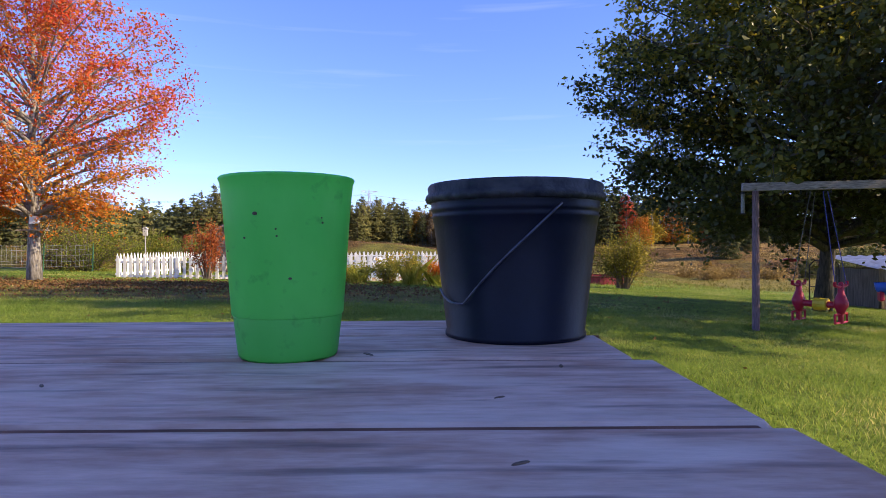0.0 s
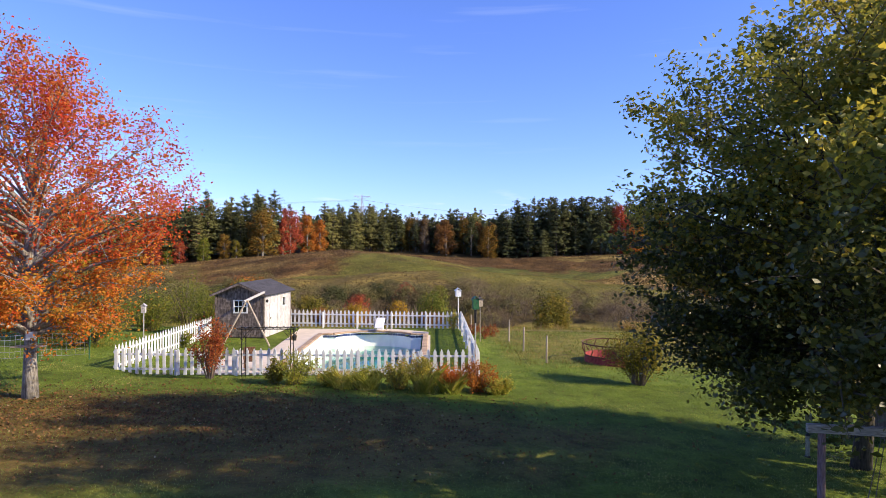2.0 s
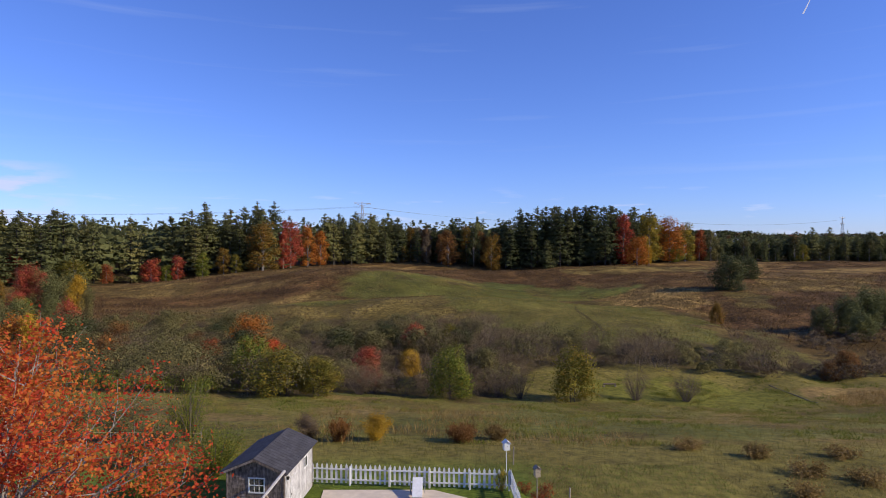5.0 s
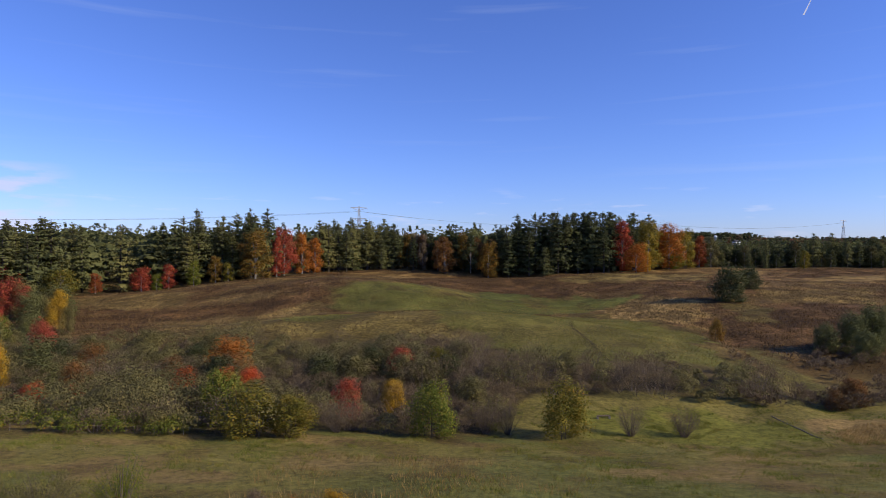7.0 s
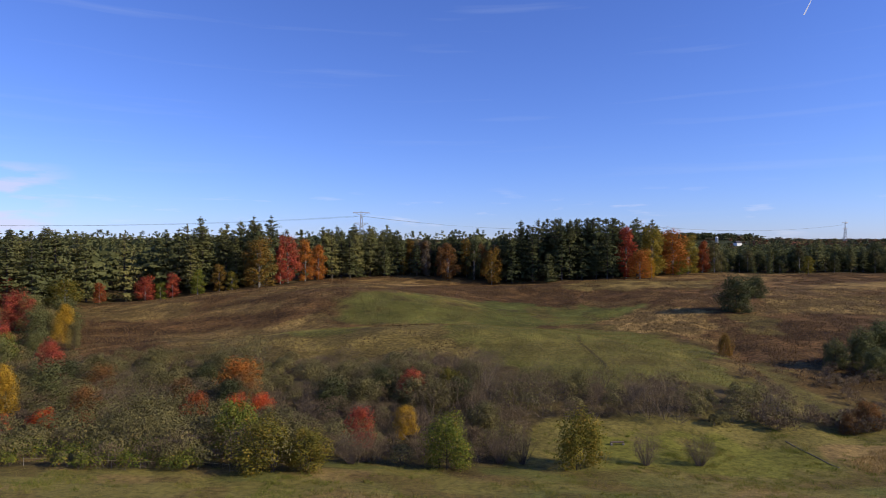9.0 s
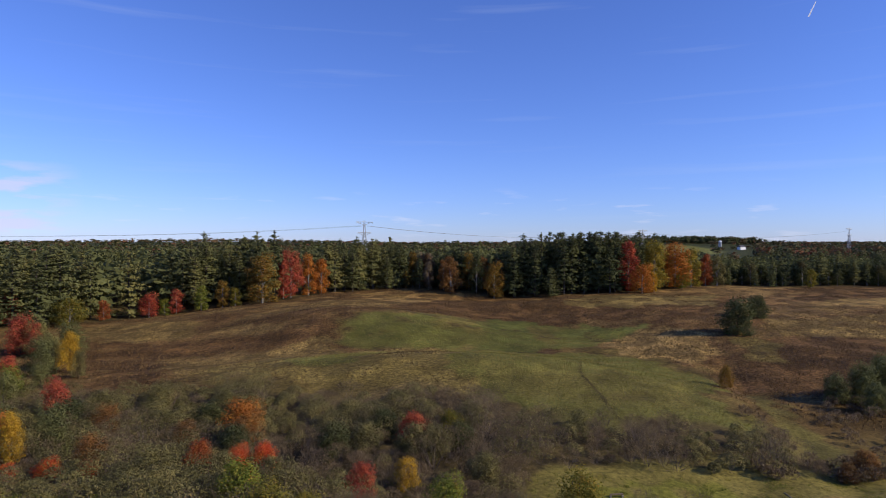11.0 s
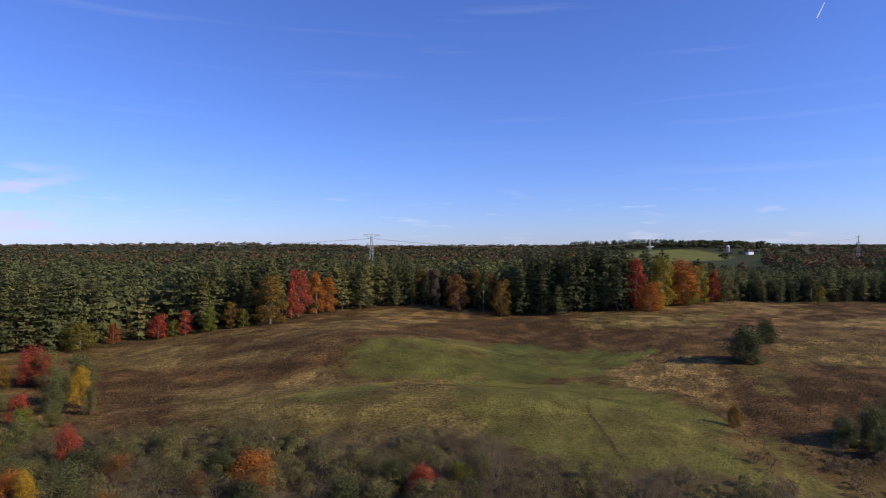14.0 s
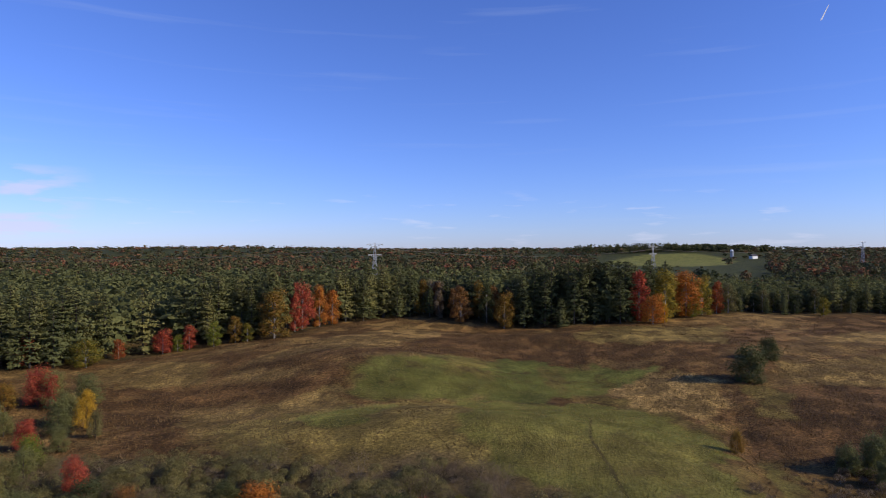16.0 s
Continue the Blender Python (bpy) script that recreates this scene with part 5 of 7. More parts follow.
part("saucer", Geo().lathe([(0.0005, 0.0), (0.2, 0.02), (0.23, 0.06), (0.21, 0.09), (0.0005, 0.10)], 20).mesh("saucer", True), "red_plastic", dish)
part("rope", Geo().tube([(0, 0, 0.1), (0.02, 0, 2.2)], 0.01, 5), "chain", dish)
cx, cy = 17.6, 13.6
coop = thing("chicken_coop", "low brown board coop with corrugated metal roof", "coop", (cx, cy, gz(cx, cy)))
for k in range(16):
    part("board", Geo().box((-1.5 + 0.2 * k, -1.0, 0.62), (0.19, 0.025, 1.28), cut=0.004), "barn_wood", coop)
for y in (-0.98, 1.0):
    for x in (-1.6, 1.6):
        part("post", Geo().box((x, y, 0.62), (0.09, 0.09, 1.3)), "barn_wood", coop)
part("side_wall", Geo().box((-1.61, 0, 0.62), (0.03, 2.0, 1.25)), "barn_wood", coop)
part("back_wall", Geo().box((0, 1.02, 0.62), (3.2, 0.03, 1.25)), "barn_wood", coop)
rf = Geo()
n = 40
for k in range(n):
    x0, x1 = -1.85 + 3.7 * k / n, -1.85 + 3.7 * (k + 1) / n
    z0, z1 = 0.03 * math.sin(k * 1.57), 0.03 * math.sin((k + 1) * 1.57)
    rf.add([(x0, -1.25, 1.28 + z0), (x1, -1.25, 1.28 + z1), (x1, 1.25, 1.62 + z1), (x0, 1.25, 1.62 + z0), (x0, -1.25, 1.275 + z0), (x1, -1.25, 1.275 + z1), (x1, 1.25, 1.615 + z1), (x0, 1.25, 1.615 + z0)], [(0, 1, 2, 3), (7, 6, 5, 4), (0, 4, 5, 1)])
part("metal_roof", rf, "metal_roof", coop)
part("feed_bin", Geo().box((-1.35, -1.35, 0.28), (0.42, 0.4, 0.55), cut=0.02), "trim", coop)
rack = thing("iron_gate", "rusty iron gate leaning beside the coop", "gate", (14.6, 13.0, gz(14.6, 13.0)))
part("gate_frame", Geo().tube([(-0.45, 0, -0.05), (-0.45, 0, 1.25), (-0.3, 0, 1.38), (0.3, 0, 1.38), (0.45, 0, 1.25), (0.45, 0, -0.05)], 0.022, 6), "iron", rack)
for z in (0.25, 0.6, 0.95):
    part("bar", Geo().tube([(-0.45, 0, z), (0.45, 0, z)], 0.014, 6), "iron", rack)

# ---- picket fences round the pool ----
picket_me = Geo().add([(-0.065, -0.011, 0), (0.065, -0.011, 0), (0.065, -0.011, 0.98), (0.0, -0.011, 1.12), (-0.065, -0.011, 0.98), (-0.065, 0.011, 0), (0.065, 0.011, 0), (0.065, 0.011, 0.98), (0.0, 0.011, 1.12), (-0.065, 0.011, 0.98)],
                      [(0, 1, 2, 3, 4), (9, 8, 7, 6, 5), (0, 5, 6, 1), (1, 6, 7, 2), (2, 7, 8, 3), (3, 8, 9, 4), (4, 9, 5, 0)]).mesh("picket")
post_me = Geo().box((0, 0, 0.42), (0.10, 0.10, 1.16), cut=0.008).mesh("post")
FENCE = {"front": ((-10.95, 21.0), (4.12, 20.5)), "side": ((4.12, 20.5), (4.15, 35.3)), "rear": ((4.15, 35.3), (-7.3, 36.6)), "garden": ((-10.95, 21.0), (-10.72, 31.5))}
PICKET_RUN = []
for key, (a, b) in FENCE.items():
    a, b = Vector(a), Vector(b)
    ln, ang = (b - a).length, math.degrees(math.atan2(b.y - a.y, b.x - a.x))
    z0, z1 = POOL_Z + 0.0, POOL_Z + 0.0
    if key == "garden":
        z0, z1 = -0.38, -0.45
    f = thing("picket_fence", "white painted wooden picket fence round the swimming pool", "fence", (a.x, a.y, z0 + 0.06), ang, "pool fences")
    PICKET_RUN.append((f, ln, key))
    for z in (0.22, 0.82):
        part("rail", Geo().box((ln / 2, 0.035, z), (ln, 0.04, 0.085), cut=0.004), "white_paint", f)
    n = max(2, round(ln / 2.35))
    for k in range(n + 1):
        if key in ("side", "garden") and k == 0:
            continue
        if key == "rear" and k == 0:
            continue
        part("post", post_me, "white_paint", f, m=Matrix.Translation((ln * k / n, 0.10, 0)))

# ---- swimming pool ----
pool = thing("swimming_pool", "in-ground swimming pool with pale liner and murky teal water", "pool", (0, 0, 0))
inner = pool_outline(0.0)
n = len(inner)
zt, zb = POOL_Z + 0.03, POOL_Z - 1.9
g = Geo()
levels = [(0.0, zt), (0.0, zt - 0.16), (-0.02, zt - 1.02), (-0.12, zt - 1.08), (-0.72, zt - 1.16), (-1.3, zb)]
for grow, z in levels:
    g.v += [(x, y, z) for x, y in pool_outline(grow)]
for i in range(len(levels) - 1):
    for k in range(n):
        j = (k + 1) % n
        g.f.append((i * n + k, i * n + j, (i + 1) * n + j, (i + 1) * n + k))
g.f.append(tuple(range((len(levels) - 1) * n, len(levels) * n)))
part("basin", g, "liner", pool, "pale stained vinyl liner")
deep = []
for k, (x, y) in enumerate(pool_outline(-1.1)):
    deep.append((x + 0.16 * math.sin(2.1 * y + x), y + 0.16 * math.sin(1.7 * x + 0.6 * y)))
part("deep_water", Geo().prism(deep, zt - 1.5, zt - 0.95), "water", pool, "murky dark teal deep end")
rim = pool_outline(-0.03)
surface_water = part("water", Geo().add([(x, y, zt - 0.85) for x, y in rim], [tuple(range(len(rim)))]), "clear_water", pool, "clear turquoise water over the pale shelf")
surface_water.visible_shadow = False
# tile band just under the rim, tile by tile along the far end
band_in, band_out = pool_outline(-0.012), pool_outline(0.02)
tile_paths = [(Vector(band_in[k]), Vector(band_in[(k + 1) % n])) for k in range(n)]
# coping stones
ring = pool_outline(0.14)
walkp = [Vector(q) for q in ring] + [Vector(ring[0])]
stone = []
for a, b in zip(walkp, walkp[1:]):
    ln = (b - a).length
    m = max(1, round(ln / 0.3))
    for k in range(m):
        p0, p1 = a.lerp(b, k / m), a.lerp(b, (k + 1) / m)
        stone.append(((p0 + p1) / 2, math.degrees(math.atan2(b.y - a.y, b.x - a.x)), ln / m))
COPING = stone
# concrete deck round the pool in slabs
deck = thing("pool_deck", "pale beige concrete deck round the swimming pool", "deck", (0, 0, 0), kind="structure")
dz = POOL_Z + 0.035
x0, x1, y0, y1 = POOL
outer = pool_outline(0.06)
far_arc = [q for q in outer if q[1] > y1 - 0.02]
near_arc = [q for q in outer if q[1] < y0 + 0.02]
far_arc.sort(key=lambda q: q[0])
near_arc.sort(key=lambda q: q[0])
part("slab", Geo().prism([(-7.7, 21.25), (x0 - 0.06, 21.25), (x0 - 0.06, 27.0), (-7.7, 27.0)], dz - 0.3, dz), "deck", deck)
part("slab", Geo().prism([(-6.1, 27.01), (x0 - 0.06, 27.01), (x0 - 0.06, 32.0), (-6.25, 32.0)], dz - 0.3, dz), "deck", deck)
part("slab", Geo().prism([(-6.25, 32.01), (x0 - 0.06, 32.01), (x0 - 0.06, far_arc[0][1])] + [q for q in far_arc if q[0] < -1.4] + [(-1.35, 35.4), (-6.4, 35.5)], dz - 0.3, dz), "deck", deck)
part("slab", Geo().prism([q for q in far_arc if q[0] > -1.9] + [(2.0, y1), (2.0, 34.0), (-0.2, 35.35), (-1.34, 35.4)], dz - 0.3, dz), "deck", deck)
part("slab", Geo().prism([(x0 - 0.05, 21.25), (2.1, 21.25), (2.1, y0)] + near_arc[::-1], dz - 0.3, dz), "deck", deck)
part("slab", Geo().prism([(x1 + 0.06, y0 + 0.01), (2.12, y0 + 0.01), (2.12, y1 - 0.01), (x1 + 0.06, y1 - 0.01)], dz - 0.3, dz), "deck", deck)
for k in range(9):
    part("brick", Geo().box((2.32, 21.55 + 0.26 * k, dz - 0.02), (0.34, 0.22, 0.08), cut=0.01), "coping", deck)
board = thing("diving_board", "white diving board on a low stand beside the pool", "diving board", (-1.1, 34.6, dz))
part("board", Geo().box((0, 0, 0), (0.56, 1.7, 0.06), Matrix.Translation((0, -0.1, 0.50)) @ Euler((radians(15), 0, 0)).to_matrix().to_4x4(), cut=0.01), "white_paint", board)
part("stand", Geo().box((0, 0.2, 0.22), (0.40, 0.5, 0.44), cut=0.02), "white_paint", board)
for s in (-1, 1):
    part("rail", Geo().tube([(s * 0.40, 0.85, 0.0), (s * 0.40, 0.85, 0.62), (s * 0.40, 0.6, 0.72), (s * 0.40, 0.3, 0.62), (s * 0.40, 0.3, 0.0)], 0.022, 6), "steel", board)
bask = thing("wicker_basket", "small tan wicker basket on the pool deck", "basket", (-5.75, 30.7, dz))
part("body", Geo().lathe([(0.0005, 0.01), (0.17, 0.0), (0.22, 0.24), (0.20, 0.24), (0.16, 0.03), (0.0005, 0.03)], 14), "basket", bask)
part("handle", Geo().tube([(-0.2, 0, 0.22), (-0.14, 0, 0.36), (0, 0, 0.42), (0.14, 0, 0.36), (0.2, 0, 0.22)], 0.014, 5), "basket", bask)
light_ob = thing("pool_float", "white round float lying at the pool edge", "float", (-4.3, 24.3, dz - 0.0))
part("ball", Geo().lathe([(0.0005, 0.0), (0.12, 0.03), (0.19, 0.12), (0.19, 0.2), (0.12, 0.29), (0.0005, 0.32)], 16).mesh("ball", True), "white_paint", light_ob)
for (bx, by, c, nm, lb) in ((-5.7, 22.1, "rust", "deck_chair", "dark metal deck chair beside the pool fence"),):
    ch = thing(nm, lb, "chair", (bx, by, dz), 20)
    part("seat", Geo().box((0, 0, 0.40), (0.5, 0.5, 0.05), cut=0.01), c, ch)
    part("backrest", Geo().box((0, 0.25, 0.68), (0.5, 0.05, 0.52), cut=0.01), c, ch)
    for x in (-0.22, 0.22):
        for y in (-0.22, 0.22):
            part("leg", Geo().box((x, y, 0.19), (0.04, 0.04, 0.38)), c, ch)

# ---- garden shed ----
shed = thing("garden_shed", "small grey shingled garden shed with dark roof and white side", "shed", (-7.62, 31.45, POOL_Z + 0.02), -6)
W, D, H, R = 3.0, 4.7, 2.52, 0.62
part("front_wall", Geo().prism([(-W, 0), (0, 0), (0, H), (-W / 2, H + R), (-W, H)], -0.10, 0.0, Euler((radians(90), 0, 0)).to_matrix().to_4x4()), "shingle", shed)
part("rear_wall", Geo().prism([(-W, 0), (0, 0), (0, H), (-W / 2, H + R), (-W, H)], -D, -D + 0.1, Euler((radians(90), 0, 0)).to_matrix().to_4x4()), "shingle", shed)
part("left_wall", Geo().box((-W + 0.05, D / 2, H / 2), (0.1, D - 0.21, H - 0.01)), "shingle", shed)
for k in range(24):
    part("side_board", Geo().box((-0.03, 0.11 + (D - 0.22) * (k + 0.5) / 24, H / 2 - 0.03), (0.06, (D - 0.22) / 24 - 0.008, H - 0.06), cut=0.004), "shed_white", shed)
sh = Geo()
rng = np.random.RandomState(5)
for r in range(23):
    z = 0.05 + 0.135 * r
    lo, hi = -W, 0.0
    if z > H:
        k = (z - H + 0.10) / R
        lo, hi = -W + k * W / 2, -k * W / 2
    x = lo + rng.uniform(0, 0.05)
    while x < hi - 0.04:
        w = min(rng.uniform(0.09, 0.22), hi - x)
        if not (-1.86 < x + w / 2 < -1.0 and 1.42 < z + 0.07 < 2.22):
            t = rng.uniform(0.008, 0.02)
            zb2 = z + rng.uniform(-0.008, 0.008)
            sh.add([(x, -0.002, zb2 + 0.15), (x + w - 0.008, -0.002, zb2 + 0.15), (x + w - 0.008, -t - 0.006, zb2), (x, -t - 0.006, zb2), (x, 0.0, zb2), (x + w - 0.008, 0.0, zb2)], [(0, 3, 2, 1), (3, 4, 5, 2), (0, 4, 3), (1, 2, 5)])
        x += w
tagged(part("shingles", sh, "shingle", shed), kind="stuff")
for s in (-1, 1):
    run = math.hypot(W / 2 + 0.22, R * (W / 2 + 0.22) / (W / 2))
    tilt = math.atan2(R, W / 2)
    m = Matrix.Translation((-W / 2 + s * (W / 2 + 0.22) / 2, D / 2, H + R + 0.05 - R * (W / 2 + 0.22) / W)) @ Euler((0, s * tilt, 0)).to_matrix().to_4x4()
    rp = part("roof", Geo().box((0, 0, 0), (run, D + 0.5, 0.06), m, cut=0.006), "roof", shed)
    cs = Geo()
    for q in range(9):
        x = -run / 2 + run * (q + 0.5) / 9
        y = -D / 2 - 0.24
        while y < D / 2 + 0.2:
            wd = min(0.30, D / 2 + 0.24 - y)
            cs.box((x, y + wd / 2, 0.035 + 0.003 * ((q * 7 + int(y * 10)) % 3)), (run / 9 + 0.02, wd - 0.012, 0.012), m)
            y += 0.31
    tagged(part("roof_shingles", cs, "roof", shed), kind="stuff")
for x0 in (-W, 0.0):
    part("corner_trim", Geo().box((x0 + (0.05 if x0 else 0) - (0.05 if x0 == 0 else 0), -0.018, H / 2), (0.08, 0.03, H)), "shingle", shed)
for s in (-1, 1):
    ln = math.hypot(W / 2 + 0.2, R * 1.13)
    m = Matrix.Translation((-W / 2 + s * (W / 4 + 0.1), -0.24, H + R * 0.44)) @ Euler((0, s * tilt, 0)).to_matrix().to_4x4()
    part("barge_board", Geo().box((0, 0, 0), (ln, 0.03, 0.11), m), "shingle", shed)
wdw = part("window", Geo().box((-1.43, 0.012, 1.82), (0.80, 0.03, 0.76)), "glass", shed)
part("frame", Geo().box((-1.43, -0.015, 1.46), (0.88, 0.05, 0.07)).box((-1.43, -0.015, 2.18), (0.88, 0.05, 0.07)).box((-1.83, -0.015, 1.82), (0.07, 0.05, 0.66)).box((-1.03, -0.015, 1.82), (0.07, 0.05, 0.66)), "white_paint", wdw)
part("muntin", Geo().box((-1.43, -0.0125, 1.82), (0.73, 0.028, 0.045)).box((-1.555, -0.013, 1.82), (0.025, 0.026, 0.65)).box((-1.305, -0.013, 1.82), (0.025, 0.026, 0.65)), "white_paint", wdw)
sw = part("side_window", Geo().box((0.012, 3.3, 1.9), (0.02, 0.5, 0.55)), "glass", shed)
part("frame", Geo().box((0.024, 3.3, 1.61), (0.035, 0.6, 0.06)).box((0.024, 3.3, 2.19), (0.035, 0.6, 0.06)).box((0.024, 3.02, 1.9), (0.035, 0.06, 0.52)).box((0.024, 3.58, 1.9), (0.035, 0.06, 0.52)).box((0.024, 3.3, 1.9), (0.03, 0.03, 0.52)), "white_paint", sw)
dr = part("door", Geo().box((0.012, 1.25, 0.98), (0.03, 0.9, 1.92), cut=0.004), "shed_white", shed)
part("latch", Geo().box((0.04, 0.95, 1.05), (0.03, 0.05, 0.12), cut=0.005), "iron", dr)
part("wall_lamp", Geo().lathe([(0.0005, 0.0), (0.06, 0.02), (0.08, 0.14), (0.03, 0.18), (0.0005, 0.19)], 10, (0.09, 0.25, 2.05)), "iron", shed)
# old swing frame leaning on the shed
af = thing("pole_frame", "bare wooden pole frame leaning against the shed", "frame", (-7.85, 28.6, POOL_Z + 0.02))
for s in (-1, 1):
    part("leg", Geo().tube([(s * 1.28 + 0.02, 0, -0.05), (s * 0.02, 0.25, 2.42)], [0.055, 0.05], 8), "pale_wood", af)
part("beam", Geo().tube([(-0.12, 0.05, 2.36), (0.30, 2.5, 2.7)], [0.075, 0.075], 8), "trim", af)

# ---- iron arbour by the gate ----
arb = thing("iron_arbour", "tall black iron arbour with flat slatted top", "arbour", (-5.42, 20.05, POOL_Z - 0.16))
for x in (0.0, 1.95):
    for y in (0.0, 0.55):
        part("leg", Geo().tube([(x, y, -0.1), (x, y, 2.22)], 0.022, 6), "iron", arb)
    for z in (0.4, 0.8, 1.2, 1.6, 2.0):
        part("rung", Geo().tube([(x, 0, z), (x, 0.55, z)], 0.013, 5), "iron", arb)
    for y in (0.0, 0.55):
        s = 1 if x == 0 else -1
        part("scroll", Geo().tube([(x, y, 1.75), (x + s * 0.12, y, 1.95), (x + s * 0.3, y, 2.16)], 0.010, 5), "iron", arb)
        part("scroll", Geo().tube([(x, y, 1.75), (x - s * 0.10, y, 1.95), (x - s * 0.2, y, 2.18)], 0.010, 5), "iron", arb)
for y in (0.0, 0.55):
    part("top_rail", Geo().tube([(-0.2, y, 2.22), (2.15, y, 2.22)], 0.024, 6), "iron", arb)
for k in range(9):
    part("slat", Geo().tube([(-0.18 + 0.287 * k, -0.1, 2.25), (-0.18 + 0.287 * k, 0.65, 2.25)], 0.017, 5), "iron", arb)
lant = thing("hanging_lantern", "small dark lantern hanging from the iron arbour", "lantern", (-3.4, 20.42, POOL_Z + 1.55))
part("body", Geo().lathe([(0.0005, 0.0), (0.08, 0.0), (0.09, 0.16), (0.11, 0.17), (0.03, 0.25), (0.0005, 0.26)], 8), "iron", lant)
part("hook", Geo().tube([(0, 0, 0.25), (0, 0, 0.45), (0, 0.1, 0.66)], 0.006, 5), "iron", lant)


# ---- bird houses on poles ----
def bird_house(x, y, top, body_key, roof_key, pole_key, label, w=0.17, h=0.3, turn=10, baffle=False):
    z = gz(x, y)
    ob = thing("bird_house", label, "bird house", (x, y, z), turn, "bird houses")
    t = top - z
    part("pole", Geo().tube([(0, 0, -0.2), (0, 0, t - h + 0.02)], 0.028, 8), pole_key, ob)
    bd = part("box", Geo().box((0, 0, t - h / 2), (w, w, h), cut=0.006), body_key, ob)
    part("entrance", Geo().tube([(0, -w / 2 - 0.003, t - h * 0.4), (0, -w / 2 + 0.01, t - h * 0.4)], 0.02, 10), "iron", bd)
    rfm = Geo()
    for s in (-1, 1):
        m = Matrix.Translation((s * w * 0.32, 0, t + w * 0.16)) @ Euler((0, s * radians(38), 0)).to_matrix().to_4x4()
        rfm.box((0, 0, 0), (w * 0.92, w * 1.35, 0.018), m)
    part("roof", rfm, roof_key, ob)
    if baffle:
        part("baffle", Geo().tube([(0, 0, t - h - 0.55), (0, 0, t - h - 0.02)], 0.05, 10), "iron", ob)
    return ob


bird_house(3.95, 35.75, 2.08, "white_paint", "white_paint", "white_paint", "white bird house on a white post by the fence corner", 0.34, 0.42)
bird_house(3.95, 20.0, 2.82, "green_paint", "green_paint", "trim", "dark green bird house on a tall grey pole", 0.24, 0.42, baffle=True)
bird_house(5.15, 32.6, 1.75, "pale_wood", "post_wood", "post_wood", "weathered brown bird house on a post beyond the fence", 0.28, 0.44)
bird_house(-11.9, 25.6, 2.0, "trim", "trim", "trim", "grey bird house on a pole behind the garden fence", 0.2, 0.36)
bird_house(-14.2, 20.6, 1.1, "trim", "white_paint", "post_wood", "low pale nest box on a post by the wire fence", 0.24, 0.24)

# ---- round bale feeder ----
rfx, rfy = 11.45, 26.6
fd = thing("bale_feeder", "round bale feeder of rusty bars over a red steel skirt", "feeder", (rfx, rfy, gz(rfx, rfy)))
part("skirt", Geo().lathe([(1.38, 0.0), (1.38, 0.42), (1.36, 0.42), (1.36, 0.0)], 40), "red_paint", fd, "faded red steel skirt")
part("top_ring", Geo().tube([(1.5 * math.cos(6.2832 * k / 36), 1.5 * math.sin(6.2832 * k / 36), 1.02) for k in range(37)], 0.036, 6, False), "rust", fd)
part("middle_ring", Geo().tube([(1.39 * math.cos(6.2832 * k / 36), 1.39 * math.sin(6.2832 * k / 36), 0.44) for k in range(37)], 0.024, 6, False), "rust", fd)
for k in range(14):
    a = 6.2832 * k / 14
    b = a + 0.16
    part("bar", Geo().tube([(1.39 * math.cos(a), 1.39 * math.sin(a), 0.42), (1.48 * math.cos(b), 1.48 * math.sin(b), 0.72), (1.5 * math.cos(a + 0.05), 1.5 * math.sin(a + 0.05), 1.02)], 0.030, 5), "rust", fd)
# field stakes
for x, y, h in ((7.0, 33.3, 1.35), (7.3, 29.3, 1.35), (7.9, 25.7, 1.35), (5.2, 42.0, 1.2)):
    st = thing("fence_stake", "thin pale wooden stake in the field", "stake", (x, y, gz(x, y)), 0, "field stakes")
    part("shaft", Geo().tube([(0, 0, -0.2), (0.03, 0.02, h)], [0.045, 0.04], 6), "pale_wood", st)
# wire garden fence
wf = thing("wire_fence", "sagging wire mesh garden fence on thin posts", "fence", (-24, 21.5, gz(-24, 21.5)))
for k in range(7):
    x, y = 1.9 * k, 0.6 * math.sin(k * 1.3)
    part("post", Geo().tube([(x, y, -0.1), (x + 0.05, y, 1.15)], 0.025, 6), "green_paint", wf)
for z in (0.15, 0.4, 0.65, 0.9, 1.08):
    part("wire", Geo().tube([(1.9 * k / 2, 0.6 * math.sin(k * 0.65), z - (0.06 if k % 2 else 0)) for k in range(13)], 0.007, 4, False), "steel", wf)
vw = Geo()
for k in range(66):
    x = 0.175 * k
    y = 0.6 * math.sin(x / 1.9 * 1.3)
    vw.tube([(x, y, 0.1), (x + 0.03, y, 1.06)], 0.004, 3, False)
part("mesh_wires", vw, "steel", wf)


# ---- maple and shrubs of the yard ----
MX, MY = -10.9, 15.6
make_tree("maple_tree", "red and orange autumn maple with pale grey trunk", "tree", (MX, MY, gz(MX, MY)), 11.0, 5.1, 2.3, 0.21, 21, "maple_leaf", 0.112, 56000, "bark", limbs=80, lean=(-0.2, 0.2), shape=0.95, low_leaf="maple_low", fill=0.7, fork=0.2, prof=[0.35, 0.6, 0.82, 0.98, 1.0, 0.9, 0.72, 0.48, 0.15])
fdr = thing("tray_feeder", "flat wooden tray feeder fixed on the maple trunk", "bird feeder", (MX + 0.05, MY - 0.25, gz(MX, MY) + 1.72))
part("tray", Geo().box((0.05, 0, 0), (0.95, 0.35, 0.04), cut=0.005), "pale_wood", fdr)
part("bracket", Geo().tube([(0, 0.1, -0.35), (0.25, 0.0, -0.02)], 0.02, 6), "post_wood", fdr)
part("feeder_box", Geo().box((0.14, 0.0, 0.34), (0.24, 0.22, 0.26), cut=0.008), "white_paint", fdr)


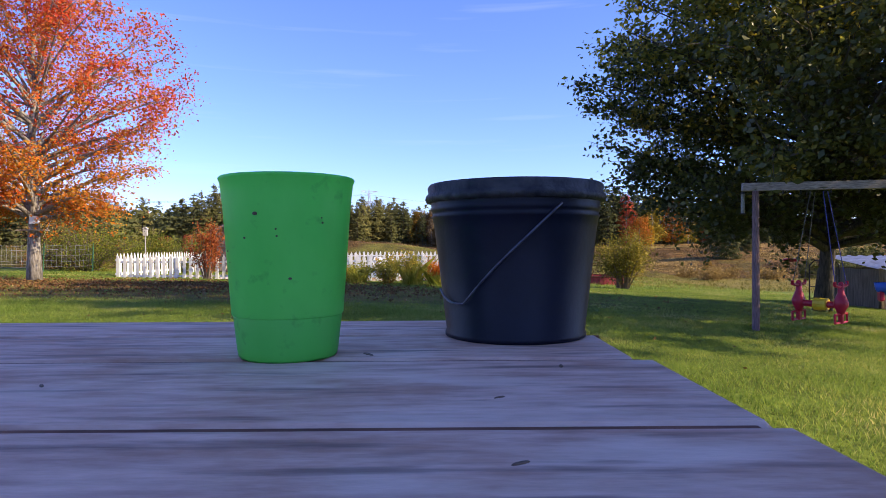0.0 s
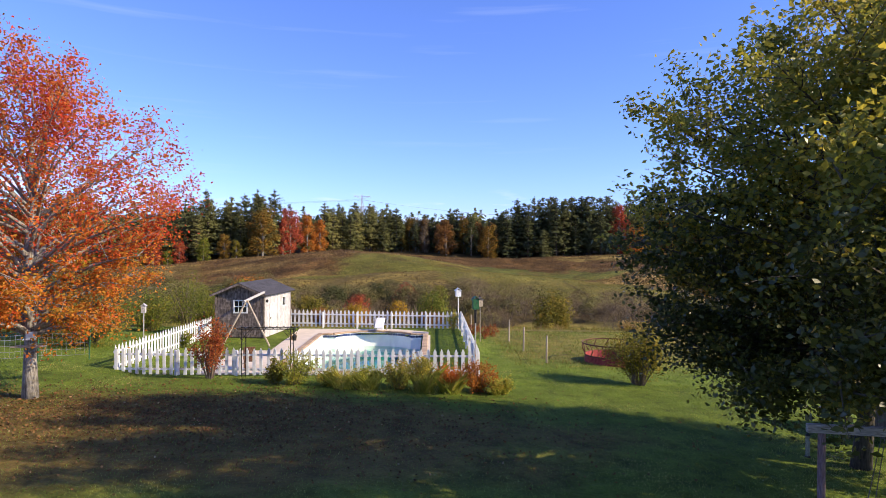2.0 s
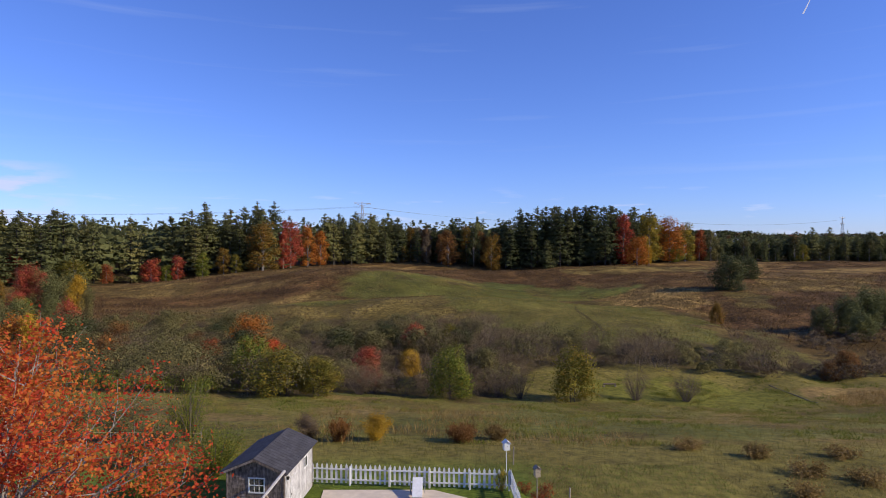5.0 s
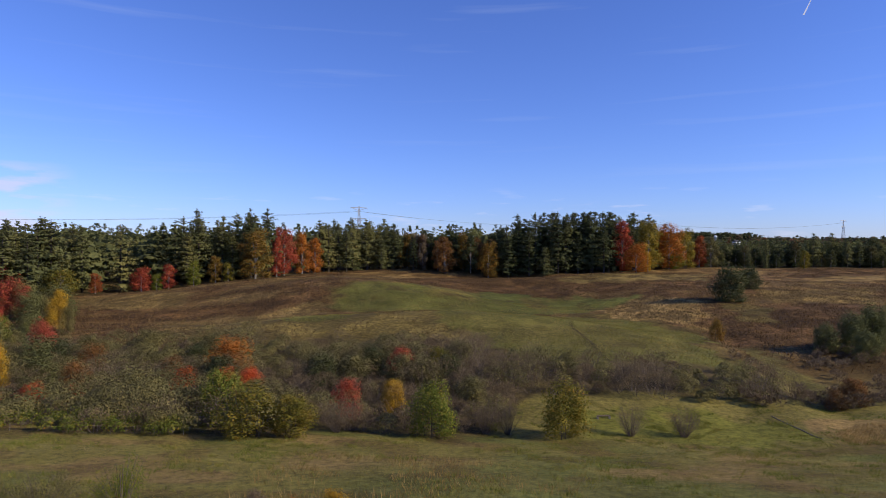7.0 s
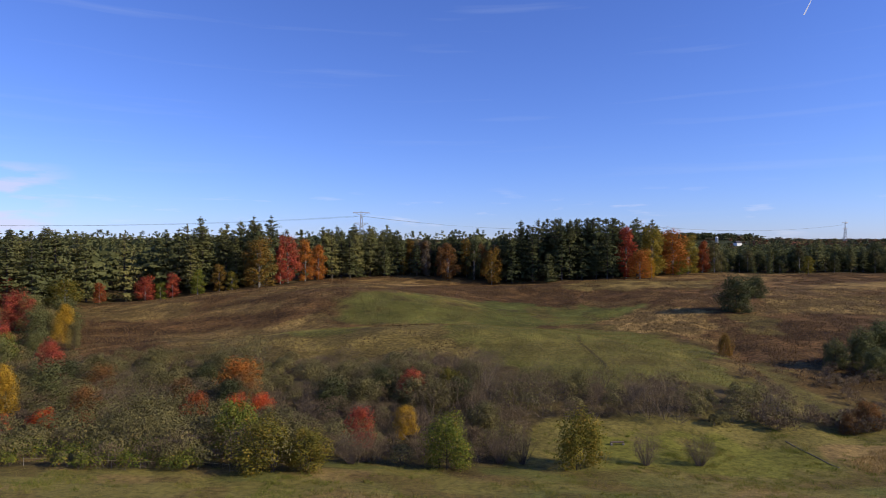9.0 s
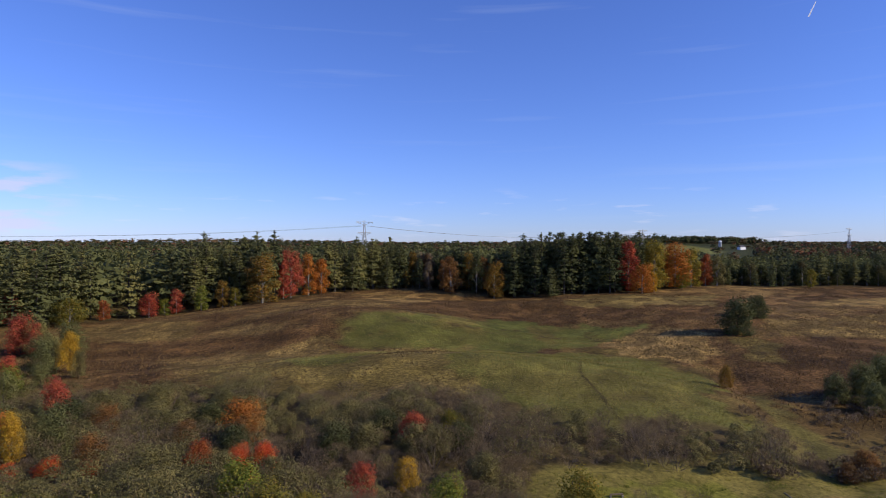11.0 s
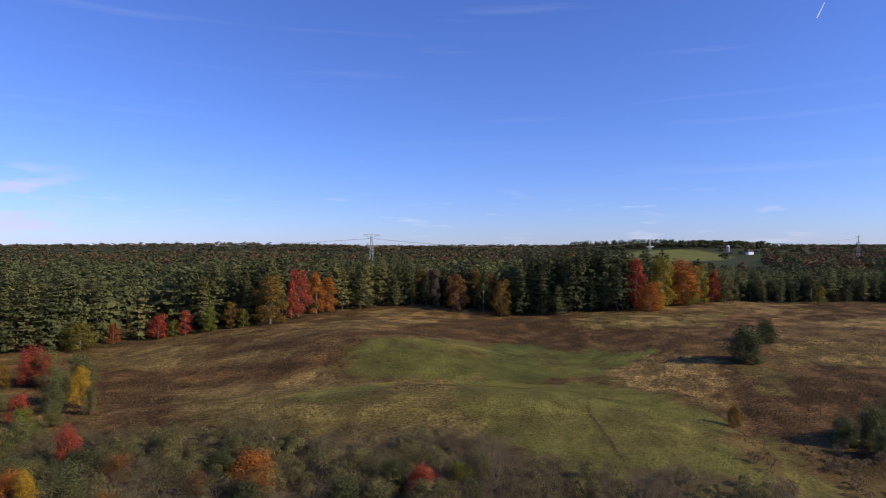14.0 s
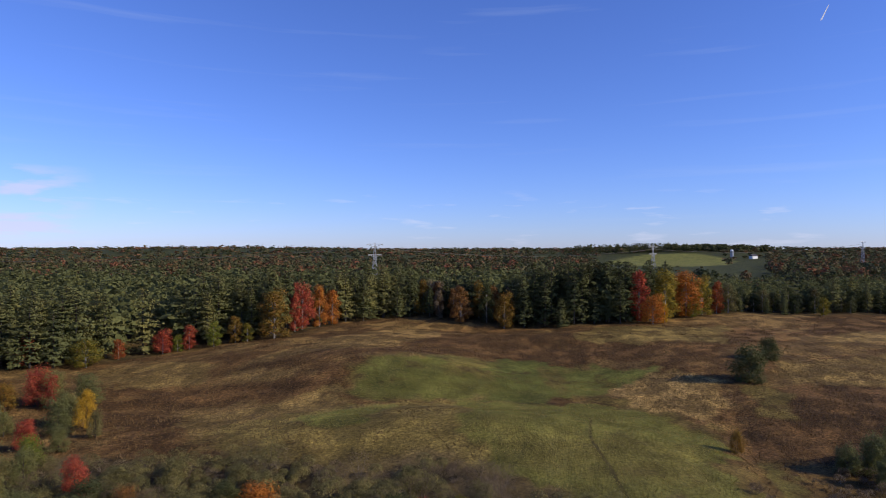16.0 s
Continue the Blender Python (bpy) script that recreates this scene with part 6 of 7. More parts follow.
def shrub(name, label, x, y, height, radius, leaf, seed, leaves=2600, size=0.07, stems=14, group="", bark="twig", low=0.12, bulge=-0.15, stem=0.012):
    """Stems that spread from one base, with leaves along their outer halves."""
    rng = np.random.RandomState(seed)
    ob = thing(name, label, "shrub", (x, y, gz(x, y)), 0, group)
    g, spots = Geo(), []
    for k in range(stems):
        a = rng.uniform(0, 6.283)
        r, h = radius * rng.uniform(0.15, 1.0) ** 0.7, height * rng.uniform(0.65, 1.05)
        h *= 1 - 0.35 * (r / radius) ** 2
        b = Vector((math.cos(a) * r * 0.15, math.sin(a) * r * 0.15, -0.05))
        t = Vector((math.cos(a) * r, math.sin(a) * r, h))
        c = b.lerp(t, 0.5) + Vector((math.cos(a) * r * bulge, math.sin(a) * r * bulge, 0.1 * h))
        pts = [b * (1 - s) ** 2 + c * 2 * s * (1 - s) + t * s * s for s in np.linspace(0, 1, 6).tolist()]
        g.tube(pts, [stem * height * (1 - 0.8 * s) for s in np.linspace(0, 1, 6).tolist()], 4, False)
        for q in range(14):
            s = low + (1 - low) * rng.rand() ** 0.8
            spots.append(tuple(b * (1 - s) ** 2 + c * 2 * s * (1 - s) + t * s * s))
    tagged(part("stem", g, bark, ob), kind="stuff")
    spots = np.array(spots)
    pick = rng.randint(0, len(spots), leaves)
    pos = spots[pick] + rng.normal(size=(leaves, 3)) * radius * 0.13
    pos[:, 2] = np.maximum(pos[:, 2], 0.03)
    part("foliage", leaf_mesh("foliage", pos, size, rng, 0.1), leaf, ob)
    return ob


shrub("lilac_shrub", "rounded lilac shrub with olive leaves reddening at the tips", 10.9, 20.9, 2.75, 1.5, "shrub_olive", 31, 9000, 0.085, 30, low=0.30)
shrub("rust_shrub", "slender shrub with rust red autumn leaves before the fence", -6.45, 19.4, 2.45, 0.95, "shrub_red", 32, 3600, 0.085, 20, low=0.30)
bed = [(-3.3, 19.3, 1.25, 0.85, "bed_leaf", "dark green bushy perennial in the flower bed"), (-4.1, 19.4, 0.9, 0.5, "shrub_olive", "bronze green bushy perennial in the flower bed"), (-1.7, 19.2, 0.6, 0.75, "flower_leaf", "low pale green perennial in the flower bed"), (-0.6, 19.1, 0.65, 0.7, "bed_leaf", "low green perennial in the flower bed"),
       (0.6, 19.0, 1.15, 0.7, "flower_leaf", "yellow green perennial reddening in the flower bed"), (1.45, 19.1, 1.25, 0.55, "flower_leaf", "tall yellow green perennial in the flower bed"), (2.6, 19.0, 1.0, 0.75, "maple_low", "yellow and rusty perennial in the flower bed"), (3.6, 18.9, 1.05, 0.8, "orange_leaf", "orange brown perennial in the flower bed"), (4.3, 18.7, 0.6, 0.6, "bed_leaf", "low green perennial at the bed's end")]
for i, (x, y, h, r, k, lb) in enumerate(bed):
    shrub("perennial", lb, x + 0.35, y - 0.7, h * 1.08, r * 1.05, k, 40 + i, 2600, 0.08, 22, "flower bed")
for i, (x, y, h) in enumerate([(-1.1, 18.1, 0.7), (-0.2, 18.0, 0.6), (1.9, 17.9, 1.0), (2.9, 17.9, 0.75)]):
    rng = np.random.RandomState(160 + i)
    tuft = thing("ornamental_grass", "spiky yellow green grass clump in the flower bed", "grass", (x, y, gz(x, y)), 0, "flower bed")
    at0 = np.column_stack([rng.normal(size=(420, 2)) * 0.16, np.full(420, -0.02)])
    part("blade_clump", blade_mesh("blade_clump", at0, h, 0.012, rng, 0.9, True), "tuft_blade", tuft)
shrub("climbing_vine", "yellow green vine on the far fence corner", 3.6, 35.2, 1.5, 0.4, "flower_leaf", 61, 700, 0.09, 8)
shrub("corner_weed", "green leafy weed against the garden fence", -10.6, 27.3, 0.9, 0.6, "shrub_green", 62, 600, 0.11, 8)
shrub("asparagus_bed", "tall feathery green asparagus patch behind the wire fence", -15.6, 27.0, 2.5, 2.8, "shrub_green", 63, 9000, 0.09, 70)
shrub("dry_grass_clump", "tall tan ornamental grass behind the wire fence", -18.6, 29.5, 3.0, 2.2, "field_blade", 64, 4500, 0.2, 40)
field_bushes = [(-15.5, 34, 2.2, 1.6, "shrub_green", "leafy green shrub behind the garden fence"), (-13.6, 39, 2.4, 1.7, "shrub_green", "leafy green shrub behind the shed"), (-18.5, 41, 2.2, 1.8, "olive_brush", "dull olive shrub at the edge of the lower field"),
                (-19.3, 49.5, 3.7, 2.3, "shrub_green", "round bright green bush at the edge of the lower field"), (-24.2, 48.5, 3.1, 2.3, "olive_brush", "dark olive brown bush at the edge of the lower field"), (-28.8, 48.5, 3.0, 2.5, "olive_brush", "dark olive bush at the edge of the lower field"), (-33.5, 49.5, 2.9, 2.4, "olive_brush", "dark olive bush at the edge of the lower field"),
                (-4.7, 50.0, 2.7, 1.7, "yellow_leaf", "round yellow bush in the lower field"), (-7.6, 49.5, 2.2, 1.5, "rusty_leaf", "thin rusty brown shrub in the lower field"), (-10.2, 50.5, 2.5, 1.6, "grey_brush", "half-bare grey shrub in the lower field"), (2.2, 49.5, 1.9, 1.8, "rusty_leaf", "low rusty brown shrub in the lower field"), (5.0, 50.5, 1.5, 1.5, "tan_blade", "low tan weed clump in the lower field")]
for i, (x, y, h, r, k, lb) in enumerate(field_bushes):
    near_fence = x > -12 and y > 45
    shrub("field_shrub", lb, x, y, h * (0.8 if near_fence else 1.25), r * (0.75 if near_fence else 1.1), k, 70 + i, 8000, 0.10, 30, "field edge shrubs")
for i, (x, y) in enumerate([(5.6, 34.2), (6.2, 35.4), (5.0, 35.9)]):
    shrub("weed_clump", "dry reddish weed clump beyond the fence", x, y, 0.9, 0.6, "shrub_red", 90 + i, 500, 0.08, 10, "weed clumps")
for i, (x, y) in enumerate([(21.5, 36), (24, 40), (27, 38.5), (23, 44), (29, 44), (19, 47)]):
    shrub("weed_clump", "tall dry golden weed clump in the field", x, y, 0.8, 1.5, "tan_blade", 100 + i, 1500, 0.14, 20, "weed clumps")

# ---- single trees and bushes beyond the yard ----
B1 = broad_parts(6.0, 2.8, 301, 5200, 0.10, 0.20, 3)
B2 = broad_parts(6.0, 2.6, 302, 5200, 0.12, 0.20, 3)
B5 = broad_parts(6.0, 2.9, 305, 5200, 0.12, 0.20, 3)
B3 = broad_parts(12.0, 4.6, 303, 4600, 0.10, 0.34, 1)
B4 = broad_parts(12.0, 4.0, 304, 4600, 0.14, 0.34, 1)
single = [
    ("field_tree", "green bushy tree with yellowing leaves at the field edge", B1, "shrub_green", 2.6, 93.0, 7.6, 1.1),
    ("field_tree", "olive and yellow bushy tree at the field edge", B5, "yellowing", 22.0, 95.5, 8.2, 1.2),
    ("field_tree", "broad green and yellow tree at the field edge", B1, "yellowing", -21.5, 87.5, 6.6, 1.5),
    ("field_tree", "broad green and yellow tree at the field edge", B2, "yellowing", -16.0, 87.5, 5.4, 1.5),
    ("field_tree", "dull green broad tree among the brush", B2, "shrub_green", -27.5, 95.0, 8.0, 1.2),
    ("field_tree", "small yellow tree among grey brush", B2, "yellow_leaf", -3.8, 109.0, 5.2, 1.2),
    ("field_tree", "scarlet shrub among grey brush", B1, "red_leaf", -3.4, 131.0, 6.0, 1.3),
    ("field_tree", "scarlet shrub among grey brush", B2, "red_leaf", -10.6, 102.0, 6.4, 1.05),
    ("field_tree", "low dull red shrub among grey brush", B2, "shrub_red", -41.3, 116.0, 6.0, 1.1),
    ("field_tree", "low orange red shrub among grey brush", B1, "maple_leaf", -32.9, 112.0, 6.4, 0.9),
    ("field_tree", "low orange red shrub among grey brush", B2, "maple_leaf", -29.2, 113.6, 6.2, 1.05),
    ("field_tree", "olive shrub beside a scarlet one", B2, "yellowing", 4.0, 133.0, 5.8, 1.3),
    ("field_tree", "olive shrub at the top of the brush", B1, "olive_brush", 9.0, 140.0, 5.6, 1.6),
    ("field_tree", "orange tree rising from the brush", B1, "orange_leaf", -39.5, 136.2, 8.2, 1.5),
    ("field_tree", "small tan tree at the foot of the hill", B1, "bronze_leaf", 84.5, 180.0, 6.4, 0.8),
    ("field_tree", "scarlet tree at the meadow's edge", B3, "red_leaf", -84.6, 145.5, 10.5, 0.95),
    ("field_tree", "golden tree at the meadow's edge", B4, "yellow_leaf", -113.0, 199.0, 13.0, 0.85),
    ("field_tree", "crimson tree at the meadow's edge", B3, "red_leaf", -145.0, 224.0, 14.5, 1.15),
    ("field_tree", "crimson tree at the meadow's edge", B4, "red_leaf", -139.0, 222.0, 12.0, 1.0),
    ("field_tree", "scarlet tree among green ones", B4, "red_leaf", -118.0, 178.0, 9.0, 1.3),
    ("field_tree", "orange and gold tree at the meadow's edge", B3, "orange_leaf", -79.5, 119.0, 10.0, 1.15),
    ("field_tree", "golden tree at the meadow's edge", B4, "yellow_leaf", -75.5, 117.5, 10.6, 0.7),
    ("field_tree", "green tree at the meadow's edge", B3, "spruce_leaf", -71.5, 123.0, 10.6, 1.15),
    ("field_tree", "green tree at the meadow's edge", B3, "spruce_leaf", -128.0, 225.0, 12.0, 1.4),
    ("field_tree", "scarlet tree far along the meadow", B4, "red_leaf", -186.0, 278.0, 14.0, 1.2),
    ("field_tree", "rust red tree at the meadow's edge", B4, "shrub_red", -94.0, 130.0, 7.0, 1.3),
    ("field_tree", "olive tree at the meadow's edge", B3, "olive_brush", -104.0, 148.0, 10.0, 1.2),
    ("field_tree", "orange shrub at the meadow's edge", B2, "maple_leaf", -72.5, 112.0, 3.0, 1.6),
    ("field_tree", "orange shrub at the meadow's edge", B1, "maple_leaf", -66.0, 113.0, 3.6, 1.6),
    ("field_tree", "rust shrub at the meadow's edge", B2, "shrub_red", -59.0, 112.0, 3.4, 1.6),
    ("field_tree", "rust shrub beside the gully", B2, "rusty_leaf", 80.0, 117.0, 5.0, 1.4),
    ("field_tree", "orange brown shrub beside the gully", B1, "rusty_leaf", 76.0, 116.0, 3.6, 1.2),
]
LEFT = np.random.RandomState(123)
BRIGHT = [(-145, 224), (-139, 222), (-113, 199), (-118, 178), (-79.5, 119), (-75.5, 117.5), (-84.6, 145.5)]
for k in range(46):
    ly = LEFT.uniform(86, 235)
    lx = -0.58 * ly - 5 - LEFT.uniform(0, 46)
    kind_of = LEFT.randint(8)
    size, spread = LEFT.uniform(6, 11), LEFT.uniform(1.2, 1.6)
    if any(ly < ay + 2 and ay - ly < 45 and abs(lx / ly - ax / ay) < 0.045 for ax, ay in BRIGHT):
        continue
    key, lb = [("olive_brush", "olive green tree at the meadow's edge"), ("spruce_leaf", "green tree at the meadow's edge"), ("shrub_red", "rust red tree at the meadow's edge"), ("olive_brush", "olive green tree at the meadow's edge"), ("bronze_leaf", "bronze tree at the meadow's edge"), ("red_leaf", "scarlet tree at the meadow's edge"), ("spruce_leaf", "green tree at the meadow's edge"), ("yellowing", "yellowing tree at the meadow's edge")][kind_of]
    single.append(("field_tree", lb, (B3, B4)[k % 2], key, lx, ly, size, spread))
CLUMP = np.random.RandomState(321)
for k in range(40):
    cx0 = CLUMP.uniform(-85, 66)
    cy0 = CLUMP.uniform(102, 160 - 22 * float(smoothstep(-8, 45, cx0))) + (12 if cx0 > 30 else 0)
    if cx0 < -0.6 * cy0 - 4:
        continue
    key, lb = [("olive_brush", "dull olive bush rising from the brush"), ("dark_wood", "dark green bush rising from the brush"), ("olive_brush", "dull olive bush rising from the brush"), ("rusty_leaf", "rusty brown bush rising from the brush")][CLUMP.randint(4)]
    if cx0 > 10:
        continue
    single.append(("brush_bush", lb, (B1, B2)[k % 2], key, cx0, cy0, CLUMP.uniform(4.8, 7.2), CLUMP.uniform(1.2, 1.7)))
for x, y, h, wd, key in ((-121.0, 203.0, 11.0, 1.1, "spruce_leaf"), (-108.0, 177.0, 7.5, 1.2, "spruce_leaf"), (-118.0, 193.0, 13.0, 1.15, "spruce_leaf"), (-105.0, 190.0, 8.5, 0.9, "olive_brush"), (-101.5, 153.0, 9.5, 1.2, "spruce_leaf"), (-85.5, 128.0, 9.5, 1.3, "spruce_leaf"), (-139.0, 224.0, 13.0, 1.2, "spruce_leaf"), (-108.0, 165.0, 9.0, 1.2, "shrub_green")):
    single.append(("field_tree", "leafy green tree between the red ones", B3, key, x, y, h, wd))
for i, (nm, lb, ms, key, x, y, h, wd) in enumerate(single):
    base = 6.0 if ms in (B1, B2, B5) else 12.0
    plant(nm, lb, "tree", ms, key, "bark_dark", (x, y, gz(x, y)), h / base, 40 * i, "autumn trees", wide=h / base * wd)
PA = broad_parts(12.5, 6.2, 401, 5200, 0.03, 0.5)
for x, y, h, w in ((124.5, 253.0, 14.0, 1.4), (149.5, 285.0, 10.0, 0.95), (107.0, 166.0, 7.5, 0.65), (114.0, 166.0, 10.0, 0.8), (121.0, 168.0, 11.5, 0.85), (112.0, 158.0, 7.0, 0.7), (128.0, 171.0, 10.0, 0.8)):
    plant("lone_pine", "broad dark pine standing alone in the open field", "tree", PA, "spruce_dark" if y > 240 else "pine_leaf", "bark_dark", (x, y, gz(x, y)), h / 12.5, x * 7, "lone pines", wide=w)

# ---- brush thicket in the valley ----
rng = np.random.RandomState(77)


def brush_field(name, label, spots, heights, key, per, size, stems, seed, thin=False):
    """Many shrubs in one mesh: sprays of thin twigs and a few leaf flecks."""
    rng = np.random.RandomState(seed)
    n = len(spots)
    z = ground(spots[:, 0], spots[:, 1])
    base = np.column_stack([spots, z])
    d = rng.normal(size=(n, per, 3))
    d /= np.linalg.norm(d, axis=2)[:, :, None]
    rad = (rng.uniform(0.6, 1.04, (n, per, 1)) if thin else rng.uniform(0.80, 1.03, (n, per, 1)) * (0.9 + 0.2 * rng.rand(n, 1, 1))) * (heights * 0.52)[:, None, None]
    d[..., 2] = np.where(d[..., 2] < -0.35, -d[..., 2], d[..., 2])
    pos = base[:, None] + d * rad * [1.12, 1.12, 1.0] + np.array([0, 0, 1]) * (heights * 0.5)[:, None, None]
    crown = leaf_mesh(name, pos.reshape(-1, 3), size, rng, 0.0, 0.30 if key == "grey_brush" else 0.34, along=(d + [0, 0, 0.6]).reshape(-1, 3)) if thin else leaf_mesh(name, pos.reshape(-1, 3), size, rng, -0.5, 0.5, (d + [0, 0, 0.3]).reshape(-1, 3))
    ob = tagged(link_mesh(name, crown, key), label, "brush", kind="stuff")
    m = n * stems
    hh = np.repeat(heights, stems)
    out = rng.normal(size=(m, 3)) * [1, 1, 0.55] + [0, 0, 0.75]
    out /= np.linalg.norm(out, axis=1)[:, None]
    b = np.repeat(base, stems, 0) + out * [0.3, 0.3, 0.25] * (hh * rng.rand(m))[:, None]
    t = np.repeat(base, stems, 0) + out * [0.72, 0.72, 0.98] * (hh * rng.uniform(0.75, 1.05, m))[:, None]
    a = rng.uniform(0, 6.28, m)
    side = np.column_stack([np.cos(a), np.sin(a), 0 * a]) * (0.009 * hh)[:, None]
    v = np.stack([b - side, b + side, t], 1).reshape(-1, 3)
    tagged(link_mesh(name + "_stems", flat_mesh(name + "_stems", v, np.arange(3 * m).reshape(m, 3)), "twig"), "bare grey stems of " + label, "brush", kind="stuff")
    return ob


gx, gy = np.meshgrid(np.arange(-140, 74, 3.3), np.arange(84, 180, 3.3))
s = np.column_stack([gx.ravel(), gy.ravel()]) + rng.uniform(-1.4, 1.4, (gx.size, 2))
edge0 = 94 + 4 * (patchy(s[:, 0], 0 * s[:, 0], 16, 9) - 0.5) - 8 * smoothstep(-8, -25, s[:, 0]) + 22 * smoothstep(9, 20, s[:, 0])
edge1 = 165 + 8 * (patchy(s[:, 0], 0 * s[:, 0], 22, 10) - 0.5) - 28 * smoothstep(-6, 32, s[:, 0])
s = s[(s[:, 1] > edge0) & (s[:, 1] < edge1) & (s[:, 0] > -0.62 * s[:, 1] - 8) & (rng.rand(len(s)) < 0.8)]
h = (2.4 + 4.4 * patchy(s[:, 0], s[:, 1], 8, 11) ** 1.2) * rng.uniform(0.6, 1.3, len(s))
kind_w = patchy(s[:, 0], s[:, 1], 16, 12) + 0.2 * rng.normal(size=len(s)) + 0.35 * smoothstep(5, -45, s[:, 0])
grey = kind_w < 0.68
brush_field("bare_thicket", "dense grey brown leafless brush in the valley", s[grey], h[grey], "grey_brush", 420, 0.30, 26, 1, True)
brush_field("olive_thicket", "olive green brush in the valley", s[~grey], h[~grey], "olive_brush", 420, 0.34, 12, 2)
n = 330
s = np.column_stack([rng.uniform(74, 150, n), rng.uniform(108, 165, n)])
s = s[(abs(s[:, 0] - 84 - 0.1 * (s[:, 1] - 130)) > 6) & (patchy(s[:, 0], s[:, 1], 14, 27) > 0.4)]
s = np.concatenate([s, np.column_stack([rng.uniform(72, 90, 46), rng.uniform(115, 123, 46)]), np.column_stack([rng.uniform(60, 66, 14), rng.uniform(115, 120, 14)])])
brush_field("gully_brush", "rusty brown brush beside the gully", s, rng.uniform(1.3, 3.2, len(s)), "grey_brush", 90, 0.55, 20, 3, True)
n = 230
s = np.column_stack([rng.uniform(-75, -30, n), rng.uniform(85, 97, n)])
brush_field("hedge_brush", "low green brush along the field edge", s, rng.uniform(1.2, 2.6, n), "shrub_green", 80, 0.30, 8, 4)
for i, (x, y) in enumerate([(32.8, 98.7), (41.3, 99.5), (-34.0, 90.0), (-11.0, 93.5), (-9.0, 95.0), (10.5, 97.5), (14.0, 98.0)]):
    shrub("bare_sapling", "pale leafless sapling with many thin twigs", x, y, 5.4, 2.7, "grey_brush", 140 + i, 3400, 0.11, 46, "bare saplings", low=0.25, bulge=0.14, stem=0.006)
bn = thing("log_bench", "low log bench at the foot of the brush", "bench", (31.2, 107.8, gz(31.2, 107.8)))
part("log", Geo().tube([(-1.1, 0, 0.45), (1.1, 0.1, 0.45)], 0.15, 8), "barn_wood", bn)
for x in (-1.0, 1.0):
    part("support", Geo().box((x, 0, 0.14), (0.3, 0.4, 0.34)), "post_wood", bn)
wl = thing("stone_wall", "low dry stone wall at the field corner", "wall", (61.4, 98.5, 0))
rng = np.random.RandomState(8)
for k in range(34):
    t = k / 33
    x, y = 0.5 - 1.0 * t, 12.0 * t - 0.5
    part("stone", Geo().box((x, y, gz(61.4 + x, 98.5 + y) + 0.04), (0.22, 0.40, 0.11), cut=0.03), "stone", wl)

# ---- woods ----
PINES = [pine_parts(30, 501 + k, b, w, 6, 18, sl) for k, (b, w, sl) in enumerate([(0.04, 24, 1.0), (0.08, 22, 0.9), (0.02, 25, 1.12), (0.12, 22, 1.0), (0.06, 23, 1.05), (0.16, 21, 0.95)])]
BROAD = [broad_parts(20, 5.0, 511, 3600, 0.06, 0.52), broad_parts(20, 4.6, 512, 3600, 0.05, 0.52), broad_parts(20, 5.6, 513, 3600, 0.08, 0.54)]
accent = [(-92.0, 342, 27, "bronze_leaf", 0.95, "bronze green broadleaf at the edge of the woods"), (-87.0, 368, 24, "red_leaf", 0.5, "dull red broadleaf at the edge of the woods"), (-84.0, 374, 29, "red_leaf", 0.62, "crimson broadleaf at the edge of the woods"), (-76.5, 388, 26, "orange_leaf", 0.62, "orange broadleaf at the edge of the woods"), (-70.0, 396, 23, "orange_leaf", 0.70, "bright orange broadleaf at the edge of the woods"),
          (-146, 327, 13, "red_leaf", 1.0, "small red broadleaf under the pines"), (-135, 334, 13, "red_leaf", 0.9, "small scarlet broadleaf under the pines"), (-112, 338, 15, "bronze_leaf", 0.8, "small orange brown broadleaf under the pines"), (-158, 306, 10, "shrub_red", 0.8, "low red broadleaf under the pines"), (-140, 331, 9, "shrub_green", 1.0, "low green broadleaf under the pines"), (-122, 334, 14, "shrub_green", 0.9, "dark green broadleaf under the pines"), (-163, 287, 13, "yellowing", 1.3, "low yellow green broadleaf under the pines"), (-105, 337, 10, "yellowing", 0.9, "low yellow green broadleaf under the pines"),
          (129, 410, 35, "red_leaf", 0.6, "tall crimson broadleaf at the woods corner"), (134, 398, 19, "orange_leaf", 1.1, "golden orange broadleaf at the woods corner"), (148, 415, 34, "gold_green", 0.75, "tall yellow green broadleaf at the woods corner"), (143, 402, 14, "yellow_leaf", 0.6, "small golden broadleaf at the woods corner"), (168, 430, 32, "orange_leaf", 0.85, "tall orange broadleaf at the woods corner"), (183, 440, 28, "gold_green", 0.75, "olive broadleaf at the woods corner"), (197, 448, 24, "shrub_red", 0.7, "dull red broadleaf at the woods corner"), (172, 428, 10, "shrub_green", 1.4, "low green broadleaf at the woods corner"), (206, 449, 22, "olive_brush", 0.8, "olive broadleaf at the edge of the woods"),
          (12, 414, 25, "rusty_leaf", 0.9, "rusty broadleaf in the gap of the woods"), (40, 405, 24, "bronze_leaf", 0.7, "faded orange broadleaf in the gap of the woods"), (268, 438, 13, "yellowing", 0.9, "yellow green broadleaf at the edge of the woods")]
rng = np.random.RandomState(99)
x = -236.0
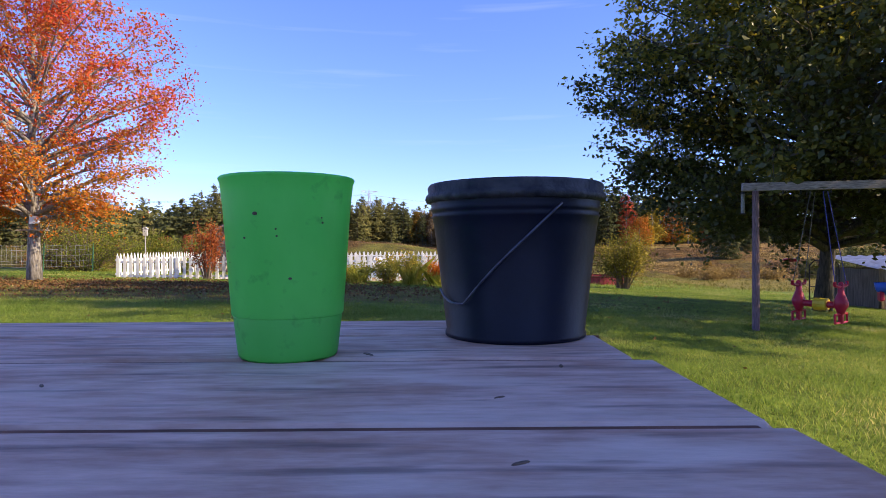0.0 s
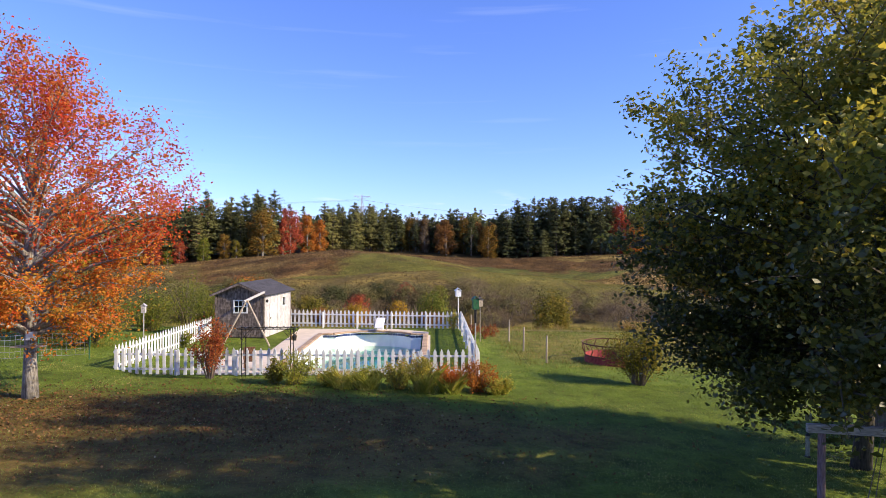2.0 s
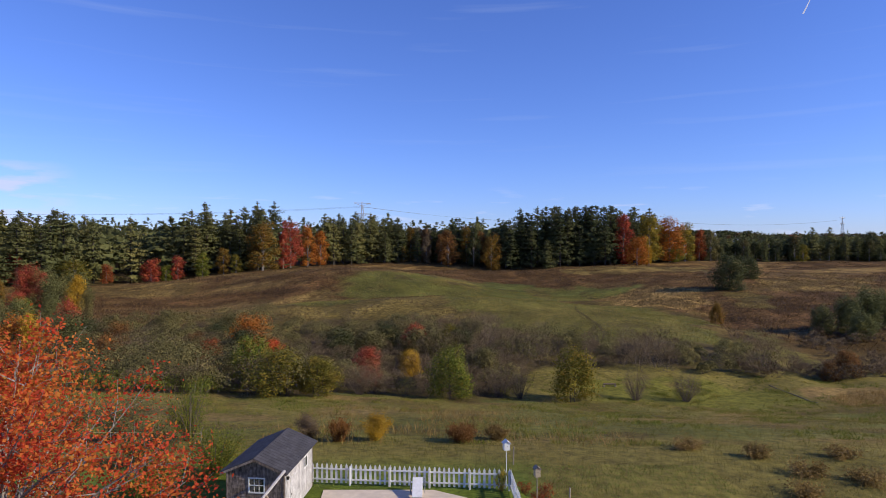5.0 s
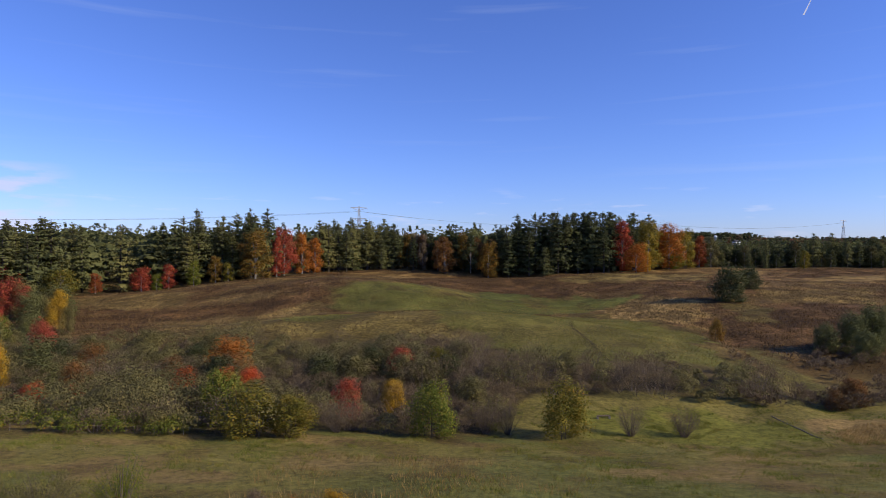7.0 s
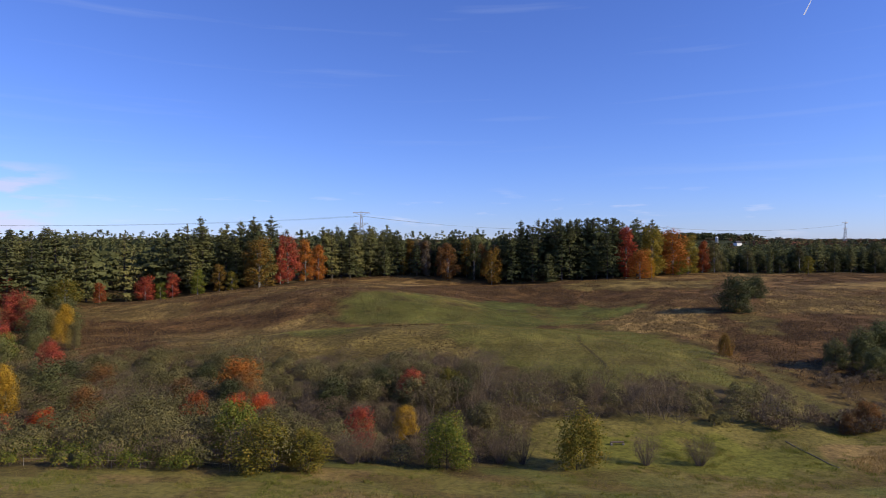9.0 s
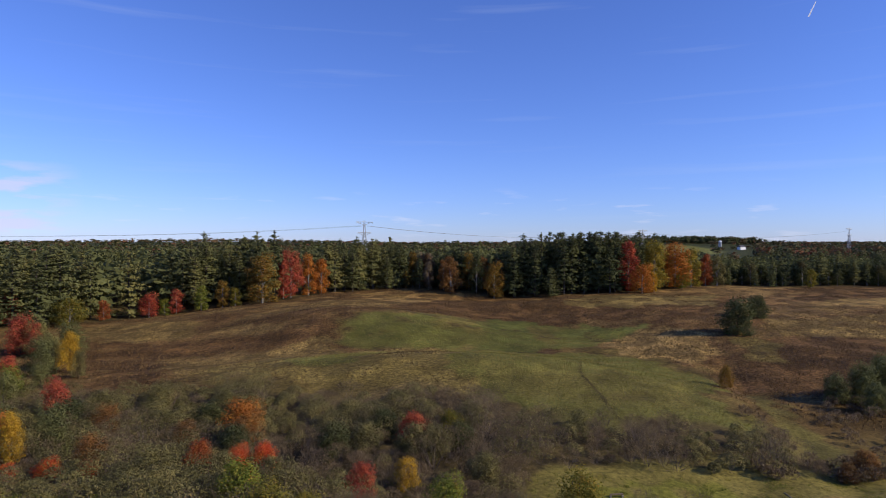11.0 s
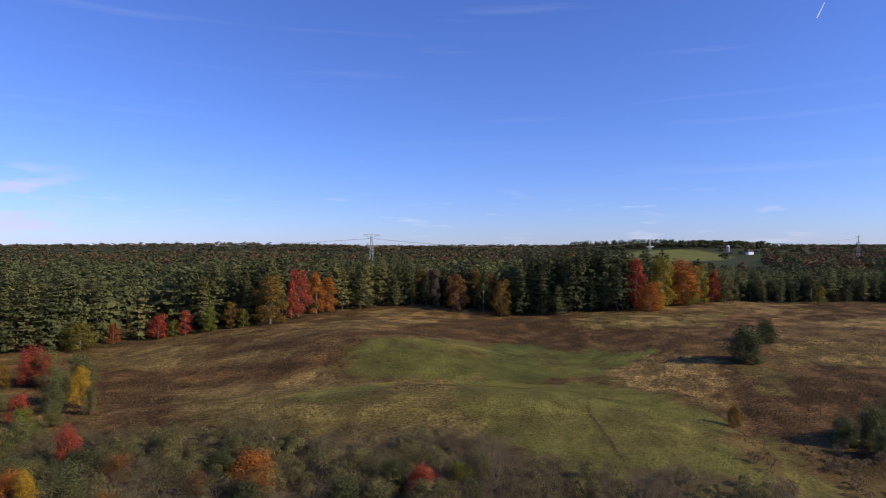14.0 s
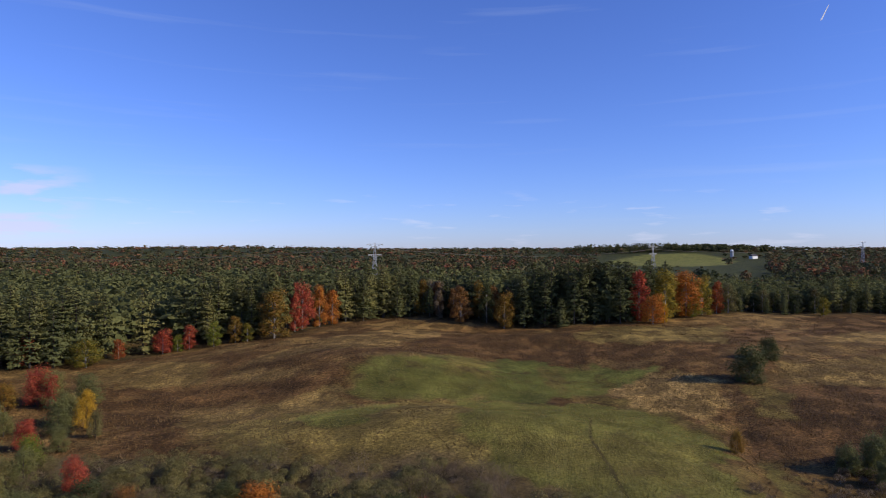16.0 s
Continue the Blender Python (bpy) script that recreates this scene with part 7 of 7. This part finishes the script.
while x < 420:
    y = float(wood_edge(x))
    for row in range(4):
        px, py = x + rng.uniform(-3, 3) + 3.6 * (row % 2), y + 4 + 8 * row + rng.uniform(-3.5, 3.5)
        if row == 0 and rng.rand() < 0.12:
            continue
        if any(abs(px - q[0]) < 0.22 * q[2] * q[4] + 3.5 and py < q[1] + 5 for q in accent):
            continue
        z = gz(px, py)
        notch = smoothstep(-26, -16, px) * smoothstep(58, 44, px)
        grove = smoothstep(46, 66, px) * smoothstep(140, 124, px)
        right_side = smoothstep(150, 190, px)
        hh = (29.5 + 6 * patchy(px, py, 22, 21) + rng.uniform(-4, 3.5) + (5 if rng.rand() < 0.15 else 0)) * (1 - 0.20 * notch) * (1 + 0.16 * grove) * (1 - 0.36 * right_side)
        hh = min(hh, 40.0)
        if row == 0:
            hh *= rng.uniform(0.50, 0.95)
        if notch > 0.5 and row < 3 and rng.rand() < 0.8:
            key = ["grey_brush", "grey_brush", "rusty_leaf", "dark_wood", "bronze_leaf"][rng.randint(5)]
            plant("wood_tree", "half-bare brown broadleaf at the edge of the woods", "tree", BROAD[rng.randint(3)], key, "bark", (px, py, z), hh / 20 * 0.95, rng.uniform(0, 360), "woods edge", wide=hh / 20 * 0.9)
        else:
            lb, key = ("tall olive green pine at the edge of the woods", "spruce_leaf") if (px < -25 and rng.rand() < 0.55) else ("tall dark green pine at the edge of the woods", "pine_leaf")
            # shaded middle of the woods: a darker needle colour stands for the shade
            if -25 < px < 128:
                lb, key = "tall spruce at the edge of the woods, blackish green with shade painted in", "spruce_dark"
            if px > 170 and rng.rand() < 0.75:
                plant("wood_tree", "dark green broadleaf at the edge of the woods", "tree", BROAD[rng.randint(3)], "dark_wood", "bark", (px, py, z), hh / 20 * rng.uniform(0.55, 0.9), rng.uniform(0, 360), "woods edge", wide=hh / 20 * 1.1)
                continue
            plant("pine_tree", lb, "tree", PINES[rng.randint(6)], key, "bark_dark", (px, py, z), hh / 30, rng.uniform(0, 360), "woods edge", wide=hh / 30 * rng.uniform(0.9, 1.25) * (1.15 if row == 0 else 1.0))
    x += rng.uniform(6.0, 9.5) + (3 if x > 200 else 0)
for i, (px, py, hh, key, wd, lb) in enumerate(accent):
    plant("wood_tree", lb, "tree", BROAD[i % 3], key, "bark", (px, py - 3, gz(px, py - 3)), hh / 20, 77 * i, "woods edge", wide=hh / 20 * wd * 1.7)


def crown_quads(kind, n, seed):
    """A unit crown, one metre high, as quads: uneven plates of a pine or lobes of a broadleaf."""
    rng = np.random.RandomState(seed)
    if kind == "pine":
        pos, way, siz, _ = pine_sprays(rng, max(4, n // 22), 5, 5, 0.10)
        pick = rng.choice(len(pos), min(n, len(pos)), False)
        pos, way, siz = pos[pick], way[pick], siz[pick] * (420 / n) ** 0.5
        me = leaf_mesh("unit_crown", pos, siz, rng, 0.3, 0.55, pos * [6, 6, 0] + [0, 0, 0.65], along=way)
    else:
        k = rng.randint(0, 8, n)
        la, lh = np.arange(8) * 2.4, 0.35 + 0.5 * rng.rand(8)
        d = rng.normal(size=(n, 3))
        d /= np.linalg.norm(d, axis=1)[:, None]
        z = lh[k] + d[:, 2] * 0.2
        s = np.full(n, 0.10)
        flat = 0.2
        px, py = np.cos(la[k]) * 0.14 + d[:, 0] * 0.15, np.sin(la[k]) * 0.14 + d[:, 1] * 0.15
        me = leaf_mesh("unit_crown", np.column_stack([px, py, z]), s * (220 / n) ** 0.42, rng, flat, 0.8, np.column_stack([px * 7, py * 7, np.full(n, 0.4)]))
    v = np.empty(len(me.vertices) * 3, np.float32)
    me.vertices.foreach_get("co", v)
    bpy.data.meshes.remove(me)
    return v.reshape(-1, 3)


def far_woods(name, label, pts, height, quads, seed, key="far_leaf", pointed=0.6, swell=1.0):
    """Many far trees in one mesh, pines and broadleaves mixed."""
    rng = np.random.RandomState(seed)
    n = len(pts)
    shapes = [crown_quads("pine", quads, seed * 10 + k) for k in range(3)] + [crown_quads("broad", quads, seed * 10 + 5 + k) for k in range(2)]
    which = np.where(rng.rand(n) < pointed, rng.randint(0, 3, n), rng.randint(3, 5, n))
    z = ground(pts[:, 0], pts[:, 1])
    hh = height * rng.uniform(0.72, 1.12, n) * np.where(which < 3, 1.0, 0.85) * (1 - 0.3 * smoothstep(160, 230, pts[:, 0]) * smoothstep(760, 620, pts[:, 1]))
    wd = hh * rng.uniform(0.85, 1.25, n) * swell
    tn = rng.uniform(0, 6.283, n)
    out = []
    for k in range(5):
        m = which == k
        c, s = np.cos(tn[m])[:, None], np.sin(tn[m])[:, None]
        v = shapes[k]
        x = (v[:, 0] * c - v[:, 1] * s) * wd[m][:, None] + pts[m, 0][:, None]
        y = (v[:, 0] * s + v[:, 1] * c) * wd[m][:, None] + pts[m, 1][:, None]
        out.append(np.stack([x, y, v[:, 2] * hh[m][:, None] + z[m][:, None]], -1).reshape(-1, 3))
    v = np.concatenate(out)
    return tagged(link_mesh(name, flat_mesh(name, v, np.arange(len(v)).reshape(-1, 4)), key), label, "woods", kind="stuff")


def scatter(n, x0, x1, y0, y1, seed):
    rng = np.random.RandomState(seed)
    p = np.column_stack([rng.uniform(x0, x1, n), rng.uniform(y0, y1, n)])
    r = p[:, 0] / p[:, 1]
    lane = (r > 0.25) & (r < 0.53) & (p[:, 1] > 720) & (p[:, 1] < 1900 - 900 * smoothstep(0.45, 0.47, r) + 640 * smoothstep(0.46, 0.48, r))
    return p[(p[:, 1] > wood_edge(p[:, 0]) + 16) & ~lane]


p = scatter(2300, -420, 560, 220, 620, 1)
far_woods("near_woods", "dense mixed pine woods behind the field", p, 29, 150, 1, "pine_leaf", 0.7, 1.3)
p = scatter(3300, -900, 1100, 590, 1300, 2)
far_woods("middle_woods", "wide mixed woods turning colour in the distance", p, 23, 80, 2, "far_leaf", 0.12, 1.4)
p = scatter(4800, -2300, 2600, 1250, 3600, 3)
far_woods("distant_woods", "blue green wooded hills along the horizon", p, 19, 26, 3, "far_leaf", 0.1, 2.4)
rr = np.random.RandomState(8)
p = np.column_stack([rr.uniform(440, 1050, 420), rr.uniform(1920, 2080, 420)])
far_woods("ridge_woods", "dark wooded ridge behind the far farm field", p, 27, 30, 8, "dark_wood", 0.5, 1.6)
p = np.column_stack([np.random.RandomState(4).uniform(-460, -190, 380), np.random.RandomState(5).uniform(120, 330, 380)])
p = p[(p[:, 1] > wood_edge(p[:, 0])) | (p[:, 0] < -185)]
far_woods("side_woods", "mixed woods along the meadow's flank", p, 22, 130, 6, "spruce_leaf", 0.6)


# ---- power line, silo and barn far off ----
def pylon(x, y, height, turn, label):
    ob = thing("power_pylon", label, "pylon", (x, y, gz(x, y)), turn, "power pylons")
    b, t = 3.2, 1.0
    hz = height * 0.80
    for sx in (-1, 1):
        for sy in (-1, 1):
            part("leg", Geo().tube([(sx * b, sy * b, -0.5), (sx * t, sy * t, hz)], [0.28, 0.2], 5), "steel", ob)
    for k in range(7):
        f0, f1 = k / 7, (k + 1) / 7
        w0, w1 = b + (t - b) * f0, b + (t - b) * f1
        g = Geo()
        for s in (-1, 1):
            g.tube([(-w0, s * w0, hz * f0), (w1, s * w1, hz * f1)], 0.13, 4).tube([(w0, s * w0, hz * f0), (-w1, s * w1, hz * f1)], 0.13, 4)
            g.tube([(s * w0, -w0, hz * f0), (s * w1, w1, hz * f1)], 0.13, 4)
        part("lacing", g, "steel", ob)
    g = Geo()
    for q in (-1, 1):
        g.tube([(q, -0.6, hz), (q * 0.5, 0, height + 1.5)], 0.18, 4).tube([(q, 0.6, hz), (q * 0.5, 0, height + 1.5)], 0.18, 4).tube([(q, 0, hz), (-q * 0.6, 0, height)], 0.13, 4)
    part("mast", g, "steel", ob)
    for nm, z, w in (("crossarm", height, 8.0), ("lower_arm", hz, 6.5)):
        g = Geo().tube([(-w, 0, z), (w, 0, z)], 0.26, 5)
        for q in (-1, 1):
            g.tube([(q * w, 0, z), (q * 0.8, 0, z - 2.6)], 0.2, 5).tube([(q * w * 0.55, 0, z), (q * w * 0.45, 0, z - 1.4)], 0.14, 4).tube([(q * w, 0, z), (q * w, 0, z - 1.5)], 0.16, 4)
        part(nm, g, "steel", ob)
    return ob


PYL = [(-560.0, 430.0, 46), (-63.0, 572.0, 49), (270.0, 790.0, 44), (690.0, 1010.0, 50)]
for x, y, h in PYL:
    pylon(x, y, h, 28, "grey lattice steel power pylon above the woods")
for k, off in enumerate((-6, 0, 6)):
    g = Geo()
    for (xa, ya, ha), (xb, yb, hb) in zip(PYL, PYL[1:]):
        za, zb2 = gz(xa, ya) + ha * 0.93, gz(xb, yb) + hb * 0.93
        pts = []
        for i in range(13):
            t = i / 12
            pts.append((xa + (xb - xa) * t + off * 0.47, ya + (yb - ya) * t + off * 0.88, za + (zb2 - za) * t - 34 * t * (1 - t)))
        g.tube(pts, 0.06, 4, False)
    tagged(link_mesh("power_cable", g, "chain"), "thin grey power cable slung between pylons", "cable", "power cables")
sx, sy = 772.0, 1640.0
silo = thing("grain_silo", "pale grain silo with domed top beside a far field", "silo", (sx, sy, gz(sx, sy)))
part("tower", Geo().lathe([(4.2, -1), (4.2, 21)], 20), "steel", silo)
part("dome", Geo().lathe([(4.3, 21), (3.6, 23.6), (2.0, 25.2), (0.01, 25.8)], 20).mesh("dome", True), "white_paint", silo)
barn = thing("farm_barn", "white farm barn with dark roof in the distance", "barn", (sx + 55, sy - 5, gz(sx + 55, sy - 5)), 25)
part("wall", Geo().box((0, 0, 3.5), (20, 11, 8)), "white_paint", barn)
part("roof", Geo().prism([(-6.2, 0), (6.2, 0), (0, 5)], -10.5, 10.5, Matrix.Translation((0, 0, 7.5)) @ Euler((radians(90), 0, radians(90))).to_matrix().to_4x4()), "roof", barn)

# contrail high over the hills
cdir = Vector((0.617, 1.0, 0.382))
c0 = Vector((0, 0, 17)) + cdir * 3600
trail = Geo()
for k in range(8):
    t0, t1 = k / 8, (k + 1) / 8
    e = Vector((46, 0, 92))
    w0, w1 = 5.5 - 3.0 * t0, 5.5 - 3.0 * t1
    a, b = c0 + e * t0, c0 + e * t1
    trail.add([a - Vector((w0, 0, 0)), a + Vector((w0, 0, 0)), b + Vector((w1, 0, 0)), b - Vector((w1, 0, 0))], [(0, 1, 2, 3)])
tagged(link_mesh("contrail", trail, "vapour"), "short white contrail high in the blue sky", "contrail", kind="structure")

# ---- grass, weeds and fallen leaves ----
rng = np.random.RandomState(15)


def grass(name, label, n, box, height, width, key, seed, keep=None, lean=0.4, bent=False):
    rng = np.random.RandomState(seed)
    x0, x1, y0, y1 = box
    q = np.column_stack([rng.uniform(x0, x1, n), rng.uniform(y0, y1, n)])
    if keep is not None:
        q = q[keep(q[:, 0], q[:, 1], rng)]
    at = np.column_stack([q, ground(q[:, 0], q[:, 1]) - 0.005])
    return tagged(link_mesh(name, blade_mesh(name, at, height, width, rng, lean, bent), key), label, "grass", kind="stuff")


def off_pool(x, y, rng):
    deck_area = (x > -8.4) & (x < 1.7) & (y > 21.1) & (y < 35.6)
    shed_area = (x < -7.4) & (x > -12.5) & (y > 31.3) & (y < 36.6)
    worn = ((x - 1.93) / 0.46) ** 2 + ((y + 1.55) / 0.38) ** 2 < 1 - 0.6 * patchy(x, y, 0.2, 8)
    return ~deck_area & ~shed_area & ~worn


grass("lawn_grass", "short mown green grass close by the table", 70000, (-2, 9, -4.6, 0.5), 0.055, 0.0042, "lawn_blade", 1, lambda x, y, r: off_pool(x, y, r) & (abs(x - 3.4) < 2.2 + 0.78 * (y + 5.3)), 0.6, True)
grass("lawn_grass", "short mown green grass of the open lawn", 260000, (-8, 14, 0.5, 8.5), 0.046, 0.0048, "lawn_blade", 11, lambda x, y, r: (abs(x - 3.4) < 2.4 + 0.8 * (y + 5.3)) & (r.rand(len(x)) > smoothstep(5.5, 8.5, y)), 0.7)
grass("lawn_grass", "short mown green grass of the yard", 170000, (-16, 18, 5, 21), 0.055, 0.008, "lawn_blade", 2, lambda x, y, r: off_pool(x, y, r) & (r.rand(len(x)) > 0.65 * smoothstep(1.1, 0.5, ((x + 6) / 16) ** 2 + ((y - 12) / 5.6) ** 2)), 0.6)
grass("lawn_grass", "mown green grass round the pool", 60000, (-18, 18, 20, 42), 0.08, 0.018, "lawn_blade", 3, off_pool, 0.6)
grass("meadow_grass", "rough olive grass of the lower field", 230000, (-60, 75, 24, 100), 0.17, 0.028, "olive_blade", 4, lambda x, y, r: (abs(x) < 0.85 * y + 6) & ((y > 40) | (x > 6)) & (r.rand(len(x)) < 0.25 + 1.3 * (patchy(x, y, 2.2, 23) - 0.3) + 0.3 * patchy(x, y, 8, 24)), 0.7)


def weeds(x, y, r):
    c = cover(x, y)
    return (c[:, 0] > c[:, 1] * 1.34) & (c[:, 0] < 0.118) & (((x - 42) / 46) ** 2 + ((y - 186) / 50) ** 2 > 1) & (y < wood_edge(x) - 2) & (abs(x) < 0.80 * y)


def pale(x, y, r):
    c = cover(x, y)
    return (c[:, 0] > c[:, 1] * 1.12) & (c[:, 0] >= 0.15) & (y < wood_edge(x) - 2) & (abs(x) < 0.80 * y)


def greens(x, y, r):
    c = cover(x, y)
    return (c[:, 0] <= c[:, 1] * 1.12) & (y < wood_edge(x) - 2)


grass("brown_weeds", "brown goldenrod and dead weeds over the far field", 150000, (-220, 300, 148, 430), 0.75, 0.16, "brown_blade", 5, weeds, 0.5)
grass("tan_tussocks", "pale tan grass tussocks over the far field", 150000, (-160, 280, 150, 330), 0.6, 0.14, "field_blade", 6, pale, 0.6)
grass("hill_grass", "olive green grass of the round hill", 60000, (-50, 85, 140, 275), 0.4, 0.10, "olive_blade", 7, greens, 0.6)


def tall_tan(x, y, r):
    near_patch = smoothstep(0.50, 0.62, patchy(x, y * 1.4, 6, 41)) * smoothstep(46, 50, y) * smoothstep(80, 72, y) * (x > -14) * (x < 20)
    far_patch = smoothstep(1.0, 0.7, ((x - 74) / 10) ** 2 + ((y - 98) / 7) ** 2 + 0.6 * (patchy(x, y, 3, 42) - 0.5))
    return r.rand(len(x)) < 0.3 * near_patch + far_patch


grass("tall_grass", "tall tan grass in patches over the lower field", 90000, (-14, 86, 46, 106), 0.75, 0.035, "tan_blade", 9, tall_tan, 0.5)


def tufts(x, y, r):
    clump = smoothstep(0.58, 0.72, patchy(x, y, 1.3, 51) * 0.55 + patchy(x, y, 7, 52) * 0.45)
    lush = smoothstep(1.0, 0.5, ((x - 40) / 24) ** 2 + ((y - 103) / 11) ** 2) + smoothstep(1.0, 0.5, ((x + 14) / 9) ** 2 + ((y - 82) / 3) ** 2)
    return (r.rand(len(x)) < clump * (0.5 + lush)) & (abs(x) < 0.8 * y) & (y > 48 + 0 * x)


grass("weed_tufts", "yellow green tufts of rank grass over the lower field", 420000, (-60, 85, 48, 116), 0.42, 0.035, "meadow_tuft", 10, tufts, 0.6)


def tape_fence(label, pts, height, gap):
    """Thin posts with a pale tape along them."""
    ob = thing("tape_fence", label, "fence", (*pts[0], gz(*pts[0])), 0, "tape fences")
    o = Vector((*pts[0], gz(*pts[0])))
    line = []
    for (xa, ya), (xb, yb) in zip(pts, pts[1:]):
        n = max(1, round(math.hypot(xb - xa, yb - ya) / gap))
        for k in range(n):
            x, y = xa + (xb - xa) * k / n, ya + (yb - ya) * k / n
            q = Vector((x, y, gz(x, y))) - o
            part("post", Geo().tube([q - Vector((0, 0, 0.2)), q + Vector((0.02, 0, height))], 0.03, 5), "post_wood", ob)
            line.append(q + Vector((0, -0.035, height - 0.08)))
    part("tape", Geo().tube(line, 0.011, 4, False), "tape", ob, "pale yellow tape")


tape_fence("thin post fence with pale tape across the lower field", [(-36, 46.8), (-24, 46.6), (-14, 46.5)], 1.15, 3.6)
tape_fence("thin post fence with pale tape before the brush", [(-52, 86.5), (-30, 87.0), (-22, 87.5)], 1.1, 4.0)


def litter(name, label, n, cx, cy, sx, sy, size, seed, key="fallen"):
    rng = np.random.RandomState(seed)
    q = rng.normal(size=(n, 2)) * [sx, sy] + [cx, cy]
    at = np.column_stack([q, ground(q[:, 0], q[:, 1]) + 0.03])
    return tagged(link_mesh(name, leaf_mesh(name, at, size, rng, 0.85, 0.8), key), label, "leaf litter", kind="stuff")


litter("fallen_leaves", "fallen red and brown leaves under the maple", 11000, MX + 4.2, MY - 1.8, 6.0, 2.2, 0.075, 1)
litter("fallen_leaves", "scattered fallen leaves on the lawn", 130, 2, 2.5, 8, 5, 0.055, 2)

# ---- pieces: pickets, coping stones, pool tiles ----
for f, ln, key in PICKET_RUN:
    n = round(ln / 0.282)
    rng = np.random.RandomState(len(key))
    for k in range(n):
        x = 0.07 + (ln - 0.14) * k / (n - 1)
        side = 0.0 if key != "rear" else 0.0
        part("picket", picket_me, "white_paint", f, m=Matrix.LocRotScale((x, side, rng.uniform(-0.012, 0.012)), Euler((0, radians(rng.normal() * 0.7), 0)), (1, 1, rng.uniform(0.985, 1.015))))
stone_me = Geo().box((0, 0, 0), (1, 0.3, 0.085), cut=0.02).mesh("coping_stone")
for (c, ang, ln) in COPING:
    part("coping_stone", stone_me, "coping", pool, m=Matrix.LocRotScale((c.x, c.y, zt + 0.05), Euler((0, 0, radians(ang))), (ln - 0.012, 1, 1)))
tile_me = Geo().box((0, 0, 0), (0.15, 0.02, 0.13)).mesh("tile")
for a, b in tile_paths:
    ln = (b - a).length
    m = max(1, round(ln / 0.16)) if (a.y + b.y) / 2 > 31.0 else 0
    ang = math.atan2(b.y - a.y, b.x - a.x)
    for k in range(m):
        c = a.lerp(b, (k + 0.5) / m)
        part("tile", tile_me, "tile_blue", pool, m=Matrix.LocRotScale((c.x, c.y, zt - 0.085), Euler((0, 0, ang)), (min(1.0, ln / m / 0.158), 1, 1)))
